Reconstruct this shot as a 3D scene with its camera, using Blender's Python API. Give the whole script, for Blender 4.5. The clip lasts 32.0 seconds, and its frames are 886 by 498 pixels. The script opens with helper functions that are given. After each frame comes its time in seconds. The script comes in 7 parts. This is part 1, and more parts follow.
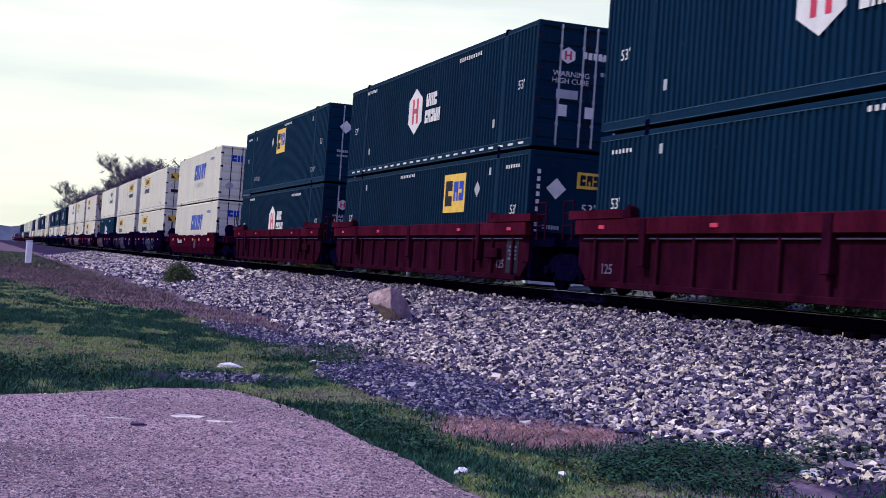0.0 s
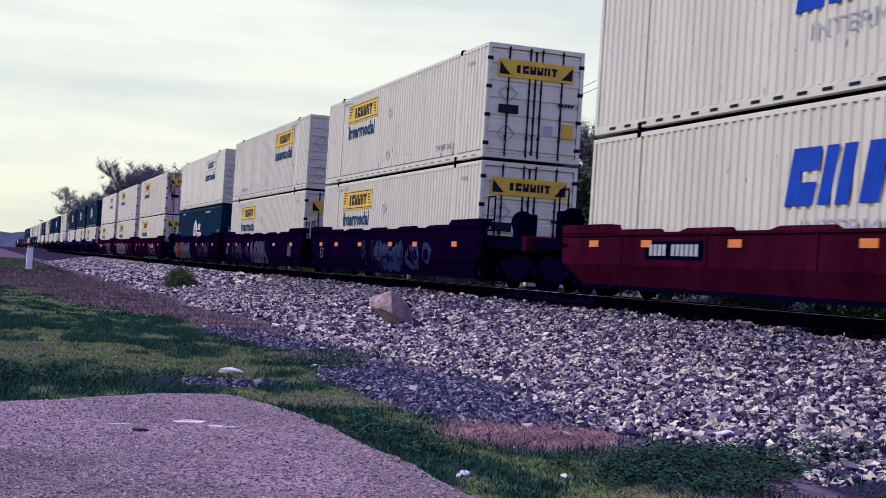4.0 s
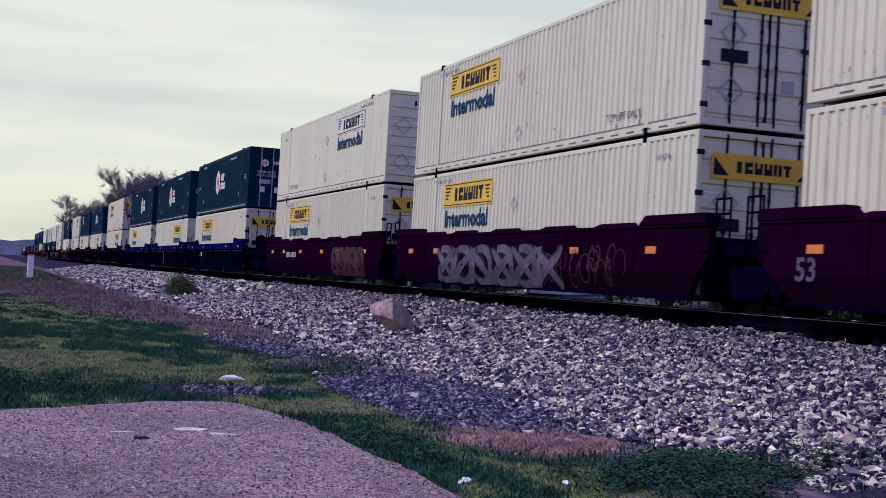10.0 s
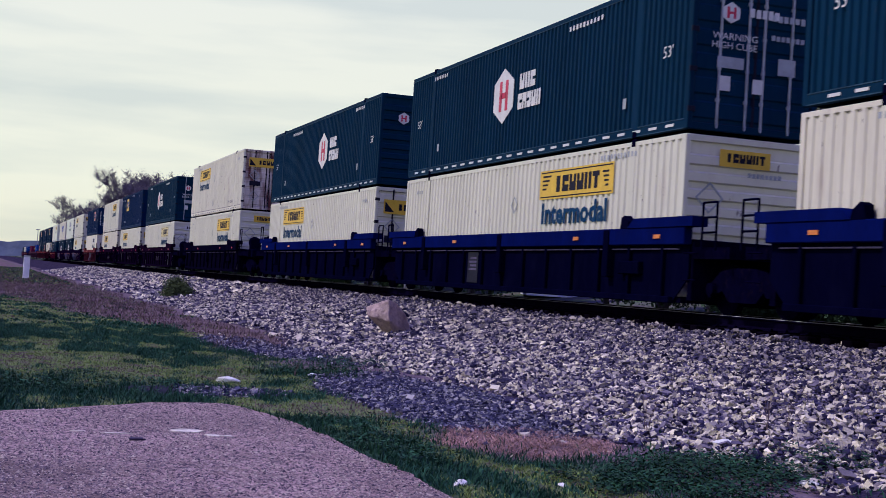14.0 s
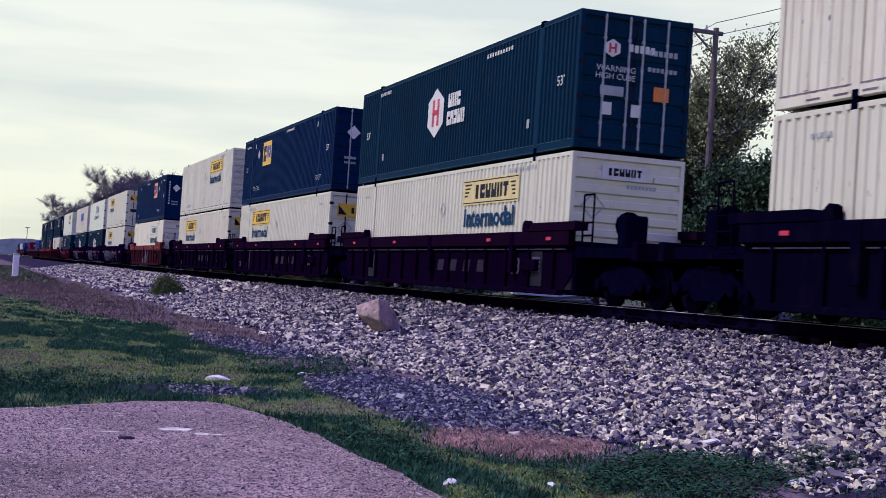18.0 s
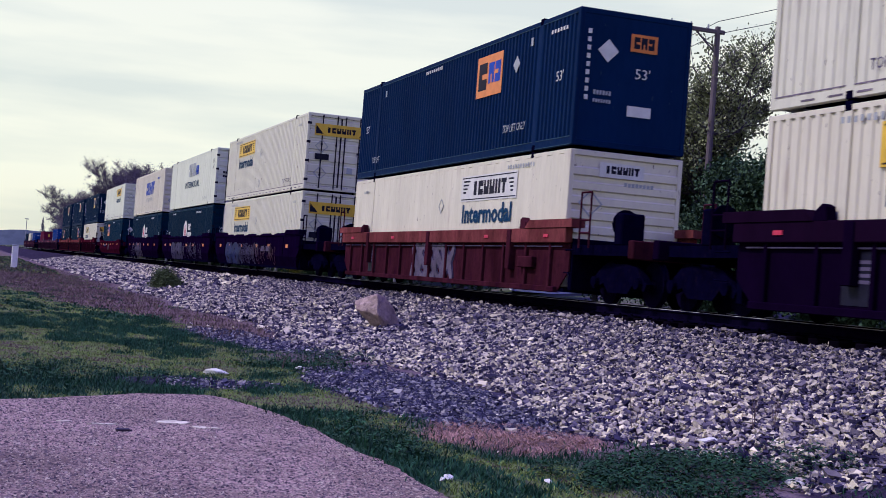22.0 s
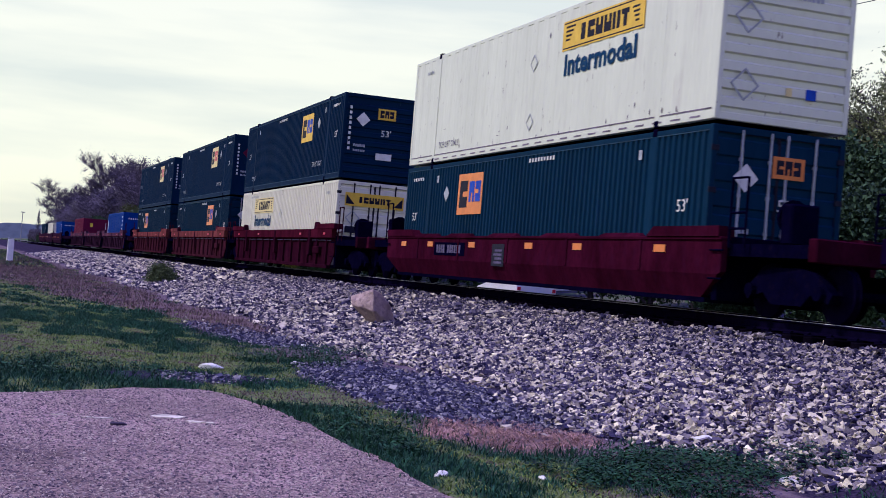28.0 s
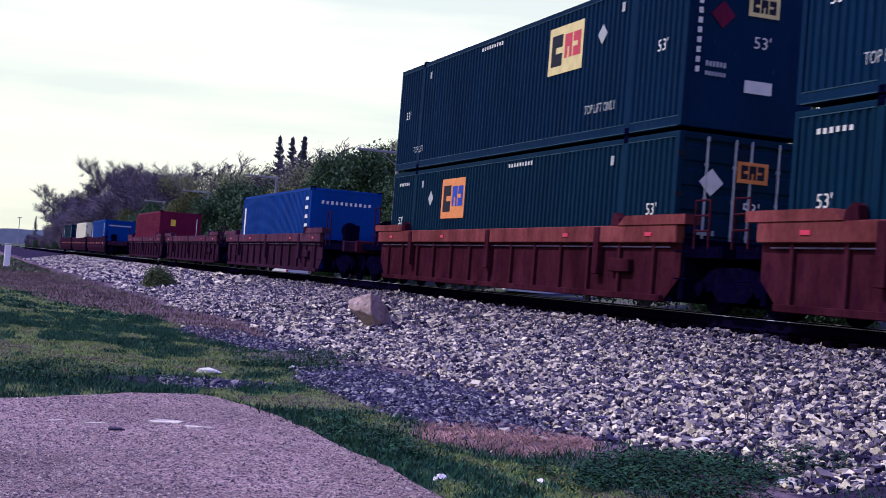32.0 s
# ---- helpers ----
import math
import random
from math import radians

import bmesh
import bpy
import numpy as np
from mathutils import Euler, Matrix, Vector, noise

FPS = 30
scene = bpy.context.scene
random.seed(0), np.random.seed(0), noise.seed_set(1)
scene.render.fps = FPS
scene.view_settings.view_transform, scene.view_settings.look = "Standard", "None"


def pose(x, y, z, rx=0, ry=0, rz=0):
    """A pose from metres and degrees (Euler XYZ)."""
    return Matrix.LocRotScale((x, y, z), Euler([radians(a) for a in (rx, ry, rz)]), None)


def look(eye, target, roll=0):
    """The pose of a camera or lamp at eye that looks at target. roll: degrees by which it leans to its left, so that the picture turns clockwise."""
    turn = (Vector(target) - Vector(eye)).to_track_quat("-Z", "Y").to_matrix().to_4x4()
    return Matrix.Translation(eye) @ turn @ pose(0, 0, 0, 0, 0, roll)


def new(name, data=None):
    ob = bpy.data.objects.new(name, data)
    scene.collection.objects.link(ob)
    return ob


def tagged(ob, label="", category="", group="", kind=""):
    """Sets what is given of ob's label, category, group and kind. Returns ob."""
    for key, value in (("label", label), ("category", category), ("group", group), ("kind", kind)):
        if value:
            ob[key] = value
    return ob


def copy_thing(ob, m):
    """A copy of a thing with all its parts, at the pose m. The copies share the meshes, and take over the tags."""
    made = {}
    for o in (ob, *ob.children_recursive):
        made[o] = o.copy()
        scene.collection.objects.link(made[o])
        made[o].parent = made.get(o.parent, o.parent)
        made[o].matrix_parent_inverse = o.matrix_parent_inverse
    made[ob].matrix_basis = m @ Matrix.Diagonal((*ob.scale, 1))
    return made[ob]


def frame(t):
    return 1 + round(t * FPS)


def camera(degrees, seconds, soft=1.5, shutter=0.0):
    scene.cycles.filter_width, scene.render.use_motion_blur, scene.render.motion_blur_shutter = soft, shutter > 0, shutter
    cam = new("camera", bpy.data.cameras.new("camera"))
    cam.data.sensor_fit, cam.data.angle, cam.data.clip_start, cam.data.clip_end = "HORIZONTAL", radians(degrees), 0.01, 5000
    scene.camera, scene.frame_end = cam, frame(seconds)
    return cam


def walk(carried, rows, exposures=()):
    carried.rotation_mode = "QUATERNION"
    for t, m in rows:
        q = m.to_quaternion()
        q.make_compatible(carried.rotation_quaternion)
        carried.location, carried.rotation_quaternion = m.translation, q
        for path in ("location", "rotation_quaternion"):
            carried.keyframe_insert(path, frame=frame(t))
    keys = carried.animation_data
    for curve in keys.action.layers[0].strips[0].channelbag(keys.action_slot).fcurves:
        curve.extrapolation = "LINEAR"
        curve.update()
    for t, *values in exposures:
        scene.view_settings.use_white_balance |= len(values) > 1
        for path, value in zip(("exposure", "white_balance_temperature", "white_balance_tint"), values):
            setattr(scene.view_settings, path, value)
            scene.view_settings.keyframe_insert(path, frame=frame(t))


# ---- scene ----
# The track runs along +y at x = 12.63; the camera stands at the origin of the plan, the train comes towards it.
TRACK_X, RAIL_Z, SPEED = 12.63, 0.12, 15.45
EYE_Z = 0.369
cam = camera(36.67, 32.0, soft=0.7, shutter=0.12)
PATH = [
    (0.0, -18.866, 0.921, -4.044),
    (0.5, -18.833, 0.959, -4.020),
    (1.0, -18.925, 0.915, -3.913),
    (1.5, -18.952, 0.926, -3.731),
    (2.0, -18.886, 1.016, -3.684),
    (2.5, -18.824, 0.980, -3.713),
    (3.0, -18.836, 1.030, -3.644),
    (3.5, -18.837, 1.031, -3.637),
    (5.5, -18.786, 1.177, -3.487),
    (6.0, -18.754, 1.179, -3.448),
    (6.5, -18.722, 1.068, -3.455),
    (7.0, -18.759, 1.043, -3.393),
    (7.5, -18.697, 1.129, -3.342),
    (8.0, -18.658, 1.168, -3.343),
    (8.5, -18.561, 1.302, -3.550),
    (9.0, -18.632, 1.307, -3.558),
    (9.5, -18.770, 1.312, -3.555),
    (10.0, -18.795, 1.346, -3.446),
    (10.5, -18.781, 1.385, -3.378),
    (11.0, -18.794, 1.372, -3.379),
    (11.5, -18.792, 1.373, -3.476),
    (12.0, -18.797, 1.405, -3.475),
    (12.5, -18.891, 1.443, -3.522),
    (13.0, -18.837, 1.499, -3.531),
    (13.5, -18.879, 1.474, -3.603),
    (14.0, -18.956, 1.444, -3.595),
    (14.5, -19.010, 1.434, -3.539),
    (16.5, -19.082, 1.454, -3.850),
    (17.0, -19.260, 1.363, -3.897),
    (17.5, -19.392, 1.381, -3.789),
    (18.0, -19.377, 1.434, -3.755),
    (18.5, -19.410, 1.424, -3.833),
    (19.0, -19.448, 1.424, -3.987),
    (19.5, -19.476, 1.380, -3.927),
    (20.0, -19.489, 1.332, -3.966),
    (20.5, -19.516, 1.253, -4.010),
    (21.0, -19.441, 1.289, -4.134),
    (21.5, -19.408, 1.275, -4.288),
    (22.0, -19.425, 1.260, -4.380),
    (22.5, -19.484, 1.189, -4.499),
    (23.0, -19.515, 1.107, -4.550),
    (23.5, -19.537, 1.126, -4.504),
    (24.0, -19.531, 1.128, -4.653),
    (24.5, -19.544, 1.184, -4.708),
    (25.0, -19.583, 1.088, -4.760),
    (25.5, -19.550, 1.116, -4.686),
    (27.5, -19.530, 1.179, -4.754),
    (28.0, -19.601, 1.109, -4.770),
    (28.5, -19.641, 1.153, -4.714),
    (29.0, -19.686, 1.161, -4.723),
    (29.5, -19.637, 1.192, -4.717),
    (30.0, -19.647, 1.226, -4.753),
    (30.5, -19.758, 1.237, -4.763),
    (31.0, -19.918, 1.207, -4.639),
    (31.5, -19.808, 1.206, -4.620),
    (32.0, -19.711, 1.263, -4.474),
]
walk(cam, [(t, pose(0, 0, EYE_Z, 90 + pitch, roll, yaw)) for t, yaw, pitch, roll in PATH],
     exposures=[(t, stops, 5200, 32) for t, stops in ((0.0, 0.26), (3.5, 0.13), (6.0, -0.08), (9.0, -0.11), (12.0, -0.14), (14.0, -0.06), (19.0, 0.05), (25.0, 0.07), (28.0, 0.13), (32.0, 0.28))])

# ---- light: a bright veiled sky, the low sun behind haze ahead and to the side of the track ----
SUN_AZ, SUN_EL = radians(-78), radians(50)
sun_data = bpy.data.lights.new("sun", "SUN")
sun_data.energy, sun_data.angle, sun_data.color = 3.3, radians(4), (1.0, 0.89, 0.62)
sun = new("sun", sun_data)
sun.matrix_world = look((0, 0, 60), (-60 * math.sin(SUN_AZ), -60 * math.cos(SUN_AZ), 60 - 60 * math.tan(SUN_EL)))

world = bpy.data.worlds.new("sky")
scene.world = world
world.use_nodes = True
wn, wl = world.node_tree.nodes, world.node_tree.links
wn.clear()
w_out, w_bg = wn.new("ShaderNodeOutputWorld"), wn.new("ShaderNodeBackground")
w_sky = wn.new("ShaderNodeTexSky")
w_sky.sky_type, w_sky.sun_disc, w_sky.sun_elevation, w_sky.sun_rotation = "NISHITA", False, SUN_EL, SUN_AZ
w_co, w_sep, w_ramp = wn.new("ShaderNodeTexCoord"), wn.new("ShaderNodeSeparateXYZ"), wn.new("ShaderNodeValToRGB")
w_map, w_noise, w_cloud = wn.new("ShaderNodeMapping"), wn.new("ShaderNodeTexNoise"), wn.new("ShaderNodeValToRGB")
w_mul, w_mix = wn.new("ShaderNodeMix"), wn.new("ShaderNodeMix")
for m, kind in ((w_mul, "MULTIPLY"), (w_mix, "MIX")):
    m.data_type, m.blend_type = "RGBA", kind
wl.new(w_co.outputs["Generated"], w_sep.inputs[0])
wl.new(w_sep.outputs["Z"], w_ramp.inputs[0])
w_ramp.color_ramp.elements[0].position, w_ramp.color_ramp.elements[0].color = 0.0, (0.97, 0.92, 0.48, 1)
w_ramp.color_ramp.elements[1].position, w_ramp.color_ramp.elements[1].color = 1.0, (0.14, 0.13, 1.12, 1)
for at, col in ((0.06, (1.00, 0.98, 0.54, 1)), (0.26, (0.97, 0.96, 0.60, 1)), (0.36, (0.72, 0.71, 0.66, 1)), (0.54, (0.30, 0.29, 0.92, 1))):
    w_ramp.color_ramp.elements.new(at).color = col
wl.new(w_co.outputs["Generated"], w_map.inputs[0])
w_map.inputs["Scale"].default_value = (3.0, 3.0, 22.0)
w_map.inputs["Rotation"].default_value = (0.0, 0.06, 0.0)
wl.new(w_map.outputs[0], w_noise.inputs["Vector"])
w_noise.inputs["Scale"].default_value, w_noise.inputs["Detail"].default_value = 1.3, 5
w_cloud.color_ramp.elements[0].position, w_cloud.color_ramp.elements[0].color = 0.32, (0.80, 0.84, 0.90, 1)
w_cloud.color_ramp.elements[1].position, w_cloud.color_ramp.elements[1].color = 0.56, (1, 1, 1, 1)
wl.new(w_noise.outputs["Fac"], w_cloud.inputs[0])
w_mul.inputs["Factor"].default_value = 1.0
wl.new(w_ramp.outputs[0], w_mul.inputs["A"])
wl.new(w_cloud.outputs[0], w_mul.inputs["B"])
w_dim = wn.new("ShaderNodeMix")
w_dim.data_type, w_dim.blend_type = "RGBA", "MULTIPLY"
w_dim.inputs["Factor"].default_value, w_dim.inputs["B"].default_value = 1.0, (0.1, 0.1, 0.1, 1)
wl.new(w_sky.outputs[0], w_dim.inputs["A"])
w_mix.inputs["Factor"].default_value = 0.92
wl.new(w_dim.outputs["Result"], w_mix.inputs["A"])
wl.new(w_mul.outputs["Result"], w_mix.inputs["B"])
wl.new(w_mix.outputs["Result"], w_bg.inputs[0])
wl.new(w_bg.outputs[0], w_out.inputs[0])


# ---- materials ----
MATS = {}


def surface(name, color, rough=0.6, metal=0.0, var=0.25, scale=3.0, bump=0.0, bump_scale=40.0, dirt=None, dirt_amount=0.0,
            stretch=(1, 1, 1), island=0.0, coat=0.0, rand=0.0, spec=0.3, tones=None, specks=None):
    """A procedural surface: base colour with grain at two scales, stains, relief and variation from piece to piece."""
    m = bpy.data.materials.new(name)
    m.use_nodes = True
    n, l = m.node_tree.nodes, m.node_tree.links
    b = n["Principled BSDF"]
    b.inputs["Roughness"].default_value, b.inputs["Metallic"].default_value = rough, metal
    b.inputs["Coat Weight"].default_value = coat
    b.inputs["Specular IOR Level"].default_value = spec
    co, mp = n.new("ShaderNodeTexCoord"), n.new("ShaderNodeMapping")
    mp.inputs["Scale"].default_value = stretch
    l.new(co.outputs["Object"], mp.inputs[0])

    def noise_node(sc, detail=4.0):
        t = n.new("ShaderNodeTexNoise")
        t.inputs["Scale"].default_value, t.inputs["Detail"].default_value = sc, detail
        l.new(mp.outputs[0], t.inputs["Vector"])
        return t.outputs["Fac"]

    def mixed(kind, a, bcol, fac):
        x = n.new("ShaderNodeMix")
        x.data_type, x.blend_type = "RGBA", kind
        for sock, v in (("Factor", fac), ("A", a), ("B", bcol)):
            if isinstance(v, (int, float)):
                x.inputs[sock].default_value = v
            elif isinstance(v, tuple):
                x.inputs[sock].default_value = (*v, 1)
            else:
                l.new(v, x.inputs[sock])
        return x.outputs["Result"]

    def ranged(v, lo, hi, a=0.0, bb=1.0):
        r = n.new("ShaderNodeMapRange")
        l.new(v, r.inputs[0])
        for i, q in enumerate((lo, hi, a, bb)):
            r.inputs[i + 1].default_value = q
        return r.outputs[0]

    big, fine = noise_node(scale), noise_node(scale * 11, 6)
    c = mixed("MIX", tuple(max(0, v * (1 - var)) for v in color), tuple(min(1, v * (1 + var)) for v in color), ranged(big, 0.3, 0.7))
    c = mixed("MULTIPLY", c, (1 - var * 0.8,) * 3, ranged(fine, 0.45, 0.75))
    if dirt:
        c = mixed("MIX", c, dirt, ranged(noise_node(scale * 2.7, 7), 0.62 - 0.3 * dirt_amount, 0.80 - 0.2 * dirt_amount, 0.0, min(1.0, 0.4 + dirt_amount)))
    if specks:
        c = mixed("MIX", c, specks, ranged(noise_node(scale * 13.0, 3), 0.70, 0.73, 0.0, 0.8))
        c = mixed("MIX", c, specks, ranged(noise_node(scale * 3.1, 8), 0.69, 0.76, 0.0, 0.25))
    if tones:
        g, rp = n.new("ShaderNodeNewGeometry" if tones[0] == "island" else "ShaderNodeObjectInfo"), n.new("ShaderNodeValToRGB")
        l.new(g.outputs["Random Per Island" if tones[0] == "island" else "Random"], rp.inputs[0])
        rp.color_ramp.elements[0].color, rp.color_ramp.elements[1].color = (*tones[1], 1), (*tones[-1], 1)
        for i, tone in enumerate(tones[2:-1]):
            rp.color_ramp.elements.new((i + 1) / (len(tones) - 2)).color = (*tone, 1)
        c = mixed("MULTIPLY", rp.outputs[0], c, 1.0)
    if island:
        g = n.new("ShaderNodeNewGeometry")
        c = mixed("MULTIPLY", c, (1 - island,) * 3, ranged(g.outputs["Random Per Island"], 0.0, 1.0))
    if rand:
        o = n.new("ShaderNodeObjectInfo")
        c = mixed("MULTIPLY", c, (1 - rand,) * 3, o.outputs["Random"])
    l.new(c, b.inputs["Base Color"])
    if bump:
        bp = n.new("ShaderNodeBump")
        bp.inputs["Strength"].default_value, bp.inputs["Distance"].default_value = bump, 0.02
        l.new(noise_node(bump_scale, 5), bp.inputs["Height"])
        l.new(bp.outputs[0], b.inputs["Normal"])
    l.new(ranged(fine, 0.2, 0.8, max(0.05, rough - 0.12), min(1, rough + 0.12)), b.inputs["Roughness"])
    MATS[name] = m
    return m


STREAK = (1.0, 1.6, 0.35)
surface("white_paint", (0.5652, 0.5462, 0.418), 0.45, spec=0.6, var=0.06, scale=0.8, dirt=(0.38, 0.31, 0.26), dirt_amount=0.06, stretch=STREAK, rand=0.07, specks=(0.10, 0.065, 0.075))
surface("grey_white_paint", (0.555, 0.54, 0.415), 0.5, spec=0.5, var=0.10, scale=0.9, dirt=(0.28, 0.23, 0.20), dirt_amount=0.12, stretch=STREAK, rand=0.08, specks=(0.10, 0.065, 0.075))
surface("cream_paint", (0.589, 0.551, 0.418), 0.5, spec=0.5, var=0.08, scale=0.9, dirt=(0.34, 0.25, 0.20), dirt_amount=0.08, stretch=STREAK, rand=0.07, specks=(0.10, 0.065, 0.075))
surface("rust_white_paint", (0.57, 0.545, 0.415), 0.5, spec=0.5, var=0.10, scale=1.1, dirt=(0.30, 0.18, 0.16), dirt_amount=0.10, stretch=STREAK, specks=(0.10, 0.065, 0.075))
surface("green_paint", (0.0020, 0.0175, 0.041), 0.72, spec=0.04, var=0.12, scale=0.9, dirt=(0.005, 0.02, 0.05), dirt_amount=0.1, stretch=STREAK, rand=0.15, specks=(0.02, 0.035, 0.06))
surface("teal_paint", (0.0024, 0.0225, 0.050), 0.72, spec=0.04, var=0.12, scale=0.9, dirt=(0.006, 0.025, 0.065), dirt_amount=0.1, stretch=STREAK, rand=0.15, specks=(0.02, 0.035, 0.06))
surface("navy_paint", (0.0020, 0.0145, 0.056), 0.72, spec=0.04, var=0.12, scale=0.9, dirt=(0.004, 0.016, 0.065), dirt_amount=0.1, stretch=STREAK, rand=0.15, specks=(0.02, 0.035, 0.06))
surface("blue_paint", (0.006, 0.037, 0.19), 0.72, spec=0.06, var=0.14, scale=0.9, dirt=(0.01, 0.04, 0.14), dirt_amount=0.2, stretch=STREAK)
surface("maroon_paint", (0.10, 0.007, 0.032), 0.72, spec=0.06, var=0.14, scale=0.9, dirt=(0.06, 0.008, 0.02), dirt_amount=0.2, stretch=STREAK)
surface("cool_white_paint", (0.545, 0.57, 0.44), 0.45, spec=0.5, var=0.05, scale=0.8, dirt=(0.36, 0.33, 0.30), dirt_amount=0.05, stretch=STREAK, rand=0.04, specks=(0.10, 0.065, 0.075))
surface("roof_paint", (0.45, 0.44, 0.42), 0.6, var=0.15, scale=1.0)
# Near-black navy: the shadow under the cars is put into this steel's colour.
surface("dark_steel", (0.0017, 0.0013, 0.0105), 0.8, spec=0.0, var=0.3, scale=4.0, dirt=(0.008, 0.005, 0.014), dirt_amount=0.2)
surface("worn_edge", (0.022, 0.055, 0.085), 0.7, spec=0.1, var=0.4, scale=1.5)
# Dark tone for the seam's painted-in recess shadow, the slots and scuffs.
surface("seam_dirt", (0.16, 0.13, 0.165), 0.8, spec=0.1, var=0.35, scale=2.0)
surface("black_mark", (0.008, 0.008, 0.02), 0.6, spec=0.1, var=0.2, scale=5.0)
surface("white_mark", (0.56, 0.55, 0.51), 0.5, var=0.1, scale=5.0)
surface("grey_mark", (0.30, 0.32, 0.33), 0.5, var=0.15, scale=5.0)
surface("yellow_mark", (0.60, 0.385, 0.028), 0.5, var=0.12, scale=4.0)
surface("pale_yellow_mark", (0.58, 0.48, 0.20), 0.5, var=0.12, scale=4.0)
surface("orange_mark", (0.58, 0.17, 0.03), 0.4, var=0.12, scale=4.0)
surface("teal_mark", (0.004, 0.034, 0.085), 0.6, spec=0.05, var=0.15, scale=5.0)
surface("blue_mark", (0.012, 0.05, 0.33), 0.5, spec=0.08, var=0.15, scale=5.0)
surface("red_mark", (0.45, 0.02, 0.06), 0.5, var=0.15, scale=5.0)
# On ribbed cars the recessed web's shade is painted into these well_ colours.
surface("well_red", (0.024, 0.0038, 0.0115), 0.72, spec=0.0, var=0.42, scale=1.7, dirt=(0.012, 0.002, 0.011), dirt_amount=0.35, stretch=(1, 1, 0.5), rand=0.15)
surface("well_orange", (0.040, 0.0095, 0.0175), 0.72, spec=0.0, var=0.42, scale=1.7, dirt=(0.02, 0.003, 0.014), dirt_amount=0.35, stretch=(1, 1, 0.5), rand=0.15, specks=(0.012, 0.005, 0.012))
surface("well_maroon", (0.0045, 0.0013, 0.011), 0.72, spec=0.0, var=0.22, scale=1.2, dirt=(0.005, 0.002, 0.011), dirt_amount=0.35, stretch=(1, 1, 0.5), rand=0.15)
surface("well_purple", (0.0045, 0.0011, 0.013), 0.72, spec=0.0, var=0.22, scale=1.2, dirt=(0.006, 0.003, 0.024), dirt_amount=0.35, stretch=(1, 1, 0.5), rand=0.15)
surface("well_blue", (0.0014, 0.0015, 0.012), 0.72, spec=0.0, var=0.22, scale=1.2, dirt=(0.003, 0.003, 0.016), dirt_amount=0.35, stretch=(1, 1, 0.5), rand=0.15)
surface("well_black", (0.0022, 0.0016, 0.010), 0.72, spec=0.0, var=0.22, scale=1.2, dirt=(0.006, 0.004, 0.012), dirt_amount=0.35, stretch=(1, 1, 0.5), rand=0.15)
# chord_ colours are lighter well_ copies: light on the proud chord, painted in.
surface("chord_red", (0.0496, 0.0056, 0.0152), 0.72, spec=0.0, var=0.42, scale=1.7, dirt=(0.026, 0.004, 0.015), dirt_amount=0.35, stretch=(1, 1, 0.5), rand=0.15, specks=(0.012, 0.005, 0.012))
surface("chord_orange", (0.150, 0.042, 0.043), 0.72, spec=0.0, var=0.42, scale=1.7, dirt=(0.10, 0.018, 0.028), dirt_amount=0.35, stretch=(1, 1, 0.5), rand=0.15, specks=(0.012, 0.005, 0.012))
surface("graffiti_red", (0.060, 0.006, 0.022), 0.6, spec=0.1, var=0.4, scale=2.5)
surface("faded_mark", (0.018, 0.011, 0.028), 0.7, spec=0.1, var=0.3, scale=3.0)
surface("graffiti_cyan", (0.024, 0.050, 0.088), 0.6, spec=0.1, var=0.4, scale=2.5)
surface("rust_door_paint", (0.60, 0.53, 0.45), 0.7, spec=0.15, var=0.2, scale=0.9, dirt=(0.11, 0.035, 0.032), dirt_amount=0.6, stretch=(1.6, 1, 0.35), specks=(0.05, 0.02, 0.03))
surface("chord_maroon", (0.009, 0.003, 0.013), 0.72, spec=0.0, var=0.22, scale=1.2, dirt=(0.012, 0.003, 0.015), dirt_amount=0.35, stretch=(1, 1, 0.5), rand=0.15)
surface("skin_maroon", (0.0115, 0.0012, 0.0125), 0.72, spec=0.0, var=0.22, scale=1.2, dirt=(0.010, 0.002, 0.019), dirt_amount=0.35, stretch=(1, 1, 0.5), rand=0.15)
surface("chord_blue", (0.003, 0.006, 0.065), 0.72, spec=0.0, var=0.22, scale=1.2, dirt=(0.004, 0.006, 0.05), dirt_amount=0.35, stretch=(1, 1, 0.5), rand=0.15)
surface("skin_red", (0.034, 0.0034, 0.013), 0.72, spec=0.0, var=0.42, scale=1.7, dirt=(0.03, 0.004, 0.016), dirt_amount=0.35, stretch=(1, 1, 0.5), rand=0.15, specks=(0.012, 0.005, 0.012))
surface("pavement_chip", (0.86, 0.86, 0.86), 0.9, spec=0.1, var=0.1, scale=4.0, tones=("island", (0.042, 0.034, 0.052), (0.13, 0.102, 0.12), (0.29, 0.23, 0.21), (0.60, 0.51, 0.39)))
surface("bush_leaf", (0.105, 0.140, 0.060), 0.8, spec=0.1, var=0.3, scale=0.6, island=0.6)
surface("dull_mark", (0.085, 0.07, 0.125), 0.7, spec=0.1, var=0.3, scale=4.0)
surface("graffiti_violet", (0.03, 0.022, 0.07), 0.6, spec=0.1, var=0.4, scale=2.5)
surface("graffiti_blue", (0.007, 0.013, 0.07), 0.6, spec=0.1, var=0.4, scale=2.5)
surface("graffiti_pale", (0.09, 0.072, 0.115), 0.6, spec=0.1, var=0.4, scale=2.5, dirt=(0.04, 0.028, 0.08), dirt_amount=0.35)
surface("graffiti_pink", (0.040, 0.010, 0.026), 0.6, spec=0.1, var=0.4, scale=2.5)
# Navy-black: the shadow tone at rails and wheels is painted into the steel.
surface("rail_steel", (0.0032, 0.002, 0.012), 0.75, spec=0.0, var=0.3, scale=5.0)
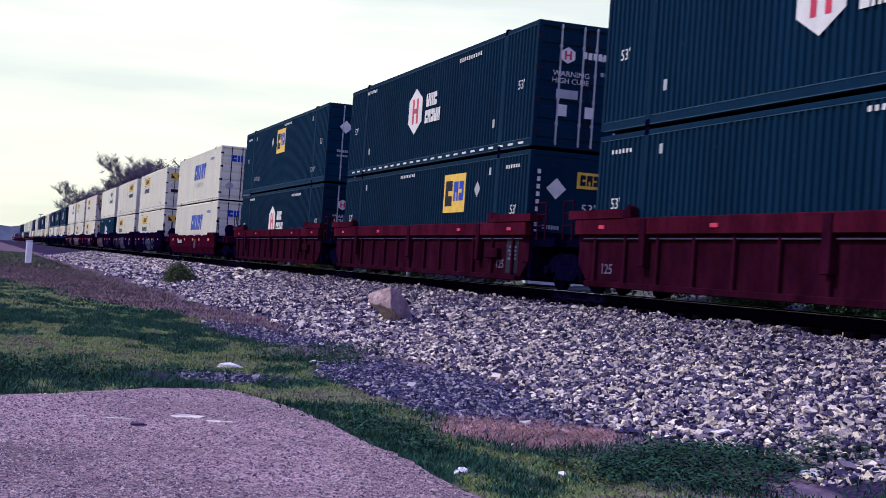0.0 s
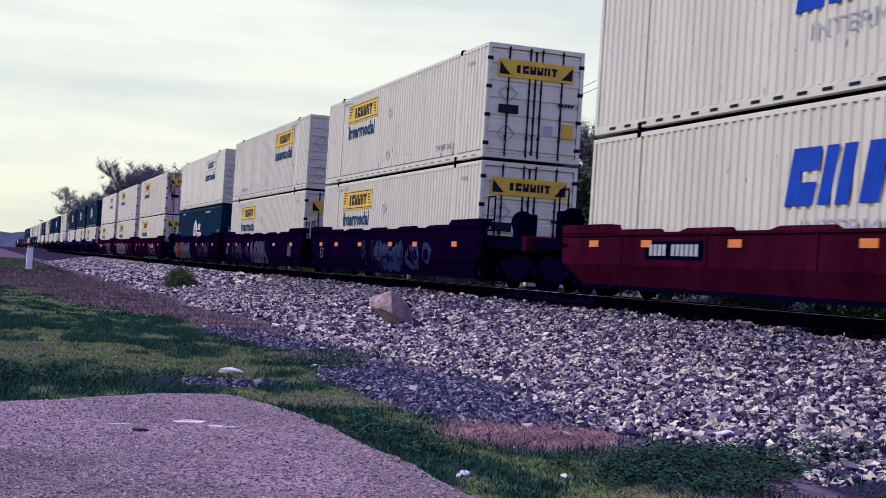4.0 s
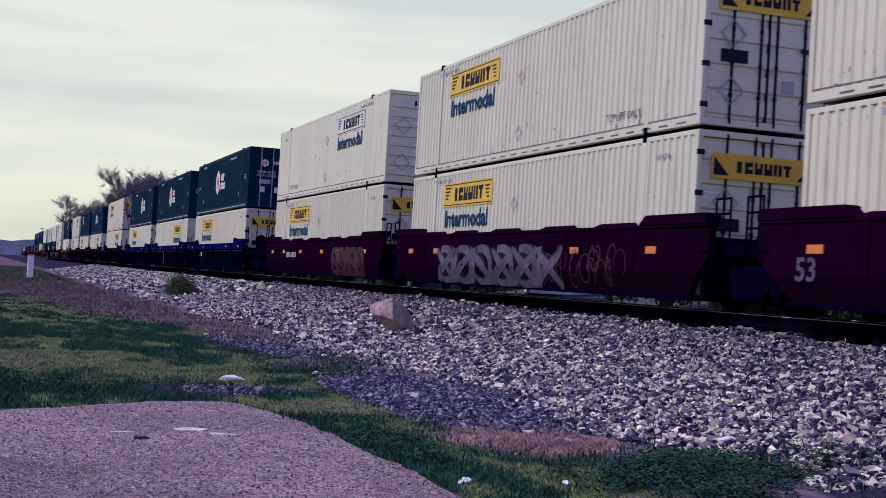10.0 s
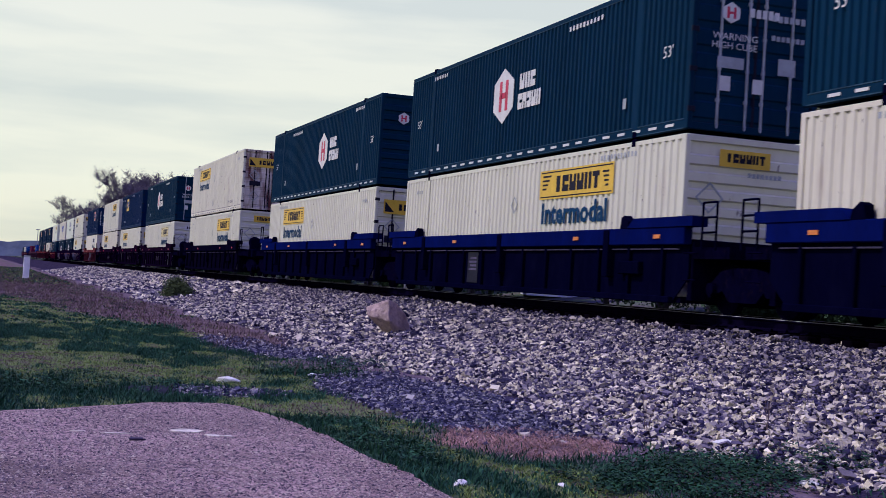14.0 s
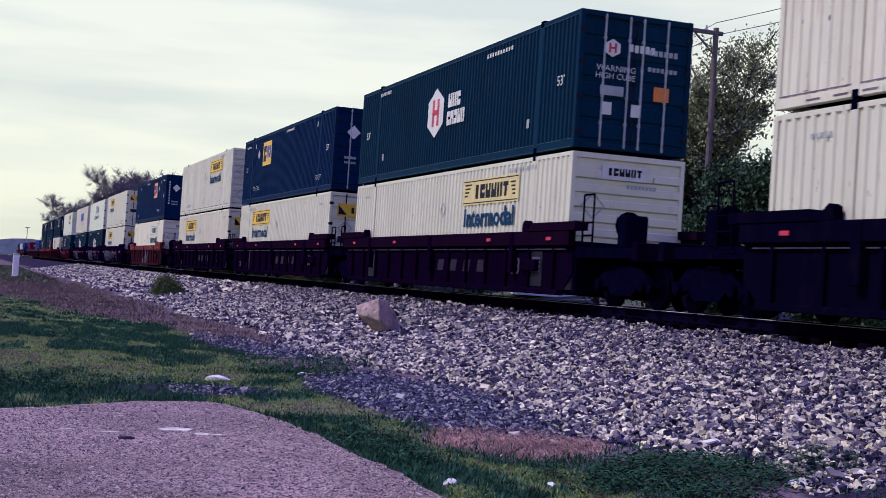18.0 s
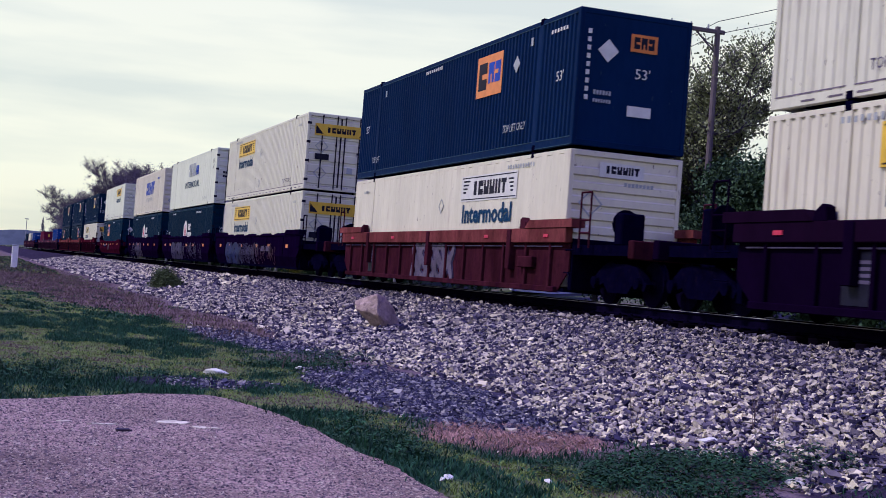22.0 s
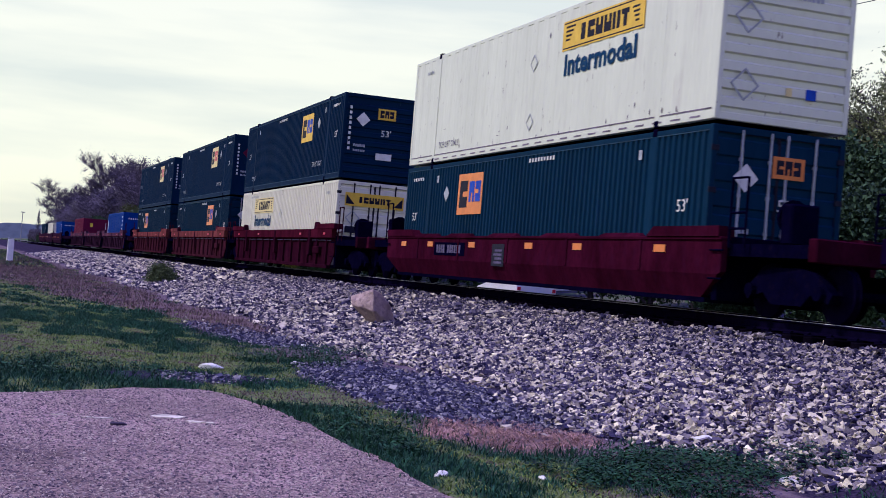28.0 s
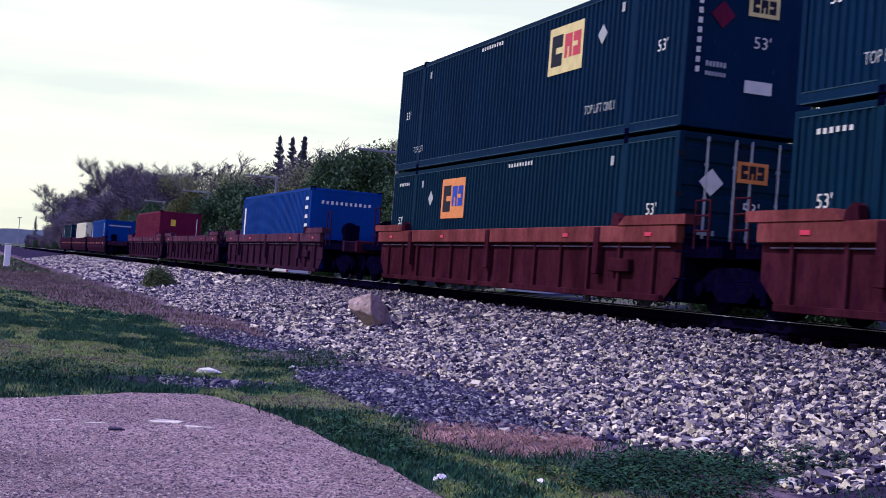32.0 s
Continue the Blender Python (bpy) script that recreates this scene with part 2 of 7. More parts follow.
surface("rail_head", (0.34, 0.33, 0.36), 0.4, metal=0.0, var=0.15, scale=5.0)
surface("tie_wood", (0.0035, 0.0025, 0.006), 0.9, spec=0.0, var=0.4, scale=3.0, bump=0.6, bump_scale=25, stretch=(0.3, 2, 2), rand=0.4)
surface("ballast_stone", (0.86, 0.86, 0.86), 0.9, spec=0.1, var=0.14, scale=4.0, bump=0.5, bump_scale=60, tones=("island", (0.013, 0.011, 0.036), (0.055, 0.047, 0.098), (0.20, 0.170, 0.205), (0.58, 0.51, 0.39), (0.92, 0.82, 0.57)))
surface("ballast_piece", (0.86, 0.86, 0.86), 0.9, spec=0.1, var=0.14, scale=4.0, bump=0.5, bump_scale=60, tones=("object", (0.013, 0.011, 0.036), (0.055, 0.047, 0.098), (0.20, 0.170, 0.205), (0.58, 0.51, 0.39), (0.92, 0.82, 0.57)))
surface("dusty_ballast", (0.86, 0.86, 0.86), 0.9, spec=0.1, var=0.14, scale=4.0, bump=0.5, bump_scale=60, tones=("island", (0.010, 0.009, 0.028), (0.040, 0.035, 0.075), (0.115, 0.099, 0.140), (0.31, 0.265, 0.245), (0.64, 0.555, 0.42)))
# Near-black tones: the shadow around the tie ends is painted into these stones.
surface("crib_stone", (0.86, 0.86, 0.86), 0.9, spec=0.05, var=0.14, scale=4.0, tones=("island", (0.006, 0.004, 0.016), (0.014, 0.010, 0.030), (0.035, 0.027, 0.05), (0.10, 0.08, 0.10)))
surface("graffiti_orange", (0.14, 0.036, 0.012), 0.6, spec=0.1, var=0.3, scale=2.5)
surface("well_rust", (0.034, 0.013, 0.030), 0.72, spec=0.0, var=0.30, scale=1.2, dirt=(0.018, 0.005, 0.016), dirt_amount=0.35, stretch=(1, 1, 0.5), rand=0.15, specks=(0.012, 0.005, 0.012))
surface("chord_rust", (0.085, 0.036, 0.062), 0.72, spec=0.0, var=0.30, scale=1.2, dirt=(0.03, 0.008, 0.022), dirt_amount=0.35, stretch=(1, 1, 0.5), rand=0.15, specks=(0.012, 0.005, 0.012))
surface("deep_paint", (0.0019, 0.0155, 0.045), 0.72, spec=0.04, var=0.12, scale=0.9, dirt=(0.005, 0.02, 0.05), dirt_amount=0.1, stretch=STREAK, rand=0.15, specks=(0.02, 0.035, 0.06))
surface("olive_leaf", (0.12, 0.135, 0.05), 0.8, spec=0.1, var=0.3, scale=0.3, island=0.6)
surface("dark_gravel", (0.86, 0.86, 0.86), 0.9, spec=0.1, var=0.2, scale=5.0, tones=("island", (0.018, 0.018, 0.044), (0.042, 0.040, 0.084), (0.11, 0.105, 0.16), (0.42, 0.39, 0.37)))
surface("limestone", (0.37, 0.275, 0.25), 0.9, spec=0.1, var=0.3, scale=3.5, bump=0.9, bump_scale=14, dirt=(0.15, 0.10, 0.125), dirt_amount=0.35)
surface("white_rock", (0.68, 0.66, 0.58), 0.9, var=0.15, scale=6, bump=0.6, bump_scale=30)
surface("grass_blade", (0.028, 0.092, 0.052), 0.8, spec=0.1, var=0.3, scale=0.35, island=0.7)
surface("pale_blade", (0.20, 0.275, 0.070), 0.8, spec=0.1, var=0.3, scale=0.35, island=0.55)
surface("weed_leaf", (0.026, 0.085, 0.036), 0.7, spec=0.1, var=0.35, scale=1.5, island=0.75)
surface("straw", (0.52, 0.31, 0.26), 0.85, spec=0.1, var=0.3, scale=2.0, island=0.7)
surface("dry_stem", (0.17, 0.12, 0.12), 0.85, spec=0.1, var=0.3, scale=2.0, island=0.6)
surface("worn_paint", (0.62, 0.57, 0.43), 0.9, spec=0.1, var=0.3, scale=9, dirt=(0.26, 0.19, 0.18), dirt_amount=0.4)
# Bark and the spring, bud and green leaf colours hold painted-in distance haze.
surface("bark", (0.062, 0.050, 0.082), 0.9, spec=0.1, var=0.3, scale=1.5, bump=0.7, bump_scale=8, stretch=(1, 1, 0.3))
surface("spring_leaf", (0.27, 0.30, 0.15), 0.8, spec=0.1, var=0.3, scale=0.3, island=0.6)
surface("bud_leaf", (0.22, 0.185, 0.26), 0.8, spec=0.1, var=0.3, scale=0.3, island=0.6)
surface("green_leaf", (0.072, 0.130, 0.068), 0.8, spec=0.1, var=0.35, scale=0.25, island=0.7)
surface("yellow_leaf", (0.36, 0.32, 0.04), 0.7, var=0.25, scale=0.4, island=0.5)
surface("needle", (0.060, 0.064, 0.120), 0.85, spec=0.1, var=0.3, scale=0.4, island=0.5)
surface("pole_grey", (0.20, 0.20, 0.22), 0.7, var=0.15, scale=2)
surface("pole_wood", (0.10, 0.08, 0.09), 0.85, var=0.2, scale=2, stretch=(1, 1, 0.2))
surface("post_white", (0.72, 0.72, 0.70), 0.6, var=0.08, scale=3, dirt=(0.4, 0.36, 0.32), dirt_amount=0.15)
surface("house_white", (0.62, 0.62, 0.64), 0.8, spec=0.1, var=0.1, scale=1.0)
surface("roof_shingle", (0.10, 0.085, 0.10), 0.9, spec=0.1, var=0.3, scale=2.0)
# Lightened blue-grey: the haze over the hills is painted into the colour.
surface("far_hill", (0.10, 0.12, 0.15), 0.95, spec=0.05, var=0.3, scale=0.01)
surface("road_asphalt", (0.045, 0.042, 0.055), 0.9, spec=0.1, var=0.2, scale=0.8)
surface("car_white", (0.78, 0.78, 0.78), 0.25, var=0.03, coat=0.6)
surface("car_glass", (0.02, 0.025, 0.03), 0.08, var=0.1)
surface("tyre", (0.02, 0.02, 0.02), 0.85, var=0.2)
surface("tail_red", (0.5, 0.02, 0.05), 0.3, var=0.1)


# ---- mesh helpers ----
class Shape:
    """Collects vertices and faces of one part."""

    def __init__(self):
        self.v, self.f = [], []

    def add(self, verts, faces):
        k = len(self.v)
        self.v += [tuple(p) for p in verts]
        self.f += [tuple(k + i for i in q) for q in faces]
        return self

    def box(self, x0, x1, y0, y1, z0, z1, c=0.0):
        """A box, with its upright and lying edges cut by c."""
        if c <= 0:
            vs = [(x, y, z) for z in (z0, z1) for y in (y0, y1) for x in (x0, x1)]
            return self.add(vs, [(0, 2, 3, 1), (4, 5, 7, 6), (0, 1, 5, 4), (2, 6, 7, 3), (0, 4, 6, 2), (1, 3, 7, 5)])
        vs, fs = [], []
        for sx, x in ((-1, x0), (1, x1)):
            for sy, y in ((-1, y0), (1, y1)):
                for sz, z in ((-1, z0), (1, z1)):
                    vs += [(x, y - sy * c, z - sz * c), (x - sx * c, y, z - sz * c), (x - sx * c, y - sy * c, z)]

        def i(a, b, d, k):
            return ((a * 2 + b) * 2 + d) * 3 + k
        for s in (0, 1):
            q = [(i(s, 0, 0, 0), i(s, 0, 1, 0), i(s, 1, 1, 0), i(s, 1, 0, 0)), (i(0, s, 0, 1), i(1, s, 0, 1), i(1, s, 1, 1), i(0, s, 1, 1)),
                 (i(0, 0, s, 2), i(0, 1, s, 2), i(1, 1, s, 2), i(1, 0, s, 2))]
            fs += [w if s == 0 else w[::-1] for w in q]
        for a in (0, 1):
            for b in (0, 1):
                fs += [(i(a, b, 0, 0), i(a, b, 1, 0), i(a, b, 1, 1), i(a, b, 0, 1)), (i(a, 0, b, 0), i(a, 1, b, 0), i(a, 1, b, 2), i(a, 0, b, 2)),
                       (i(0, a, b, 1), i(1, a, b, 1), i(1, a, b, 2), i(0, a, b, 2))]
                fs += [(i(a, b, d, 0), i(a, b, d, 1), i(a, b, d, 2)) for d in (0, 1)]
        return self.add(vs, fs)

    def prism(self, outline, lo, hi, axis=0):
        """An outline in the two other axes, drawn out from lo to hi along axis."""
        n = len(outline)

        def put(p, w):
            return (w, p[0], p[1]) if axis == 0 else (p[0], w, p[1]) if axis == 1 else (p[0], p[1], w)
        vs = [put(p, lo) for p in outline] + [put(p, hi) for p in outline]
        fs = [tuple(range(n))[::-1], tuple(range(n, 2 * n))] + [(i, (i + 1) % n, n + (i + 1) % n, n + i) for i in range(n)]
        return self.add(vs, fs)

    def tube(self, a, b, r0, r1=None, n=8, caps=True):
        a, b = Vector(a), Vector(b)
        r1 = r0 if r1 is None else r1
        d = (b - a).normalized()
        u = d.cross(Vector((0, 0, 1)) if abs(d.z) < 0.9 else Vector((1, 0, 0))).normalized()
        w = d.cross(u)
        vs = [p + (u * math.cos(k * math.tau / n) + w * math.sin(k * math.tau / n)) * r for p, r in ((a, r0), (b, r1)) for k in range(n)]
        fs = [(k, (k + 1) % n, n + (k + 1) % n, n + k) for k in range(n)]
        if caps:
            fs += [tuple(range(n))[::-1], tuple(range(n, 2 * n))]
        return self.add(vs, fs)

    def mesh(self, name):
        me = bpy.data.meshes.new(name)
        me.from_pydata(self.v, [], self.f)
        bm = bmesh.new()
        bm.from_mesh(me)
        bmesh.ops.recalc_face_normals(bm, faces=bm.faces)
        bm.to_mesh(me)
        bm.free()
        return me


def bulk(name, verts, tris, sides=3):
    """A large mesh from arrays of vertices and of faces with equally many sides."""
    me = bpy.data.meshes.new(name)
    verts, tris = np.asarray(verts, np.float32), np.asarray(tris, np.int32)
    me.vertices.add(len(verts))
    me.vertices.foreach_set("co", verts.ravel())
    me.loops.add(tris.size)
    me.loops.foreach_set("vertex_index", tris.ravel())
    me.polygons.add(len(tris))
    me.polygons.foreach_set("loop_start", np.arange(0, tris.size, sides, dtype=np.int32))
    me.update(calc_edges=True)
    me.shade_flat()
    return me


def part(name, shape, material, parent=None, label=""):
    """Links a shape (or a finished mesh) as one mesh object under a thing or a part."""
    me = shape.mesh(name) if isinstance(shape, Shape) else shape
    if material and not me.materials:
        me.materials.append(MATS[material])
    ob = new(name, me)
    if parent:
        ob.parent = parent
    return tagged(ob, label)


TEXTS = {}


def lettering(text, width, height, name="lettering", bold=0.0):
    """The mesh of a word, width by height metres, lying in x and z, facing -y, its middle at the origin."""
    key = (text, round(width, 3), round(height, 3), bold)
    if key in TEXTS:
        return TEXTS[key].copy()
    cu = bpy.data.curves.new(name, "FONT")
    cu.body, cu.size, cu.resolution_u, cu.extrude, cu.offset = text, 1.0, 2, 0.0, bold
    ob = bpy.data.objects.new(name, cu)
    me = bpy.data.meshes.new_from_object(ob)
    bpy.data.objects.remove(ob)
    co = np.empty(len(me.vertices) * 3, np.float32)
    me.vertices.foreach_get("co", co)
    co = co.reshape(-1, 3)
    lo, hi = co.min(0), co.max(0)
    x = ((co[:, 0] - lo[0]) / (hi[0] - lo[0]) - 0.5) * width
    z = ((co[:, 1] - lo[1]) / (hi[1] - lo[1]) - 0.5) * height
    me.vertices.foreach_set("co", np.stack([x, 0 * x, z], 1).astype(np.float32).ravel())
    me.update()
    TEXTS[key] = me
    return me.copy()


def turned(me, m):
    me.transform(m)
    return me


# ---- ground ----
def rough_noise(x, y, s, seed=0.0):
    return noise.noise(Vector((x * s + seed, y * s - seed, seed * 1.7)))


def toe(y):
    """Where the foot of the ballast slope lies."""
    return 6.0 + 0.35 * math.sin(y * 0.43 + 1.0) + 0.45 * math.exp(-((y - 9.2) / 1.3) ** 2) - 0.3 * math.exp(-((y - 13) / 2.0) ** 2)


def level(x, y):
    """The height of the ground."""
    k = toe(y)
    if x < k:
        z = -1.06 + 0.06 * max(0.0, min(1.0, (x - 3.4) / (k - 3.4)))
        if x < 3.4 and y < 17:
            z = -1.06
        z += 0.03 * rough_noise(x, y, 0.8) * (0 if (x < 3.4 and y < 16) else 1)
    elif x < 10.8:
        z = -1.0 + (x - k) / (10.8 - k) * 0.74
        z += 0.04 * rough_noise(x, y, 0.9, 3.0)
    elif x < 14.5:
        z = -0.26
    elif x < 17.5:
        z = -0.26 - (x - 14.5) / 3.0 * 0.5
    else:
        z = -0.82
    if x > 30:
        z += min(3.0, (x - 30) * 0.12)
    return z


def steps(*runs):
    out = [runs[0][0]]
    for a, b, n in runs:
        out += list(np.linspace(a, b, n + 1)[1:])
    return out


def lushness(x, y):
    """Above nought the grass is dark and rank, below it pale, far below it dead."""
    t = 0.95 * rough_noise(x * 0.8, y * 0.34, 1.0, 31.0) + 0.8 * rough_noise(x, y * 0.5, 2.3, 32.0) + 0.6 * rough_noise(x, y * 0.6, 6.0, 33.0)
    if y < 13.2:
        return t + 0.42 - 0.62 * math.exp(-((x - 4.0) / 0.45) ** 2 - ((y - 9.3) / 0.7) ** 2)
    bands = ((14.2, -0.20), (14.9, 0.16), (16.9, 0.12), (17.8, -0.22), (20.2, -0.15), (21.5, 0.14), (36.0, 0.2), (42.0, -0.05), (50.0, -0.30), (4000.0, -0.40))
    last = (13.2, -0.30)
    for b in bands:
        if y <= b[0]:
            t += last[1] + (b[1] - last[1]) * (y - last[0]) / (b[0] - last[0])
            break
        last = b
    return t - 0.22 * max(0.0, x - (2.2 if y < 18 else 4.0))


def ground_sheet():
    xs = steps((-900, -60, 8), (-60, -6, 12), (-6, 0, 24), (0, 11.4, 90), (11.4, 18, 16), (18, 40, 12), (40, 120, 8), (120, 1200, 8))
    ys = steps((-60, 4, 10), (4, 8, 12), (8, 22, 110), (22, 45, 90), (45, 120, 80), (120, 400, 40), (400, 3500, 20))
    nx = len(xs)
    vs = [(x, y, level(x, y)) for y in ys for x in xs]
    fs = [(j * nx + i, j * nx + i + 1, (j + 1) * nx + i + 1, (j + 1) * nx + i) for j in range(len(ys) - 1) for i in range(nx - 1)]
    me = bulk("ground", vs, fs, 4)
    zone = np.zeros((len(vs), 4), np.float32)
    for k, (x, y, z) in enumerate(vs):
        n1, n2 = rough_noise(x, y, 0.55, 5.0), rough_noise(x, y, 1.9, 9.0)
        e = toe(y)
        zone[k, 0] = max(0.0, min(1.0, (e - 0.9 - x) * 1.1 + 1.2 * n1 + 0.6 * n2))
        if x > 17:
            zone[k, 0] = max(0.0, min(1.0, 0.8 + n1))
        zone[k, 1] = gravel_share(x, y)
        zone[k, 2] = straw_share(x, y)
        # Where the dark bed is painted as shade, below stones and past the track.
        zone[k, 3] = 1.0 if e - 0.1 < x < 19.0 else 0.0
    at = me.color_attributes.new("zone", "FLOAT_COLOR", "POINT")
    at.data.foreach_set("color", zone.ravel())
    tone = np.zeros((len(vs), 4), np.float32)
    tone[:, 0] = [max(0.0, min(1.0, 0.5 + 2.2 * lushness(x, y))) if x < 12 else 0.6 for x, y, z in vs]
    at = me.color_attributes.new("tone", "FLOAT_COLOR", "POINT")
    at.data.foreach_set("color", tone.ravel())
    me.shade_smooth()
    return me


def gravel_share(x, y):
    n = 0.35 * rough_noise(x, y, 1.1, 2.0)
    a = 1.25 - ((x - 5.1) / 1.05) ** 2 - ((y - 15.2) / 3.9) ** 2 + n
    b = 1.0 - ((x - 4.7 + 0.11 * (y - 26)) / 0.9) ** 2 - ((y - 24.0) / 4.2) ** 2 + n
    c = 0.75 - ((x - 2.5) / 1.5) ** 2 - ((y - 15.6) / 0.9) ** 2 + n
    return max(0.0, min(1.0, 2.0 * max(a, b, c)))


def straw_share(x, y):
    n = 0.35 * rough_noise(x, y, 1.3, 4.0)
    a = 1.15 - ((x - 4.75) / 0.85) ** 2 - ((y - 11.2) / 1.15) ** 2 + n
    wide = 1.0 + max(0.0, min(5.0, (y - 27) * 0.10))
    b = 0.75 - ((x - toe(y) + 0.9 * wide) / wide) ** 2 + 0.5 * n if y > 24 else 0.0
    return max(0.0, min(1.0, 2.0 * max(a, b)))


def ground_material():
    m = bpy.data.materials.new("soil_and_turf")
    m.use_nodes = True
    n, l = m.node_tree.nodes, m.node_tree.links
    b = n["Principled BSDF"]
    b.inputs["Roughness"].default_value, b.inputs["Specular IOR Level"].default_value = 0.95, 0.0
    co = n.new("ShaderNodeTexCoord")
    at = n.new("ShaderNodeVertexColor")
    at.layer_name = "zone"
    sep = n.new("ShaderNodeSeparateColor")
    l.new(at.outputs["Color"], sep.inputs[0])

    def tex(sc, det=6):
        t = n.new("ShaderNodeTexNoise")
        t.inputs["Scale"].default_value, t.inputs["Detail"].default_value = sc, det
        l.new(co.outputs["Object"], t.inputs["Vector"])
        return t.outputs["Fac"]

    def ramp(v, stops):
        r = n.new("ShaderNodeValToRGB")
        r.color_ramp.elements[0].position, r.color_ramp.elements[0].color = stops[0][0], (*stops[0][1], 1)
        r.color_ramp.elements[1].position, r.color_ramp.elements[1].color = stops[-1][0], (*stops[-1][1], 1)
        for p, c in stops[1:-1]:
            r.color_ramp.elements.new(p).color = (*c, 1)
        l.new(v, r.inputs[0])
        return r.outputs[0]

    def mix(fac, a, c):
        x = n.new("ShaderNodeMix")
        x.data_type = "RGBA"
        l.new(fac, x.inputs["Factor"])
        l.new(a, x.inputs["A"])
        l.new(c, x.inputs["B"])
        return x.outputs["Result"]

    soil = ramp(tex(5), [(0.3, (0.09, 0.065, 0.08)), (0.7, (0.18, 0.135, 0.15))])
    lush = n.new("ShaderNodeVertexColor")
    lush.layer_name = "tone"
    pick = n.new("ShaderNodeSeparateColor")
    l.new(lush.outputs["Color"], pick.inputs[0])
    rank = ramp(tex(6), [(0.3, (0.016, 0.042, 0.030)), (0.7, (0.040, 0.078, 0.042))])
    dry = ramp(tex(5), [(0.3, (0.080, 0.085, 0.052)), (0.5, (0.115, 0.140, 0.060)), (0.7, (0.165, 0.200, 0.075))])
    turf = mix(pick.outputs[0], dry, rank)
    grav = ramp(tex(45), [(0.3, (0.012, 0.011, 0.024)), (0.7, (0.05, 0.046, 0.07))])
    straw = ramp(tex(14), [(0.3, (0.085, 0.06, 0.065)), (0.7, (0.18, 0.125, 0.125))])
    # Near-black: paints the shade in gaps between stones and under the train.
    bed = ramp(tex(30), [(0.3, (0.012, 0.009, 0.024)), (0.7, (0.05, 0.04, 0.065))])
    c = mix(sep.outputs[0], soil, turf)
    c = mix(sep.outputs[2], c, straw)
    c = mix(sep.outputs[1], c, grav)
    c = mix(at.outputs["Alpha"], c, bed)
    l.new(c, b.inputs["Base Color"])
    bp = n.new("ShaderNodeBump")
    bp.inputs["Strength"].default_value, bp.inputs["Distance"].default_value = 0.8, 0.04
    l.new(tex(22), bp.inputs["Height"])
    l.new(bp.outputs[0], b.inputs["Normal"])
    MATS["ground"] = m


ground_material()
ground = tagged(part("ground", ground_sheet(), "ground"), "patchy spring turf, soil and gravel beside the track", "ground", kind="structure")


def pavement_material():
    m = surface("old_asphalt", (0.262, 0.190, 0.172), 0.92, spec=0.1, var=0.40, scale=0.6, bump=0.35, bump_scale=55)
    n, l = m.node_tree.nodes, m.node_tree.links
    b = n["Principled BSDF"]
    was = b.inputs["Base Color"].links[0].from_socket
    co, vo = n.new("ShaderNodeTexCoord"), n.new("ShaderNodeTexVoronoi")
    vo.inputs["Scale"].default_value = 48
    l.new(co.outputs["Object"], vo.inputs["Vector"])
    r = n.new("ShaderNodeValToRGB")
    r.color_ramp.elements[0].color, r.color_ramp.elements[1].color = (0.35, 0.31, 0.38, 1), (1.55, 1.5, 1.42, 1)
    sp = n.new("ShaderNodeSeparateColor")
    l.new(vo.outputs["Color"], sp.inputs[0])
    l.new(sp.outputs[0], r.inputs[0])
    x = n.new("ShaderNodeMix")
    x.data_type, x.blend_type = "RGBA", "MULTIPLY"
    x.inputs["Factor"].default_value = 0.95
    l.new(was, x.inputs["A"])
    l.new(r.outputs[0], x.inputs["B"])
    l.new(x.outputs["Result"], b.inputs["Base Color"])


pavement_material()


def edge_ahead(x):
    """How far ahead the parking area reaches."""
    return float(np.interp(x, (-40, -8, 0.2, 1.7, 2.1, 2.45), (8.0, 9.0, 12.68, 13.83, 14.0, 14.03)))


def edge_beside(y):
    """How far it reaches towards the track."""
    return float(np.interp(y, (9.0, 10.4, 11.6, 12.44, 13.24, 13.7, 14.03), (3.04, 2.99, 2.94, 2.83, 2.70, 2.60, 2.45)))


def pavement_edge():
    """The outline of the worn parking area, with its ragged rounded corner."""
    pts = [(-40.0, 8.0), (-8.0, 9.0)]
    pts += [(x, edge_ahead(x) + 0.09 * rough_noise(x, 0, 2.1) + 0.05 * rough_noise(x, 0, 7.0)) for x in np.arange(-4, 2.4, 0.1)]
    pts += [(edge_beside(y) + 0.07 * rough_noise(y, 1, 1.3) + 0.05 * rough_noise(y, 2, 5.0), y) for y in np.arange(13.95, 6, -0.1)]
    return pts + [(3.05, -40.0), (-40.0, -40.0)]


pave = Shape().prism(pavement_edge(), -1.16, -1.035, axis=2)
tagged(part("pavement", pave, "old_asphalt"), "worn pinkish grey asphalt of a parking area", "pavement", kind="structure")
road = Shape().prism([(19.2, -60), (25.2, -60), (25.2, 900), (19.2, 900)], -0.95, -0.74, axis=2)
tagged(part("road", road, "road_asphalt"), "asphalt road running behind the track", "road", kind="structure")

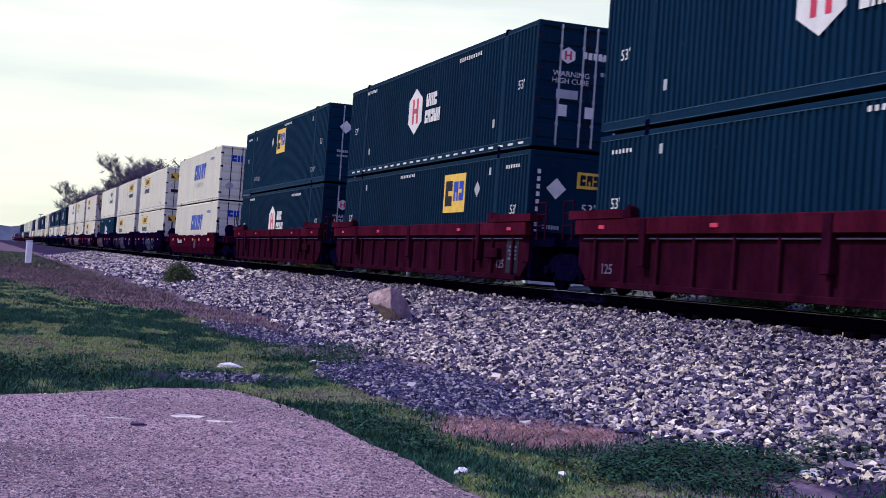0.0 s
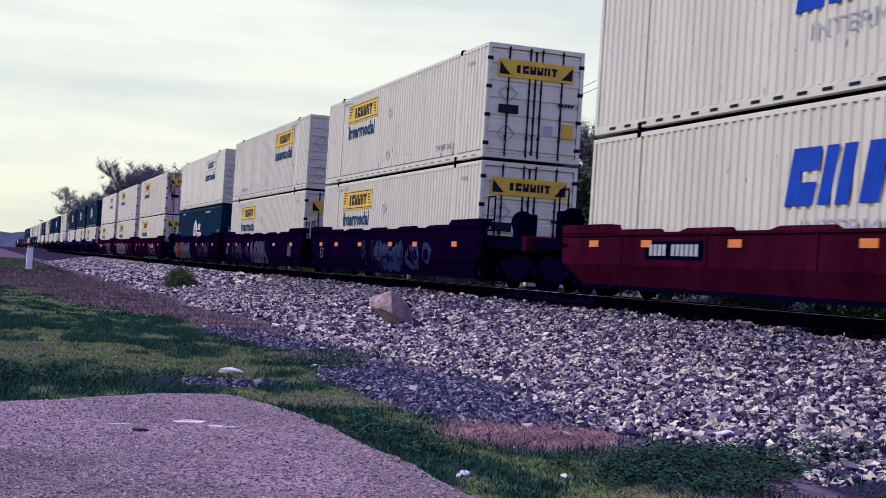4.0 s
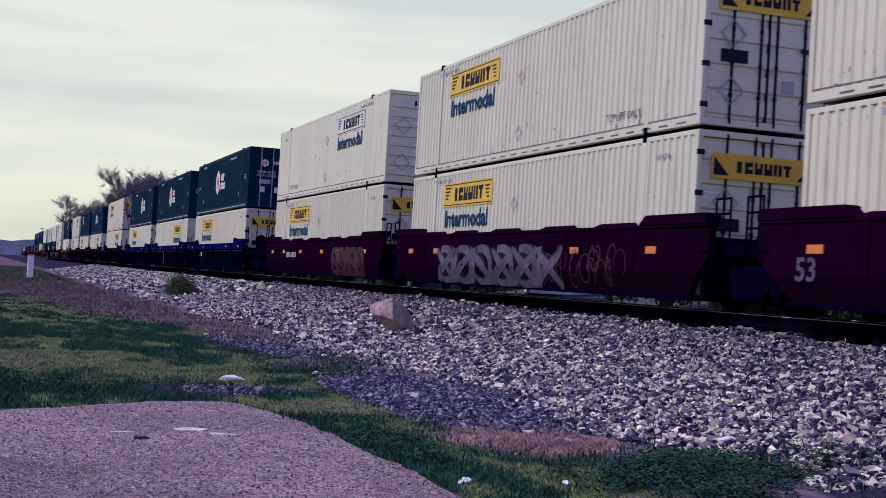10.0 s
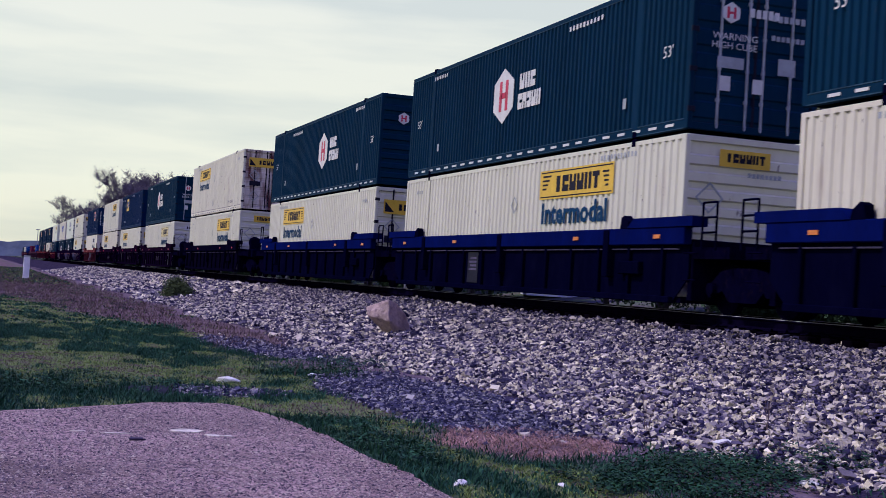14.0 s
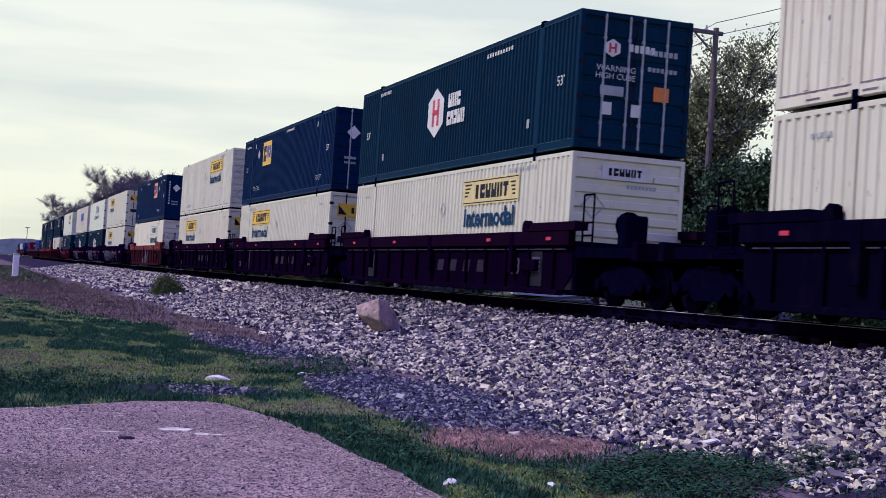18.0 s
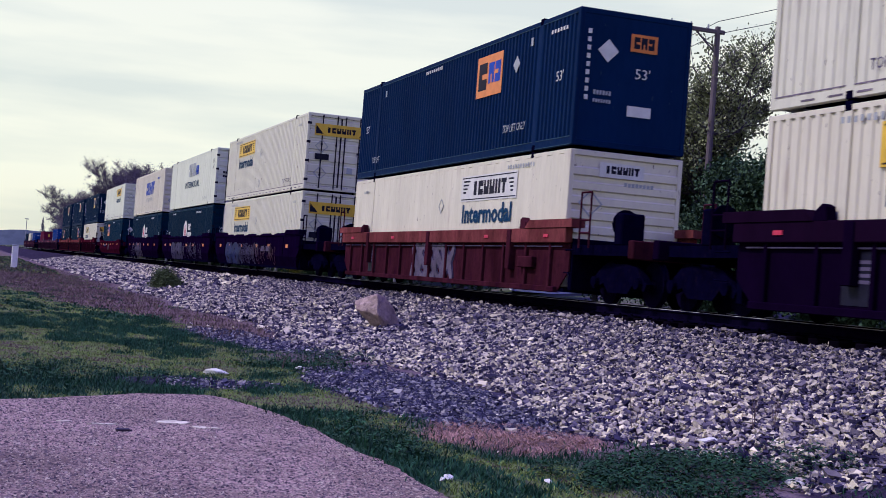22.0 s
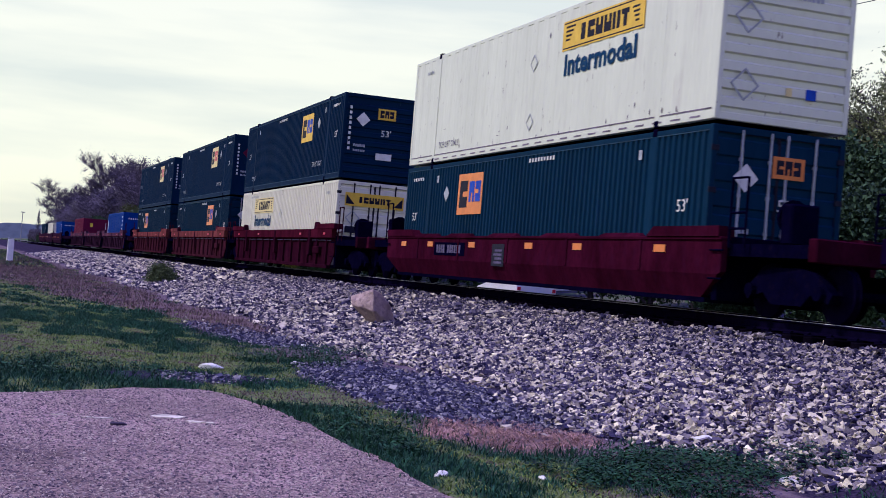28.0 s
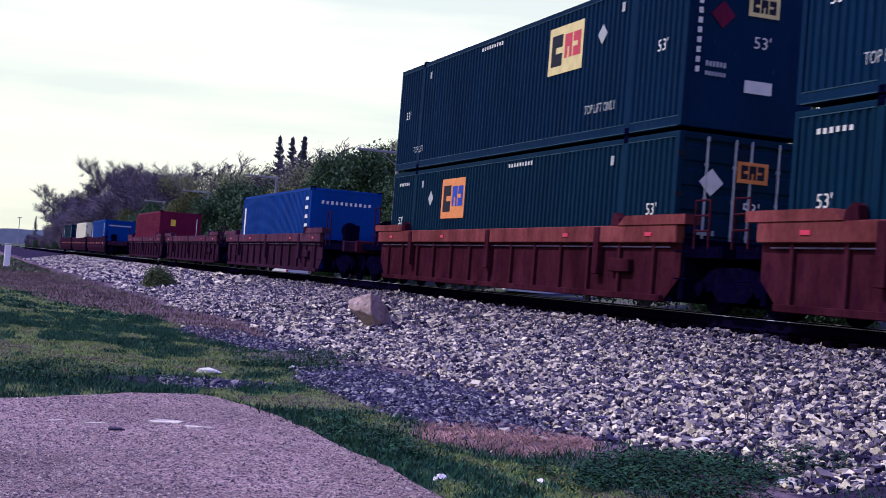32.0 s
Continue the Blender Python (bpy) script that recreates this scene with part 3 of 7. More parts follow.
# ---- track ----
for side, x in (("near", TRACK_X - 0.7525), ("far", TRACK_X + 0.7525)):
    rail = tagged(new("rail"), "dark rusty steel running rail with a worn bright head", "rail", "rails of the track")
    rail.location = (x, 0, RAIL_Z)
    web = [(-0.075, -0.18), (0.075, -0.18), (0.075, -0.165), (0.012, -0.145), (0.012, -0.045), (0.036, -0.035), (0.036, -0.006),
           (-0.036, -0.006), (-0.036, -0.035), (-0.012, -0.045), (-0.012, -0.145), (-0.075, -0.165)]
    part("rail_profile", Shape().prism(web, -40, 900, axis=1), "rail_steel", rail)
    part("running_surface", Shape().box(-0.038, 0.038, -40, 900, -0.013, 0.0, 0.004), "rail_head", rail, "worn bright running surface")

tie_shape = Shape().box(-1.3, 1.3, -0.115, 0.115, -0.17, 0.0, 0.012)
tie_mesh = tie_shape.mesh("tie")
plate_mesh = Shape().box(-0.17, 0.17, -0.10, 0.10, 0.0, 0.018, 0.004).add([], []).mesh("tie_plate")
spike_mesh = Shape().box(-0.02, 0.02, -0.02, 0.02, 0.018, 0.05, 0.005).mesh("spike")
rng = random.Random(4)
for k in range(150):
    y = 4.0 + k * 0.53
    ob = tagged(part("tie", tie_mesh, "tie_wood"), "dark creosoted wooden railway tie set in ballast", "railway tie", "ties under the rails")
    ob.matrix_basis = pose(TRACK_X + rng.uniform(-0.05, 0.05), y, RAIL_Z - 0.2, 0, 0, rng.uniform(-1.2, 1.2))
    if k < 70:
        plate = part("tie_plate", plate_mesh, "rail_steel", ob)
        plate.location = (-0.7525, 0, 0)
        for q in (-0.11, 0.11):
            sp = part("spike", spike_mesh, "rail_steel", ob)
            sp.location = (-0.7525 + q, rng.choice((-0.05, 0.05)), 0)
far_ties = Shape()
for k in range(380):
    far_ties.box(TRACK_X - 1.3, TRACK_X + 1.3, 83.5 + k * 0.53 - 0.115, 83.5 + k * 0.53 + 0.115, RAIL_Z - 0.37, RAIL_Z - 0.2)
tagged(part("far_ties", far_ties, "tie_wood"), "dark wooden ties of the distant track", "railway ties", kind="stuff")


# ---- containers ----
W, HT, LIFT = 2.59, 2.84, 6.095
SIDE_X = -W / 2 - 0.004


def corrugated(y0, y1, z0, z1, pitch, depth, x):
    """An upright corrugated sheet on the side x (outwards towards -x when x < 0)."""
    n = max(1, round((y1 - y0) / pitch))
    p, s, out = (y1 - y0) / n, Shape(), 1 if x > 0 else -1
    prof = []
    for i in range(n):
        a = y0 + i * p
        prof += [(a, 0), (a + 0.38 * p, 0), (a + 0.5 * p, depth), (a + 0.88 * p, depth)]
    prof.append((y1, 0))
    vs = [(x - out * d, y, z) for z in (z0, z1) for y, d in prof]
    m = len(prof)
    return s.add(vs, [(i, i + 1, m + i + 1, m + i) for i in range(m - 1)])


def plate_on_side(y, z, w, h, t=0.004):
    return Shape().box(SIDE_X - t, SIDE_X, y - w / 2, y + w / 2, z - h / 2, z + h / 2)


def poly_on_side(pts, y, z, t=0.004):
    """A flat figure given in across (towards the near end) and up, on the side wall."""
    return Shape().prism([(y - a, z + b) for a, b in pts], SIDE_X - t, SIDE_X, axis=0)


def text_on_side(text, y, z, w, h, lift=0.006, bold=0.0):
    return turned(lettering(text, w, h, bold=bold), Matrix.Translation((SIDE_X - lift, y, z)) @ Matrix.Rotation(-math.pi / 2, 4, "Z"))


def text_on_end(text, x, z, w, h, y, bold=0.0):
    return turned(lettering(text, w, h, bold=bold), Matrix.Translation((x, y - 0.004, z)))


def bars_on_side(y, z, w, h, n, seed=1, fill=0.5, lift=0.006):
    """A row of small plain bars in place of writing."""
    s, r = Shape(), random.Random(seed)
    for i in range(n):
        a = y + w / 2 - (i + 0.5) * w / n
        b = w / n * fill / 2
        s.box(SIDE_X - lift, SIDE_X - lift + 0.003, a - b, a + b, z - h / 2 * r.uniform(0.75, 1), z + h / 2 * r.uniform(0.75, 1))
    return s


def bars_on_end(x, z, w, h, n, y, fill=0.72, seed=1):
    s, r = Shape(), random.Random(seed)
    for i in range(n):
        a, b = x - w / 2 + (i + 0.5) * w / n, w / n * fill / 2
        s.box(a - b, a + b, y - 0.006, y - 0.002, z - h / 2 * r.uniform(0.8, 1), z + h / 2 * r.uniform(0.8, 1))
    return s


def slanted(letters, w, h, y, z, lean=0.25, pen=0.2):
    """Slanted strokes that stand for a brand's heavy letters: each one a list of stroke boxes in a unit cell."""
    out, n = Shape(), len(letters)
    cell = w / n
    for i, strokes in enumerate(letters):
        for x0, z0, x1, z1 in strokes:
            q = [(x0, z0), (x1, z0), (x1, z1), (x0, z1)]
            pts = [(-w / 2 + (i + 0.06 + 0.86 * a) * cell + lean * h * (b - 0.5), (b - 0.5) * h) for a, b in q]
            out.prism([(y - a, z + b) for a, b in pts], SIDE_X - 0.008, SIDE_X - 0.003, axis=0)
    return out


BLOCK = {"a": [(0, .45, 1, 1), (0, 0, .36, .45), (.64, 0, 1, .45)], "b": [(0, 0, 1, .55), (0, .55, .36, 1), (.64, .55, 1, 1)],
         "c": [(0, 0, .4, 1), (.58, 0, 1, 1)], "d": [(.2, 0, .8, 1)], "g": [(0, .6, 1, 1), (0, 0, 1, .4), (0, .4, .4, .6)],
         "k": [(0, .6, 1, 1), (0, 0, 1, .4), (.6, .4, 1, .6)], "l": [(0, .7, 1, 1), (.3, 0, .75, .7)]}


def strokes(keys):
    return [BLOCK[k] for k in keys]


def end_strokes(keys, w, h, x, z, y):
    out, n = Shape(), len(keys)
    for i, k in enumerate(keys):
        for x0, z0, x1, z1 in BLOCK[k]:
            a = x - w / 2 + (i + 0.08 + 0.84 * x0) * w / n
            b = x - w / 2 + (i + 0.08 + 0.84 * x1) * w / n
            out.box(a, b, y - 0.012, y - 0.006, z - h / 2 + z0 * h, z - h / 2 + z1 * h)
    return out


def hexagon(w, h, cut):
    return [(-w / 2, -h / 2 + cut), (0, -h / 2), (w / 2, -h / 2 + cut), (w / 2, h / 2 - cut), (0, h / 2), (-w / 2, h / 2 - cut)]


def ring(r, w, place):
    """A thin diamond frame: four bars; place turns (across, up) corners into a prism."""
    s = Shape()
    for a, b in (((-r, 0), (0, -r)), ((0, -r), (r, 0)), ((r, 0), (0, r)), ((0, r), (-r, 0))):
        q = 1 - w / r
        place(s, [a, b, (b[0] * q, b[1] * q), (a[0] * q, a[1] * q)])
    return s


def ring_on_end(x, z, r, y):
    return ring(r, 0.045, lambda s, pts: s.prism([(x + a, z + b) for a, b in pts], y - 0.006, y + 0.004, axis=1))


def ring_on_side(y, z, r):
    return ring(r, 0.04, lambda s, pts: s.prism([(y - a, z + b) for a, b in pts], SIDE_X - 0.006, SIDE_X, axis=0))


def diamond(r):
    return [(-r, 0), (0, -r), (r, 0), (0, r)]


NAMES = {"white_paint": "white", "cool_white_paint": "cool white", "grey_white_paint": "dusty white", "cream_paint": "cream white", "rust_white_paint": "rust-streaked white",
         "green_paint": "dark green", "teal_paint": "dark teal green", "deep_paint": "dark teal", "navy_paint": "dark blue-green", "blue_paint": "bright blue", "maroon_paint": "maroon"}
SHEETS = {}


def shared(key, make):
    if key not in SHEETS:
        SHEETS[key] = make()
    return SHEETS[key]


def paint_mesh(key, make, paint):
    def go():
        me = make().mesh(key[0])
        me.materials.append(MATS[paint])
        return me
    return shared((*key, paint), go)


def container(paint, livery, near_end, long=True, plain=False, end_paint=None):
    """A freight container, its base in z = 0 and its near end towards -y; near_end: doors, nose or flat."""
    thing = new("shipping_container")
    half = 16.15 / 2 if long else 12.19 / 2
    end_paint = end_paint or paint
    dark = "black_mark"
    dep = 0.010 if plain else 0.032 if "white" in paint or "cream" in paint else 0.038
    for x in (-1, 1):
        part("side_wall", paint_mesh(("side_wall", long, plain, x), lambda: corrugated(-half + 0.06, half - 0.06, 0.17, HT - 0.07, 0.6 if plain else 0.245 if "white" in paint or "cream" in paint else 0.20, dep, x * W / 2), paint), None, thing)
        part("top_rail", paint_mesh(("top_rail", long, x), lambda: Shape().box(min(x * W / 2, x * (W / 2 - 0.1)), max(x * W / 2, x * (W / 2 - 0.1)), -half + 0.05, half - 0.05, HT - 0.09, HT, 0.01), paint), None, thing)
        part("bottom_rail", paint_mesh(("bottom_rail", long, x), lambda: Shape().box(min(x * W / 2, x * (W / 2 - 0.12)), max(x * W / 2, x * (W / 2 - 0.12)), -half + 0.05, half - 0.05, 0.0, 0.17, 0.01), paint), None, thing)
        for y in (-1, 1):
            part("corner_post", paint_mesh(("corner_post", long, x, y), lambda: Shape().box(min(x * (W / 2 + 0.004), x * (W / 2 - 0.1)), max(x * (W / 2 + 0.004), x * (W / 2 - 0.1)), min(y * half, y * (half - 0.12)), max(y * half, y * (half - 0.12)), 0, HT, 0.012), paint), None, thing)
            at = LIFT if long else half - 0.09
            if long:
                part("lift_post", paint_mesh(("lift_post", x, y), lambda: Shape().box(min(x * (W / 2 + 0.006), x * (W / 2 - 0.05)), max(x * (W / 2 + 0.006), x * (W / 2 - 0.05)), y * at - 0.09, y * at + 0.09, 0.0, HT, 0.008), paint), None, thing)
            for z in (0, 1):
                part("corner_casting", paint_mesh(("corner_casting", long, x, y, z), lambda: Shape().box(min(x * (W / 2 + 0.012), x * (W / 2 - 0.16)), max(x * (W / 2 + 0.012), x * (W / 2 - 0.16)), y * at - 0.085, y * at + 0.085, HT - 0.10 if z else -0.02, HT + 0.045 if z else 0.11, 0.012), "dark_steel"), None, thing, "dark steel lifting casting")
    part("roof", paint_mesh(("roof", long), lambda: Shape().box(-W / 2 + 0.05, W / 2 - 0.05, -half + 0.05, half - 0.05, HT - 0.05, HT - 0.015), "roof_paint"), None, thing)
    part("floor", paint_mesh(("floor", long), lambda: Shape().box(-W / 2 + 0.05, W / 2 - 0.05, -half + 0.05, half - 0.05, 0.10, 0.14), "dark_steel"), None, thing)
    part("far_end", paint_mesh(("far_end", long), lambda: Shape().box(-W / 2 + 0.08, W / 2 - 0.08, half - 0.06, half - 0.03, 0.02, HT - 0.03), paint), None, thing)
    ey = -half
    part("header", paint_mesh(("header", long), lambda: Shape().box(-W / 2 + 0.06, W / 2 - 0.06, ey + 0.005, ey + 0.10, HT - 0.12, HT, 0.01), end_paint), None, thing)
    part("sill", paint_mesh(("sill", long), lambda: Shape().box(-W / 2 + 0.06, W / 2 - 0.06, ey + 0.005, ey + 0.10, 0.0, 0.13, 0.01), end_paint), None, thing)
    if near_end == "doors":
        for k in (-1, 1):
            def leaf():
                prof = [(ey + 0.075, 0.13), (ey + 0.05, 0.13)]
                for i in range(6):
                    z0 = 0.20 + i * 0.425
                    prof += [(ey + 0.05, z0), (ey + 0.025, z0 + 0.03), (ey + 0.025, z0 + 0.28), (ey + 0.05, z0 + 0.31)]
                prof += [(ey + 0.05, HT - 0.12), (ey + 0.075, HT - 0.12)]
                return Shape().prism(prof, min(k * 0.012, k * (W / 2 - 0.1)), max(k * 0.012, k * (W / 2 - 0.1)), axis=0)
            door = part("door", paint_mesh(("door", long, k), leaf, end_paint), None, thing)
            def gasket():
                x0, x1, z0, z1 = min(k * 0.006, k * (W / 2 - 0.085)), max(k * 0.006, k * (W / 2 - 0.085)), 0.115, HT - 0.105
                s = Shape()
                for a in ((x0, x0 + 0.022, z0, z1), (x1 - 0.022, x1, z0, z1), (x0 + 0.022, x1 - 0.022, z0, z0 + 0.022), (x0 + 0.022, x1 - 0.022, z1 - 0.022, z1)):
                    s.box(a[0], a[1], ey + 0.02, ey + 0.055, a[2], a[3])
                return s
            part("gasket", paint_mesh(("gasket", long, k), gasket, dark), None, door, "dark rubber door gasket")
            for b in (0.16, 0.72):
                def bar():
                    s = Shape().tube((k * b, ey + 0.012, 0.05), (k * b, ey + 0.012, HT - 0.05), 0.024, n=6)
                    for z in (0.1, 0.55, 1.1, 1.7, 2.3, HT - 0.1):
                        s.box(k * b - 0.035, k * b + 0.035, ey + 0.005, ey + 0.04, z - 0.03, z + 0.03)
                    s.box(k * b - 0.02, k * b + 0.02, ey - 0.004, ey + 0.012, 0.75, 1.15)
                    return s
                part("locking_bar", paint_mesh(("locking_bar", long, k, b), bar, "grey_mark" if end_paint in ("green_paint", "teal_paint", "navy_paint") else dark), None, door, "dark locking bar")
            for z in (0.35, 1.05, 1.75, 2.45):
                part("hinge", paint_mesh(("hinge", long, k, z), lambda: Shape().box(min(k * (W / 2 - 0.14), k * (W / 2 + 0.01)), max(k * (W / 2 - 0.14), k * (W / 2 + 0.01)), ey - 0.004, ey + 0.03, z - 0.05, z + 0.05, 0.008), dark), None, door)
    elif near_end == "nose":
        def ribs():
            prof = [(ey + 0.07, 0.02), (ey + 0.045, 0.02)]
            for i in range(8):
                z0 = 0.20 + i * 0.30
                prof += [(ey + 0.045, z0), (ey + 0.005, z0 + 0.03), (ey + 0.005, z0 + 0.17), (ey + 0.045, z0 + 0.20)]
            prof += [(ey + 0.045, HT - 0.03), (ey + 0.07, HT - 0.03)]
            return Shape().prism(prof, -W / 2 + 0.09, W / 2 - 0.09, axis=0)
        part("nose_wall", paint_mesh(("nose_wall", long), ribs, end_paint), None, thing)
    else:
        part("nose_wall", paint_mesh(("flat_wall", long), lambda: Shape().box(-W / 2 + 0.08, W / 2 - 0.08, ey + 0.015, ey + 0.05, 0.02, HT - 0.03, 0.008), end_paint), None, thing)
    flip = 1 if near_end != "doors" else -1     # the nose end carries the markings nearer to it
    what = decorate(thing, livery, paint, near_end, flip, ey)
    size = "long" if long else "short"
    tagged(thing, f"{NAMES[paint]} {'smooth' if plain else 'corrugated'} {size} container with {what}", "shipping container", "containers on the train")
    return thing


def worn_edges(put):
    """Paint worn pale along the edges of the top and bottom rails."""
    for name, z in (("upper_edge_strip", 0.176), ("lower_edge_strip", 0.012), ("top_edge_strip", HT - 0.10)):
        edge = Shape()
        for a, b in ((-7.95, -LIFT - 0.1), (-LIFT + 0.1, LIFT - 0.1), (LIFT + 0.1, 7.95)):
            edge.box(SIDE_X - 0.003, SIDE_X + 0.003, a, b, z - 0.009, z + 0.009)
        put(name, edge, "worn_edge")


def lower_edge(put, thing):
    """The painted seam shadow over the bottom rail, its row of slots and dark scuffs on the side wall."""
    seam = Shape()
    for a, b in ((-7.95, -LIFT - 0.1), (-LIFT + 0.1, LIFT - 0.1), (LIFT + 0.1, 7.95)):
        seam.box(SIDE_X - 0.002, SIDE_X + 0.002, a, b, 0.172, 0.194)
    put("seam_strip", seam, "seam_dirt", "dark dirty seam over the bottom rail")
    slots = Shape()
    for i in range(23):
        a = -7.6 + i * 0.66
        slots.box(SIDE_X - 0.002, SIDE_X + 0.002, a, a + 0.34, 0.055, 0.085)
    put("slotted_strip", slots, "seam_dirt")
    r = random.Random(len(bpy.data.objects))
    for name, n, z0, z1 in (("scuff_strip", 18, 0.2, 0.6), ("scratch_strip", 4, 0.8, 2.4)):
        marks = Shape()
        for i in range(n):
            y, z = r.uniform(-7.7, 7.7), z0 + (z1 - z0) * r.random() ** 1.6
            w, h = (r.uniform(0.008, 0.03), r.uniform(0.02, 0.09)) if r.random() < 0.7 else (r.uniform(0.05, 0.16), r.uniform(0.006, 0.015))
            pts = [(w * math.cos(a) * r.uniform(0.5, 1), h * math.sin(a) * r.uniform(0.5, 1)) for a in np.arange(0, math.tau, 0.9)]
            marks.prism([(y + a, z + b) for a, b in pts], SIDE_X - 0.0015, SIDE_X + 0.002, axis=0)
        put(name, marks, "seam_dirt", "dark scuffs")


def decorate(thing, livery, paint, near_end, flip, ey):
    """Markings on the side towards the road and on the near end. Distances along the side count from the middle, + away from the near end."""
    def put(name, shape, material, label=""):
        small = name.endswith(("number_mark", "block", "strip", "border", "wing", "hexagon_bar", "slanted_mark", "block_mark", "end_mark"))
        return tagged(part(name, shape, material, thing, label), kind="stuff" if small else "")

    def y_of(from_nose):
        return (-8.075 + from_nose) * flip

    if livery.startswith("carrier"):
        low = livery.endswith("low")
        y, z = y_of(4.55), 2.22
        pale = "pale" in livery
        put("side_panel_mark", plate_on_side(y, z, 3.6, 0.62), "white_mark" if "blank" in livery else "pale_yellow_mark" if pale else "yellow_mark", "panel with dark block marks")
        put("panel_border", Shape().box(SIDE_X - 0.006, SIDE_X, y - 1.75, y + 1.75, z + 0.25, z + 0.275).box(SIDE_X - 0.006, SIDE_X, y - 1.75, y + 1.75, z - 0.275, z - 0.25), "black_mark")
        put("panel_block", slanted(strokes("dgbbcl"), 2.2, 0.34, y - 0.1, z, 0.0), "black_mark")
        wing = Shape()
        for i in range(4):
            wing.box(SIDE_X - 0.007, SIDE_X - 0.002, y + 1.2 - 0.0 + i * 0.08, y + 1.65, z + 0.16 - i * 0.09, z + 0.20 - i * 0.09)
            wing.box(SIDE_X - 0.007, SIDE_X - 0.002, y - 1.6, y - 1.3 - i * 0.05, z + 0.12 - i * 0.09, z + 0.16 - i * 0.09)
        put("panel_wing", wing, "black_mark")
        put("lettering", text_on_side("Intermodal", y + 0.02, z - 0.62, 3.2, 0.46, bold=0.032), "teal_mark", "dark teal lettering")
        put("lettering", text_on_side("TOP LIFT ONLY", y_of(13.0 if flip > 0 else 13.2), 0.42, 1.5, 0.16), "dull_mark")
        put("number_mark", bars_on_side(y_of(2.6), 2.62, 1.6, 0.11, 11, 3), "grey_mark")
        put("number_mark", bars_on_side(y_of(14.9), 2.45, 0.55, 0.10, 5, 4), "grey_mark")
        put("placard_holder", ring_on_side(y_of(7.8), 1.85, 0.2), "grey_mark", "diamond placard holder")
        put("placard_holder", ring_on_side(y_of(7.8), 0.55, 0.2), "grey_mark", "diamond placard holder")
        lower_edge(put, thing)
        if near_end == "doors":
            put("end_panel_mark", Shape().box(-1.02, 1.02, ey - 0.012, ey - 0.004, 2.02, 2.46), "yellow_mark", "yellow panel with dark block marks")
            put("end_block", end_strokes("dgbbcl", 1.15, 0.20, 0.0, 2.24, ey - 0.004), "black_mark")
            wing = Shape()
            for k in (-1, 1):
                wing.prism([(k * 0.68, 2.08), (k * 0.98, 2.40), (k * 0.98, 2.08)], ey - 0.016, ey - 0.012, axis=1)
            put("end_wing", wing, "black_mark")
            put("placard_holder", ring_on_end(-0.72, 1.62, 0.26, ey), "grey_mark", "diamond placard holder")
            put("placard_holder", ring_on_end(-0.72, 0.62, 0.26, ey), "grey_mark", "diamond placard holder")
            put("dark_plate", Shape().box(-0.95, -0.42, ey - 0.006, ey + 0.004, 1.12, 1.34), "black_mark")
            put("notice", Shape().box(0.78, 1.08, ey - 0.006, ey + 0.004, 0.62, 0.98), "yellow_mark", "yellow notice")
            put("notice", Shape().box(0.30, 0.52, ey - 0.006, ey + 0.004, 0.68, 0.90), "grey_mark")
            put("number_mark", bars_on_end(0.85, 1.45, 0.45, 0.09, 5, ey), "black_mark")
        else:
            put("end_panel_mark", Shape().box(-0.62, 0.40, ey - 0.010, ey - 0.002, 2.32, 2.62), "yellow_mark" if low else "white_mark")
            put("end_block", end_strokes("dgbbcl", 0.8, 0.16, -0.1, 2.48, ey - 0.002), "black_mark")
            put("placard_holder", ring_on_end(-0.78, 1.75, 0.28, ey), "grey_mark")
            put("placard_holder", ring_on_end(-0.78, 0.62, 0.28, ey), "grey_mark")
            put("notice", Shape().box(0.42, 0.62, ey - 0.006, ey + 0.004, 0.5, 0.68), "blue_mark")
            put("notice", Shape().box(0.02, 0.14, ey - 0.006, ey + 0.004, 0.52, 0.66), "pale_yellow_mark")
            put("number_mark", bars_on_end(0.3, 2.2, 0.7, 0.09, 8, ey), "grey_mark")
        return "yellow panel and teal lettering"
    if livery.startswith("hex"):
        y, z = y_of(7.2 if flip > 0 else 7.4), 1.55
        worn_edges(put)
        mark = "white_mark"
        put("hexagon_mark", poly_on_side(hexagon(1.25, 1.32, 0.34), y + 0.15, z), mark, "white hexagon with red bars")
        red = Shape()
        for a in (-0.26, 0.12):
            red.box(SIDE_X - 0.009, SIDE_X - 0.004, y + 0.15 - a - 0.16, y + 0.15 - a, z - 0.36, z + 0.36)
        red.box(SIDE_X - 0.009, SIDE_X - 0.004, y, y + 0.3, z - 0.06, z + 0.08)
        put("hexagon_bar", red, "red_mark")
        b = slanted(strokes("bcg"), 0.95, 0.36, y - 1.30, z + 0.22, 0.0)
        put("side_block", b, mark)
        put("side_block", slanted(strokes("gakbc"), 1.35, 0.36, y - 1.45, z - 0.24, 0.0), mark)
        put("lettering", text_on_side("53'", 7.2, 1.45, 0.36, 0.22), mark)
        put("lettering", text_on_side("53'", -7.25, 1.45, 0.36, 0.22), mark)
        put("number_mark", bars_on_side(y_of(11.7), 2.55, 1.7, 0.11, 10, 5), mark)
        put("number_mark", bars_on_side(y_of(2.5), 2.6, 1.1, 0.11, 8, 6), mark)
        for q in (5.5, -5.6):
            put("notice", plate_on_side(q, 0.68, 0.13, 0.2), "grey_mark")
        if not livery.endswith("dull"):
            dash = Shape()
            for i in range(24):
                dash.box(SIDE_X - 0.006, SIDE_X, -7.6 + i * 0.64, -7.6 + i * 0.64 + 0.30, 0.07, 0.12)
            put("reflective_strip", dash, mark, "row of white reflective dashes")
        ew = "white_mark"
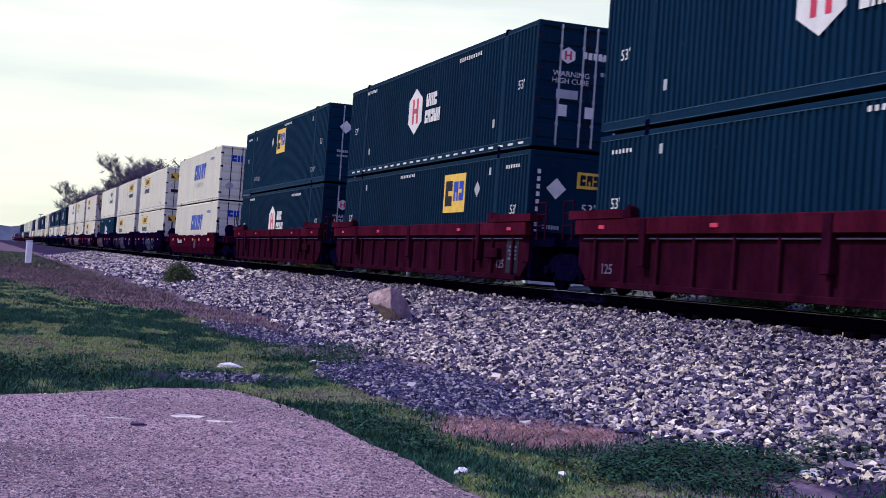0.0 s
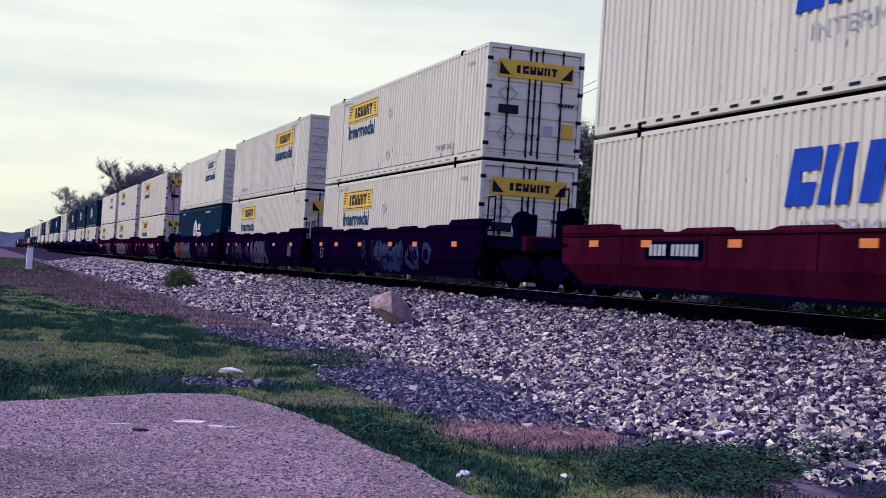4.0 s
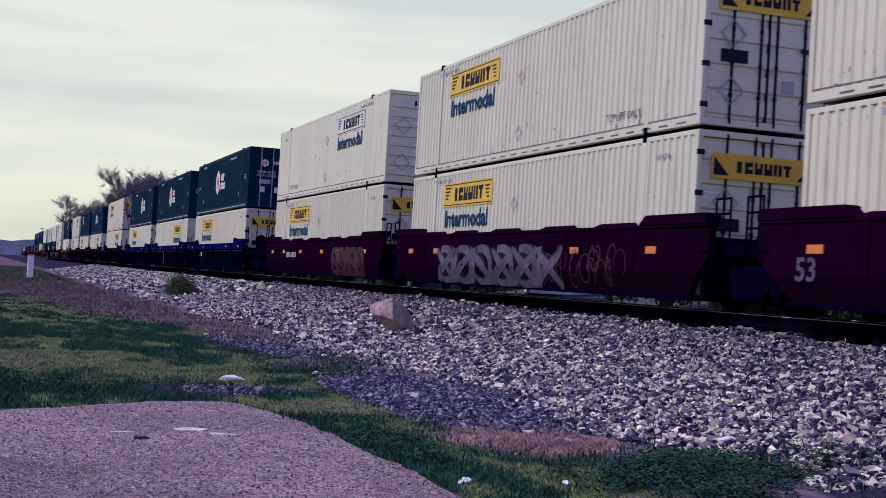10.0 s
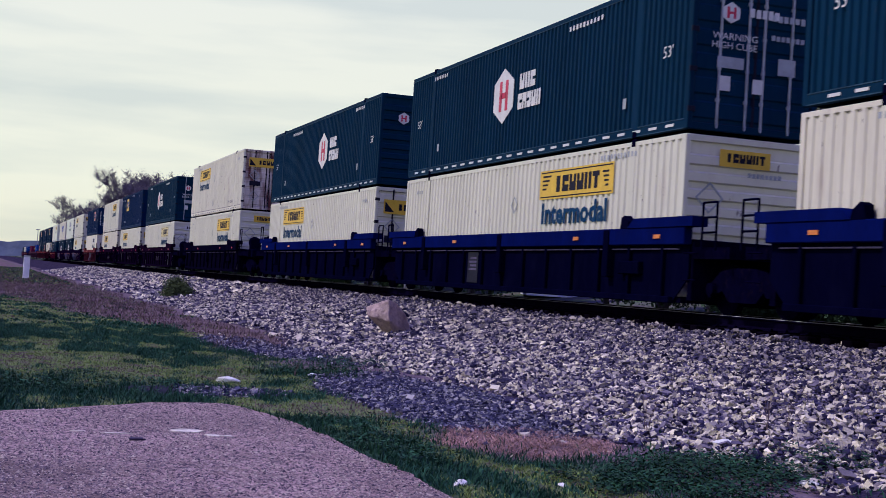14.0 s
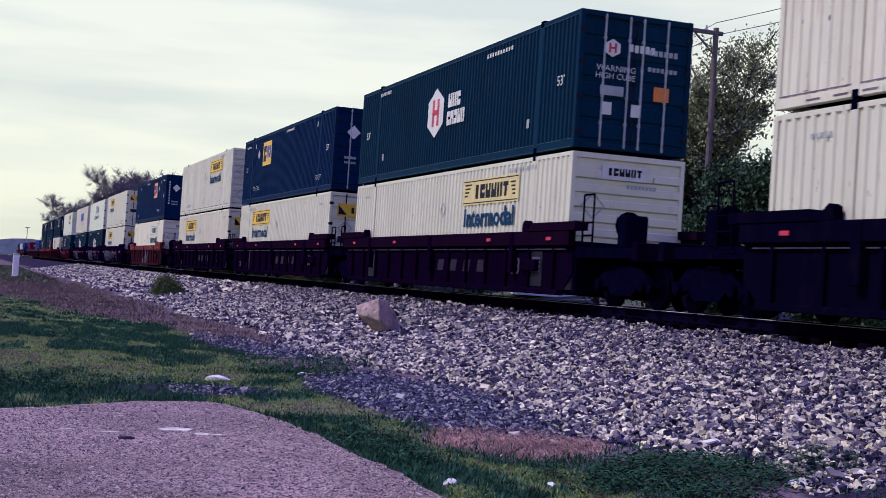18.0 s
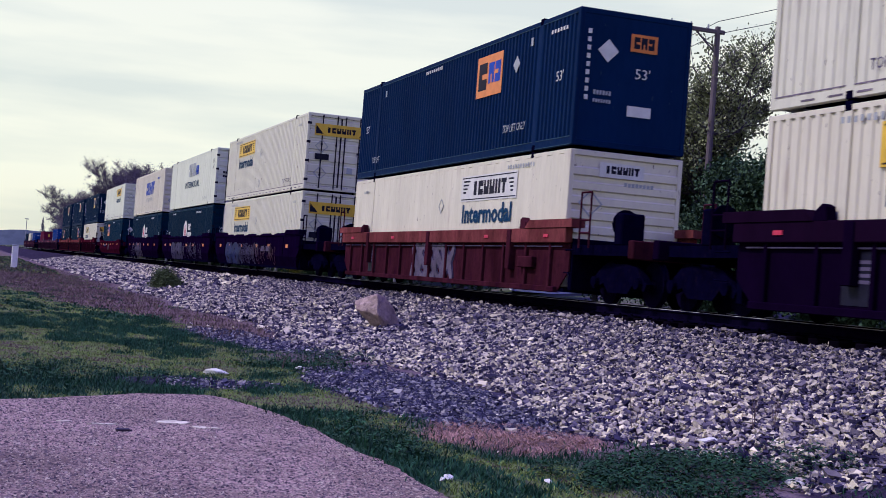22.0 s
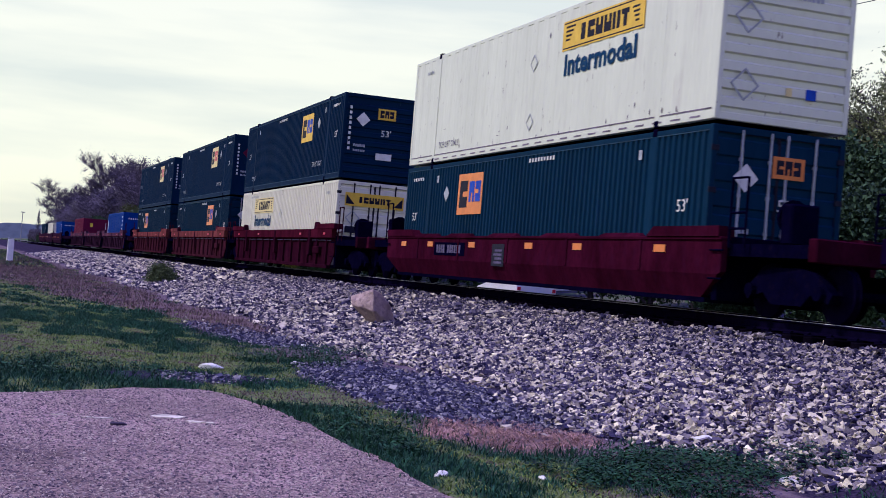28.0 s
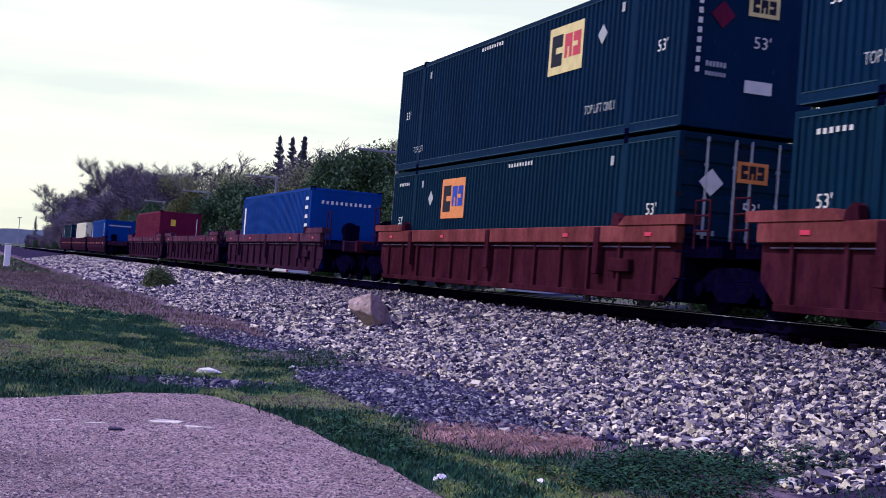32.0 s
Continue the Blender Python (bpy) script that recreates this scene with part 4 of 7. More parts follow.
        put("end_hexagon", Shape().prism([(-0.55 + a, 2.1 + b) for a, b in hexagon(0.34, 0.38, 0.1)], ey - 0.012, ey - 0.004, axis=1), ew)
        put("end_hexagon_bar", Shape().box(-0.64, -0.59, ey - 0.016, ey - 0.012, 2.0, 2.2).box(-0.51, -0.46, ey - 0.016, ey - 0.012, 2.0, 2.2).box(-0.6, -0.5, ey - 0.016, ey - 0.012, 2.08, 2.12), "red_mark")
        put("end_block", bars_on_end(0.12, 2.14, 0.62, 0.17, 5, ey - 0.006), ew)
        if near_end == "doors":
            put("lettering", text_on_end("WARNING", -0.45, 1.68, 0.9, 0.12, ey - 0.006), ew)
            put("lettering", text_on_end("HIGH CUBE", -0.45, 1.52, 0.9, 0.12, ey - 0.006), ew)
            put("notice", Shape().box(-0.78, -0.25, ey - 0.008, ey + 0.002, 1.12, 1.32), "grey_mark")
            for x0 in (-0.72, -0.05):
                put("notice", Shape().box(x0, x0 + 0.22, ey - 0.008, ey + 0.002, 0.72, 0.98), ew)
            put("number_mark", bars_on_end(0.62, 2.1, 0.7, 0.13, 6, ey - 0.006), "grey_mark")
            put("number_mark", bars_on_end(0.62, 1.75, 0.7, 0.10, 7, ey - 0.006), "grey_mark")
            put("notice", Shape().box(0.45, 0.8, ey - 0.008, ey + 0.002, 1.1, 1.4), "orange_mark" if "notice" in livery else "grey_mark")
        return "white hexagon mark"
    if livery.startswith("square"):
        near = flip if "flipped" not in livery else -flip
        worn_edges(put)
        y, z = (-8.075 + (8.0 if "middle" in livery else 5.0)) * near, 2.0
        panel = {"p": "pale_yellow_mark", "o": "orange_mark"}.get(livery[-1], "yellow_mark")
        put("square_mark", plate_on_side(y, z, 1.65, 1.0), panel, "square panel with dark block marks")
        put("square_block", slanted([BLOCK["g"]], 0.62, 0.66, y + 0.42, z, 0.0), "black_mark")
        put("square_block", slanted([BLOCK["a"], BLOCK["k"]], 0.82, 0.5, y - 0.34, z + 0.05, 0.0), "red_mark" if panel == "pale_yellow_mark" else "blue_mark")
        put("placard_holder", poly_on_side(diamond(0.2), y - 1.7 * near, 2.05), "white_mark" if "w" in livery[-2:] else "grey_mark", "diamond placard")
        put("lettering", text_on_side("53'", 7.2, 1.5, 0.36, 0.22), "white_mark")
        put("lettering", text_on_side("53'", -7.25, 1.5, 0.36, 0.22), "white_mark")
        put("lettering", text_on_side("TOP LIFT ONLY", y_of(3.2), 0.6, 1.35, 0.18), "grey_mark")
        put("lettering", text_on_side("TOP LIFT", y_of(14.2), 0.5, 0.8, 0.18), "grey_mark")
        put("number_mark", bars_on_side(y_of(9.2), 2.62, 1.4, 0.10, 9, 7), "white_mark")
        put("number_mark", bars_on_side(y_of(1.0), 2.5, 0.9, 0.10, 6, 7), "white_mark")
        for q in (5.5, -5.6):
            put("notice", plate_on_side(q, 2.45, 0.12, 0.18), "grey_mark")
        put("end_square", Shape().box(-0.12, 0.5, ey - 0.012, ey - 0.004, 2.05, 2.42), panel, "square panel with dark block marks")
        put("end_block", end_strokes("gak", 0.5, 0.24, 0.19, 2.24, ey - 0.004), "black_mark")
        put("placard_holder", Shape().prism([(-0.62 + a, 2.0 + b) for a, b in diamond(0.24)], ey - 0.008, ey + 0.002, axis=1), "maroon_paint" if livery[-1] == "p" else "white_mark", "diamond placard")
        put("lettering", text_on_end("53'", 0.2, 1.6, 0.34, 0.22, ey - 0.006), "white_mark")
        put("notice", Shape().box(-0.1, 0.45, ey - 0.008, ey + 0.002, 0.7, 0.92), "white_mark" if near_end != "doors" else "grey_mark")
        put("number_mark", bars_on_end(-0.70, 1.12, 0.42, 0.10, 6, ey - 0.004), "grey_mark")
        put("number_mark", bars_on_end(-0.70, 0.95, 0.42, 0.08, 7, ey - 0.004), "grey_mark")
        if near_end != "doors":
            up = Shape()
            for i in range(9):
                up.box(-1.10, -1.02, ey - 0.006, ey - 0.002, 0.95 + i * 0.17, 0.95 + i * 0.17 + 0.10)
            put("number_mark", up, "white_mark")
        return "square panel mark"
    if livery == "slant":
        put("slanted_mark", slanted(strokes("gcdal"), 4.2, 0.86, -1.0, 1.75, 0.22), "blue_mark", "slanted blue block mark")
        put("lettering", text_on_side("INTERMODAL", -1.0, 0.98, 3.4, 0.26), "grey_mark")
        put("number_mark", bars_on_side(-5.2, 2.3, 1.3, 0.16, 8, 9), "blue_mark")
        put("end_mark", end_strokes("gcdal", 1.6, 0.34, 0.05, 2.2, ey - 0.004), "blue_mark", "slanted blue block mark")
        put("placard_holder", Shape().prism([(-0.75 + a, 0.75 + b) for a, b in diamond(0.24)], ey - 0.006, ey + 0.004, axis=1), "grey_mark")
        put("notice", Shape().box(0.4, 0.7, ey - 0.006, ey + 0.004, 1.0, 1.25), "grey_mark")
        dash = Shape()
        for i in range(24):
            dash.box(SIDE_X - 0.006, SIDE_X, -7.6 + i * 0.64, -7.6 + i * 0.64 + 0.26, 0.06, 0.11)
        put("slotted_strip", dash, "black_mark")
        return "slanted blue mark"
    if livery == "slab":
        put("block_mark", slanted(strokes("kadcg"), 2.5, 0.72, -0.1, 2.08, 0.0), "grey_mark", "grey and blue block mark")
        put("block_mark", slanted(strokes("dbk"), 0.95, 0.5, -1.9, 2.0, 0.0), "blue_mark")
        put("lettering", text_on_side("INTERMODAL", -0.4, 1.26, 5.0, 0.36, bold=0.01), "teal_mark", "dark blue lettering")
        put("lettering", text_on_side("TOP LIFT ONLY", -5.0, 0.35, 1.4, 0.16), "grey_mark")
        put("lettering", text_on_side("53FT", -7.2, 2.2, 0.5, 0.2), "black_mark")
        put("lettering", text_on_side("XHC", -7.2, 1.9, 0.5, 0.2), "black_mark")
        put("end_mark", end_strokes("kadcg", 0.95, 0.26, -0.2, 2.1, ey - 0.004), "blue_mark")
        put("number_mark", bars_on_end(-0.6, 1.6, 0.7, 0.12, 6, ey - 0.004), "black_mark")
        put("number_mark", bars_on_end(-0.6, 1.4, 0.7, 0.12, 6, ey - 0.004), "black_mark")
        put("notice", Shape().box(-0.75, -0.5, ey - 0.006, ey + 0.004, 0.8, 1.05), "black_mark")
        return "grey and blue block marks"
    if livery == "bluebox":
        half = 12.19 / 2
        put("number_mark", bars_on_end(0.0, 2.35, 1.9, 0.13, 11, ey, 0.5), "white_mark")
        put("white_stripe", plate_on_side(half - 0.6, 1.5, 0.28, 1.7), "white_mark", "upright white stripe")
        up = Shape()
        for i in range(4):
            up.box(SIDE_X - 0.006, SIDE_X, -half + 0.35, -half + 0.75, 2.4 - i * 0.32, 2.52 - i * 0.32)
        put("number_mark", up, "white_mark")
        return "white number marks"
    if livery == "redbox":
        put("notice", Shape().box(-0.6, -0.3, ey - 0.006, ey + 0.004, 1.95, 2.35), "yellow_mark")
        put("placard", Shape().prism([(0.15, 1.0), (0.4, 1.0), (0.28, 1.3)], ey - 0.006, ey + 0.004, axis=1), "white_mark")
        put("edge_stripe", Shape().box(1.0, 1.05, ey - 0.006, ey + 0.004, 0.3, 2.5), "white_mark")
        return "small notices"
    return "few marks"


# ---- well cars ----
def truck(parent, y):
    """A two-axle truck under a car end."""
    s = Shape()
    for x in (-1, 1):
        out = [(-1.15, 0.42), (-0.7, 0.72), (-0.35, 0.78), (0.35, 0.78), (0.7, 0.72), (1.15, 0.42), (1.05, 0.28), (0.62, 0.40), (0.4, 0.22), (-0.4, 0.22), (-0.62, 0.40), (-1.05, 0.28)]
        s.prism([(y + a, b) for a, b in out], x * 1.0 - 0.07, x * 1.0 + 0.07, axis=0)
        for k in (-1, 1):
            s.tube((x * 1.0, y + k * 0.89, 0.42), (x * 1.16, y + k * 0.89, 0.42), 0.11, n=10)
        for k in (-0.12, 0, 0.12):
            s.tube((x * 1.0, y + k, 0.3), (x * 1.0, y + k, 0.62), 0.05, n=6)
    s.box(-0.95, 0.95, y - 0.18, y + 0.18, 0.45, 0.75, 0.02)
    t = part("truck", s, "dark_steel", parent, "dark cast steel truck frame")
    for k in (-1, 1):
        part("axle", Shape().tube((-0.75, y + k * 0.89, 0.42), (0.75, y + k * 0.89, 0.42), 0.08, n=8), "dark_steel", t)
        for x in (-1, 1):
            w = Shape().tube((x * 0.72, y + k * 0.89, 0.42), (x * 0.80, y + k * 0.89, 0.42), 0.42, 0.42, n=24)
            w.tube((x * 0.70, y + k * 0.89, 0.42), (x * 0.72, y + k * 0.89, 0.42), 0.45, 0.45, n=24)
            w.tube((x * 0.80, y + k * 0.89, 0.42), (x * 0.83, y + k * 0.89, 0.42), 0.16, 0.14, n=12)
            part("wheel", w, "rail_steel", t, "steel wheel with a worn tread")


def scrawl(w, h, seed, y0, z0, x, n=9, pen=0.05):
    """Looping painted strokes over a field w by h on the side x, that spell nothing."""
    s, r = Shape(), random.Random(seed)
    for i in range(n):
        cy, cz = y0 + (r.random() - 0.5) * w * 0.9, z0 + (r.random() - 0.5) * h * 0.4
        a, b, turns, lean = r.uniform(0.06, 0.26), h * r.uniform(0.2, 0.45), r.uniform(0.5, 1.1), r.uniform(-0.3, 0.3)
        ph = r.uniform(0, math.tau)
        pts = []
        for k in range(13):
            u = ph + k / 12 * turns * math.tau
            pts.append((cy + a * math.cos(u) + lean * math.sin(u) * b, max(z0 - h / 2, min(z0 + h / 2, cz + b * math.sin(u)))))
        pw = pen * r.uniform(0.5, 1.2)
        lo, hi = [], []
        for k in range(13):
            p, q = pts[max(0, k - 1)], pts[min(12, k + 1)]
            d = math.hypot(q[0] - p[0], q[1] - p[1]) or 1.0
            nx, nz = -(q[1] - p[1]) / d * pw, (q[0] - p[0]) / d * pw
            lo.append((x - 0.0006 * i, pts[k][0] + nx, pts[k][1] + nz))
            hi.append((x - 0.0006 * i, pts[k][0] - nx, pts[k][1] - nz))
        s.add(lo + hi, [(k, k + 1, 13 + k + 1, 13 + k) for k in range(12)])
    return s


WELL = 8.55
BX = -1.47      # the side facing the road
CREASE = 0.62   # below this height the smooth sides slope inwards


def leaned(s, inward=1.0):
    """Bends a shape on the side to follow the sloping lower half."""
    s.v = [(p[0] + inward * 0.17 * max(0.0, CREASE - p[2]) / 0.46, p[1], p[2]) for p in s.v]
    return s


def sprayed(y0, step, n, seed, x, pen, z0=0.66, h=0.86):
    """Big sprayed figures side by side made of broad bent strokes, that spell nothing."""
    s, r = Shape(), random.Random(seed)
    for i in range(n):
        c = y0 - i * step
        kinds = r.sample(("bow", "slash", "back", "wave", "hook"), 3)
        for j, kind in enumerate(kinds):
            pts = []
            for k in range(15):
                u = k / 14
                if kind == "bow":
                    a = math.pi * (0.35 + 1.5 * u)
                    p = (math.cos(a) * 0.42, math.sin(a) * 0.48)
                elif kind == "slash":
                    p = (0.42 - 0.84 * u + 0.1 * math.sin(6 * u), -0.5 + u)
                elif kind == "back":
                    p = (-0.40 + 0.8 * u, -0.5 + u + 0.06 * math.sin(5 * u))
                elif kind == "wave":
                    p = (0.38 * math.sin(6.3 * u), 0.5 - u)
                else:
                    p = (0.3 - 0.1 * u + 0.35 * u * u, 0.5 - 1.0 * u)
                pts.append((c + p[0] * step * 1.15, z0 + p[1] * h))
            lo, hi = [], []
            for k in range(15):
                p, q = pts[max(0, k - 1)], pts[min(14, k + 1)]
                d = math.hypot(q[0] - p[0], q[1] - p[1]) or 1.0
                w = pen * (0.55 + 0.75 * math.sin(math.pi * min(1.0, 0.15 + 0.8 * k / 14)))
                nx, nz = -(q[1] - p[1]) / d * w, (q[0] - p[0]) / d * w
                xx = x - 0.0004 * (3 * i + j)
                lo.append((xx, pts[k][0] + nx, pts[k][1] + nz))
                hi.append((xx, pts[k][0] - nx, pts[k][1] - nz))
            s.add(lo + hi, [(k, k + 1, 15 + k + 1, 15 + k) for k in range(14)])
    s.v = [(p[0], p[1], max(0.2, min(1.16, p[2]))) for p in s.v]
    return s


COLOURS = {"well_red": "weathered red", "well_orange": "faded orange-red", "well_maroon": "dark maroon", "well_rust": "faded purple-red", "well_purple": "dark purple-brown", "well_blue": "dark blue", "well_black": "black"}


def well_car(style, paint, ends, extras=()):
    """One unit of a container well car; z = 0 is the top of the rails. ends: which ends carry a coupler and platform of their own."""
    car = new("well_car")
    colour = COLOURS[paint]
    if style == "smooth" and paint == "well_maroon":
        paint = "skin_maroon"
    if style == "smooth" and paint == "well_red":
        paint = "skin_red"
    top, low = (1.46, 0.14) if style == "ribbed" else (1.16, 0.16) if paint == "skin_red" else (1.40, 0.16)
    for x in (-1, 1):
        def px(a, b):
            return min(x * a, x * b), max(x * a, x * b)
        if style == "ribbed":
            a, b = px(1.33, 1.50)
            # Chord takes the lighter copy, web and ribs the darker: painted light and shade.
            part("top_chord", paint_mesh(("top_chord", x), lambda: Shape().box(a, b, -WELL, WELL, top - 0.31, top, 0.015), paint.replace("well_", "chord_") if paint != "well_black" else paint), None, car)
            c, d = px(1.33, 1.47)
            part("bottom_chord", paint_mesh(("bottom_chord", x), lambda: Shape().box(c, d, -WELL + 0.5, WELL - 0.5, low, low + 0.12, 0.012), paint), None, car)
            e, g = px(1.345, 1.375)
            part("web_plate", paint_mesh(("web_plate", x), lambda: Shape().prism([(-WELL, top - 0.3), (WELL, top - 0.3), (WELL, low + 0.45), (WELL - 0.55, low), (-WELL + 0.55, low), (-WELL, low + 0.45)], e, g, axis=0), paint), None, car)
            c, d = px(1.37, 1.45)
            def rib():
                return Shape().box(c, d, -0.045, 0.045, low + 0.11, top - 0.27, 0.01)
            for i in range(13):
                r = part("rib", paint_mesh(("rib", x), rib, paint), None, car)
                r.location.y = -WELL + 0.85 + i * (2 * WELL - 1.7) / 12
            part("air_pipe", paint_mesh(("air_pipe", x), lambda: Shape().tube((x * 1.42, -WELL + 0.3, top - 0.38), (x * 1.42, WELL - 0.3, top - 0.38), 0.015, n=6), "dull_mark"), None, car, "thin pale air pipe under the chord")
            part("junction_box", paint_mesh(("junction_box", x), lambda: Shape().box(min(x * 1.37, x * 1.49), max(x * 1.37, x * 1.49), -6.9, -6.1, 0.62, 0.86, 0.015), paint), None, car)
            c, d = px(1.36, 1.53)
            for y in (-5.6, 0.0, 5.6):
                part("gusset", paint_mesh(("gusset", x, y), lambda: Shape().box(c, d, y - 0.11, y + 0.11, low + 0.42, top - 0.02, 0.012), paint), None, car)
        else:
            a, b = px(1.36, 1.47)
            cut = WELL + 0.35 - 0.9 * (top - 0.5 - CREASE) / (top - 0.5 - low)
            skin = [(-WELL - 0.35, top), (WELL + 0.35, top), (WELL + 0.35, top - 0.5), (cut, CREASE), (-cut, CREASE), (-WELL - 0.35, top - 0.5)]
            lower = [(-cut, CREASE), (cut, CREASE), (WELL - 0.55, low), (-WELL + 0.55, low)]
            part("side_skin", paint_mesh(("side_skin", x, top), lambda: leaned(Shape().prism(skin, a, b, axis=0).prism(lower, a, b, axis=0), -x), paint), None, car)
            c, d = px(1.30, 1.50)
            part("top_flange", paint_mesh(("top_flange", x, top), lambda: Shape().box(c, d, -WELL - 0.35, WELL + 0.35, top, top + 0.06, 0.012), paint), None, car)
            c, d = px(1.34, 1.49)
            for y in (-5.3, -2.6, 0.4, 3.2, 5.6):
                def guide():
                    s = Shape().prism([(y - 0.85, top + 0.055), (y + 0.85, top + 0.055), (y + 0.7, top + 0.13), (y - 0.7, top + 0.13)], min(x * 1.34, x * 1.49), max(x * 1.34, x * 1.49), axis=0)
                    s.v = [(p[0] - x * 0.10 if p[2] > top + 0.1 and abs(p[0]) > 1.4 else p[0], p[1], p[2]) for p in s.v]
                    return s
                part("guide_plate", paint_mesh(("guide_plate", x, y, top), guide, paint), None, car, "guide plate leaning inwards")
            for y in (-6.2, -3.1, 0.0, 3.1, 6.2):
                part("seam_plate", paint_mesh(("seam_plate", x, y, top), lambda: Shape().box(c, d, y - 0.05, y + 0.05, CREASE + 0.02, top), paint), None, car)
        for k in (-1, 1):
            c, d = px(1.22, 1.52)
            t = top if style == "ribbed" else top + 0.06
            prof = [(k * (WELL - 2.1), t), (k * (WELL - 1.85), t + 0.17), (k * (WELL + 0.3), t + 0.17), (k * (WELL + 0.3), t)]
            # On ribbed cars the cover takes the chord colour with its painted-in light.
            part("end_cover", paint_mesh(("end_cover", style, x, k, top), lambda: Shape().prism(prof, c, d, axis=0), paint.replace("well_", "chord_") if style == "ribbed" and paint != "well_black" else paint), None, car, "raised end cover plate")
            if style == "ribbed":
                part("corner_guide", paint_mesh(("corner_guide", x, k), lambda: Shape().prism([(k * (WELL - 2.42), t), (k * (WELL - 2.38), t + 0.20), (k * (WELL - 2.28), t + 0.24), (k * (WELL - 2.12), t + 0.13), (k * (WELL - 2.08), t)], *px(1.34, 1.50), axis=0), paint), None, car, "worn container guide")
            for z in (0.55, 1.0):
                part("grab_bar", paint_mesh(("grab_bar", x, k, z), lambda: Shape().tube((x * 1.5, k * (WELL + 0.05), z), (x * 1.5, k * (WELL + 0.45), z), 0.016, n=6), "dark_steel"), None, car)
    # Floor and end parts use the near-black steel, which paints in their shade.
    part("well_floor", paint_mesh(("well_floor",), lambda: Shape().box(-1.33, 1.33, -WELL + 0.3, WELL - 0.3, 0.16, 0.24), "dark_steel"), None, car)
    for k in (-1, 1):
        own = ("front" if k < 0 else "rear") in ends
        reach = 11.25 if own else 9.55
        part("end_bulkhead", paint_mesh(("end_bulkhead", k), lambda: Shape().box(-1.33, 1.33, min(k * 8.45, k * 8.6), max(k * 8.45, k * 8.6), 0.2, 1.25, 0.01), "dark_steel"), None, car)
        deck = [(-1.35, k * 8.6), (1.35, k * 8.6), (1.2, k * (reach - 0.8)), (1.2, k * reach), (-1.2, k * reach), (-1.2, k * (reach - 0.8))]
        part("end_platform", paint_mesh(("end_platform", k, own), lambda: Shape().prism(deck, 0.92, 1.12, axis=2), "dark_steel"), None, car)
        for x in (-1, 1):
            h = 2.15 if own else 1.85
            def stair():
                s = Shape()
                for q in (8.95, 9.4):
                    s.tube((x * 1.38, k * q, 1.05), (x * 1.38, k * q, h), 0.02, n=6)
                for z in (1.35, 1.6, h):
                    s.tube((x * 1.38, k * 8.95, z), (x * 1.38, k * 9.4, z), 0.02, n=6)
                return s
            part("handrail", paint_mesh(("handrail", x, k, own), stair, paint if style == "ribbed" else "dark_steel"), None, car, "end handrail of thin bars")
        if own:
            part("coupler", paint_mesh(("coupler", k), lambda: Shape().box(-0.14, 0.14, min(k * 11.2, k * 11.95), max(k * 11.2, k * 11.95), 0.62, 0.9, 0.03).box(-0.2, 0.2, min(k * 11.6, k * 11.95), max(k * 11.6, k * 11.95), 0.58, 0.94, 0.05), "dark_steel"), None, car)
            part("end_beam", paint_mesh(("end_beam", k), lambda: Shape().box(-1.4, 1.4, min(k * 11.1, k * 11.3), max(k * 11.1, k * 11.3), 0.85, 1.2, 0.02), paint), None, car)
            part("brake_stand", paint_mesh(("brake_stand", k), lambda: Shape().box(-1.1, -0.6, min(k * 9.9, k * 10.2), max(k * 9.9, k * 10.2), 1.12, 1.75, 0.03).tube((-0.85, k * 9.9, 1.55), (-0.85, k * 9.85, 1.55), 0.28, n=14), "dark_steel"), None, car, "hand brake stand with its wheel")
            truck(car, k * 10.15)
        elif k > 0:
            truck(car, 9.8)
    sx = BX - 0.008 if style == "smooth" else -1.512
    if style == "smooth":
        for y in (-6.9, -3.6, -1.2, 2.2, 5.2, 7.4):
            part("reflector", paint_mesh(("reflector", y), lambda: Shape().box(sx - 0.004, sx + 0.012, y - 0.2, y + 0.2, 0.95, 1.08), "orange_mark"), None, car, "orange reflector")
    else:
        for y in (-7.6, -4.2, 3.1, 7.3):
            part("reflector", paint_mesh(("reflector_r", y), lambda: Shape().box(sx - 0.004, sx + 0.012, y - 0.12, y + 0.12, top - 0.2, top - 0.13), "red_mark" if paint != "well_blue" else "orange_mark"), None, car, "small reflector")
    tx = sx if style == "smooth" else -1.382
    bend = leaned if style == "smooth" else (lambda q: q)
    for name, seed, mat in extras:
        if name == "scrawl":
            tagged(part("graffiti", bend(scrawl(5.0, 0.85, seed, random.Random(seed).uniform(-4.5, 4.5), 0.70, tx - 0.004, 20, 0.022)), mat, car, "thin sprayed looping graffiti"), kind="stuff")
        elif name == "figures":
            y0, step, n, k, edge = seed
            tagged(part("graffiti_outline", bend(sprayed(y0, step, n, k, tx - 0.002, 0.15)), edge, car, "dark outline of sprayed graffiti"), kind="stuff")
            tagged(part("graffiti", bend(sprayed(y0, step, n, k, tx - 0.022, 0.095)), mat, car, "large sprayed graffiti figures"), kind="stuff")
        elif name == "field":
            r = random.Random(seed)
            y0 = r.uniform(-4, 4)
            s = Shape()
            for i in range(12):
                a, b = y0 + r.uniform(-2.6, 2.6), r.uniform(0.25, 0.6)
                z0 = r.uniform(0.5, 0.85)
                s.add([(tx - 0.001 - 0.0004 * i, a + b * math.cos(u) * r.uniform(0.7, 1.0), min(top - 0.06, max(0.2, z0 + 0.42 * math.sin(u) * r.uniform(0.6, 1.0)))) for u in np.arange(0, math.tau, 0.5)], [tuple(range(13))])
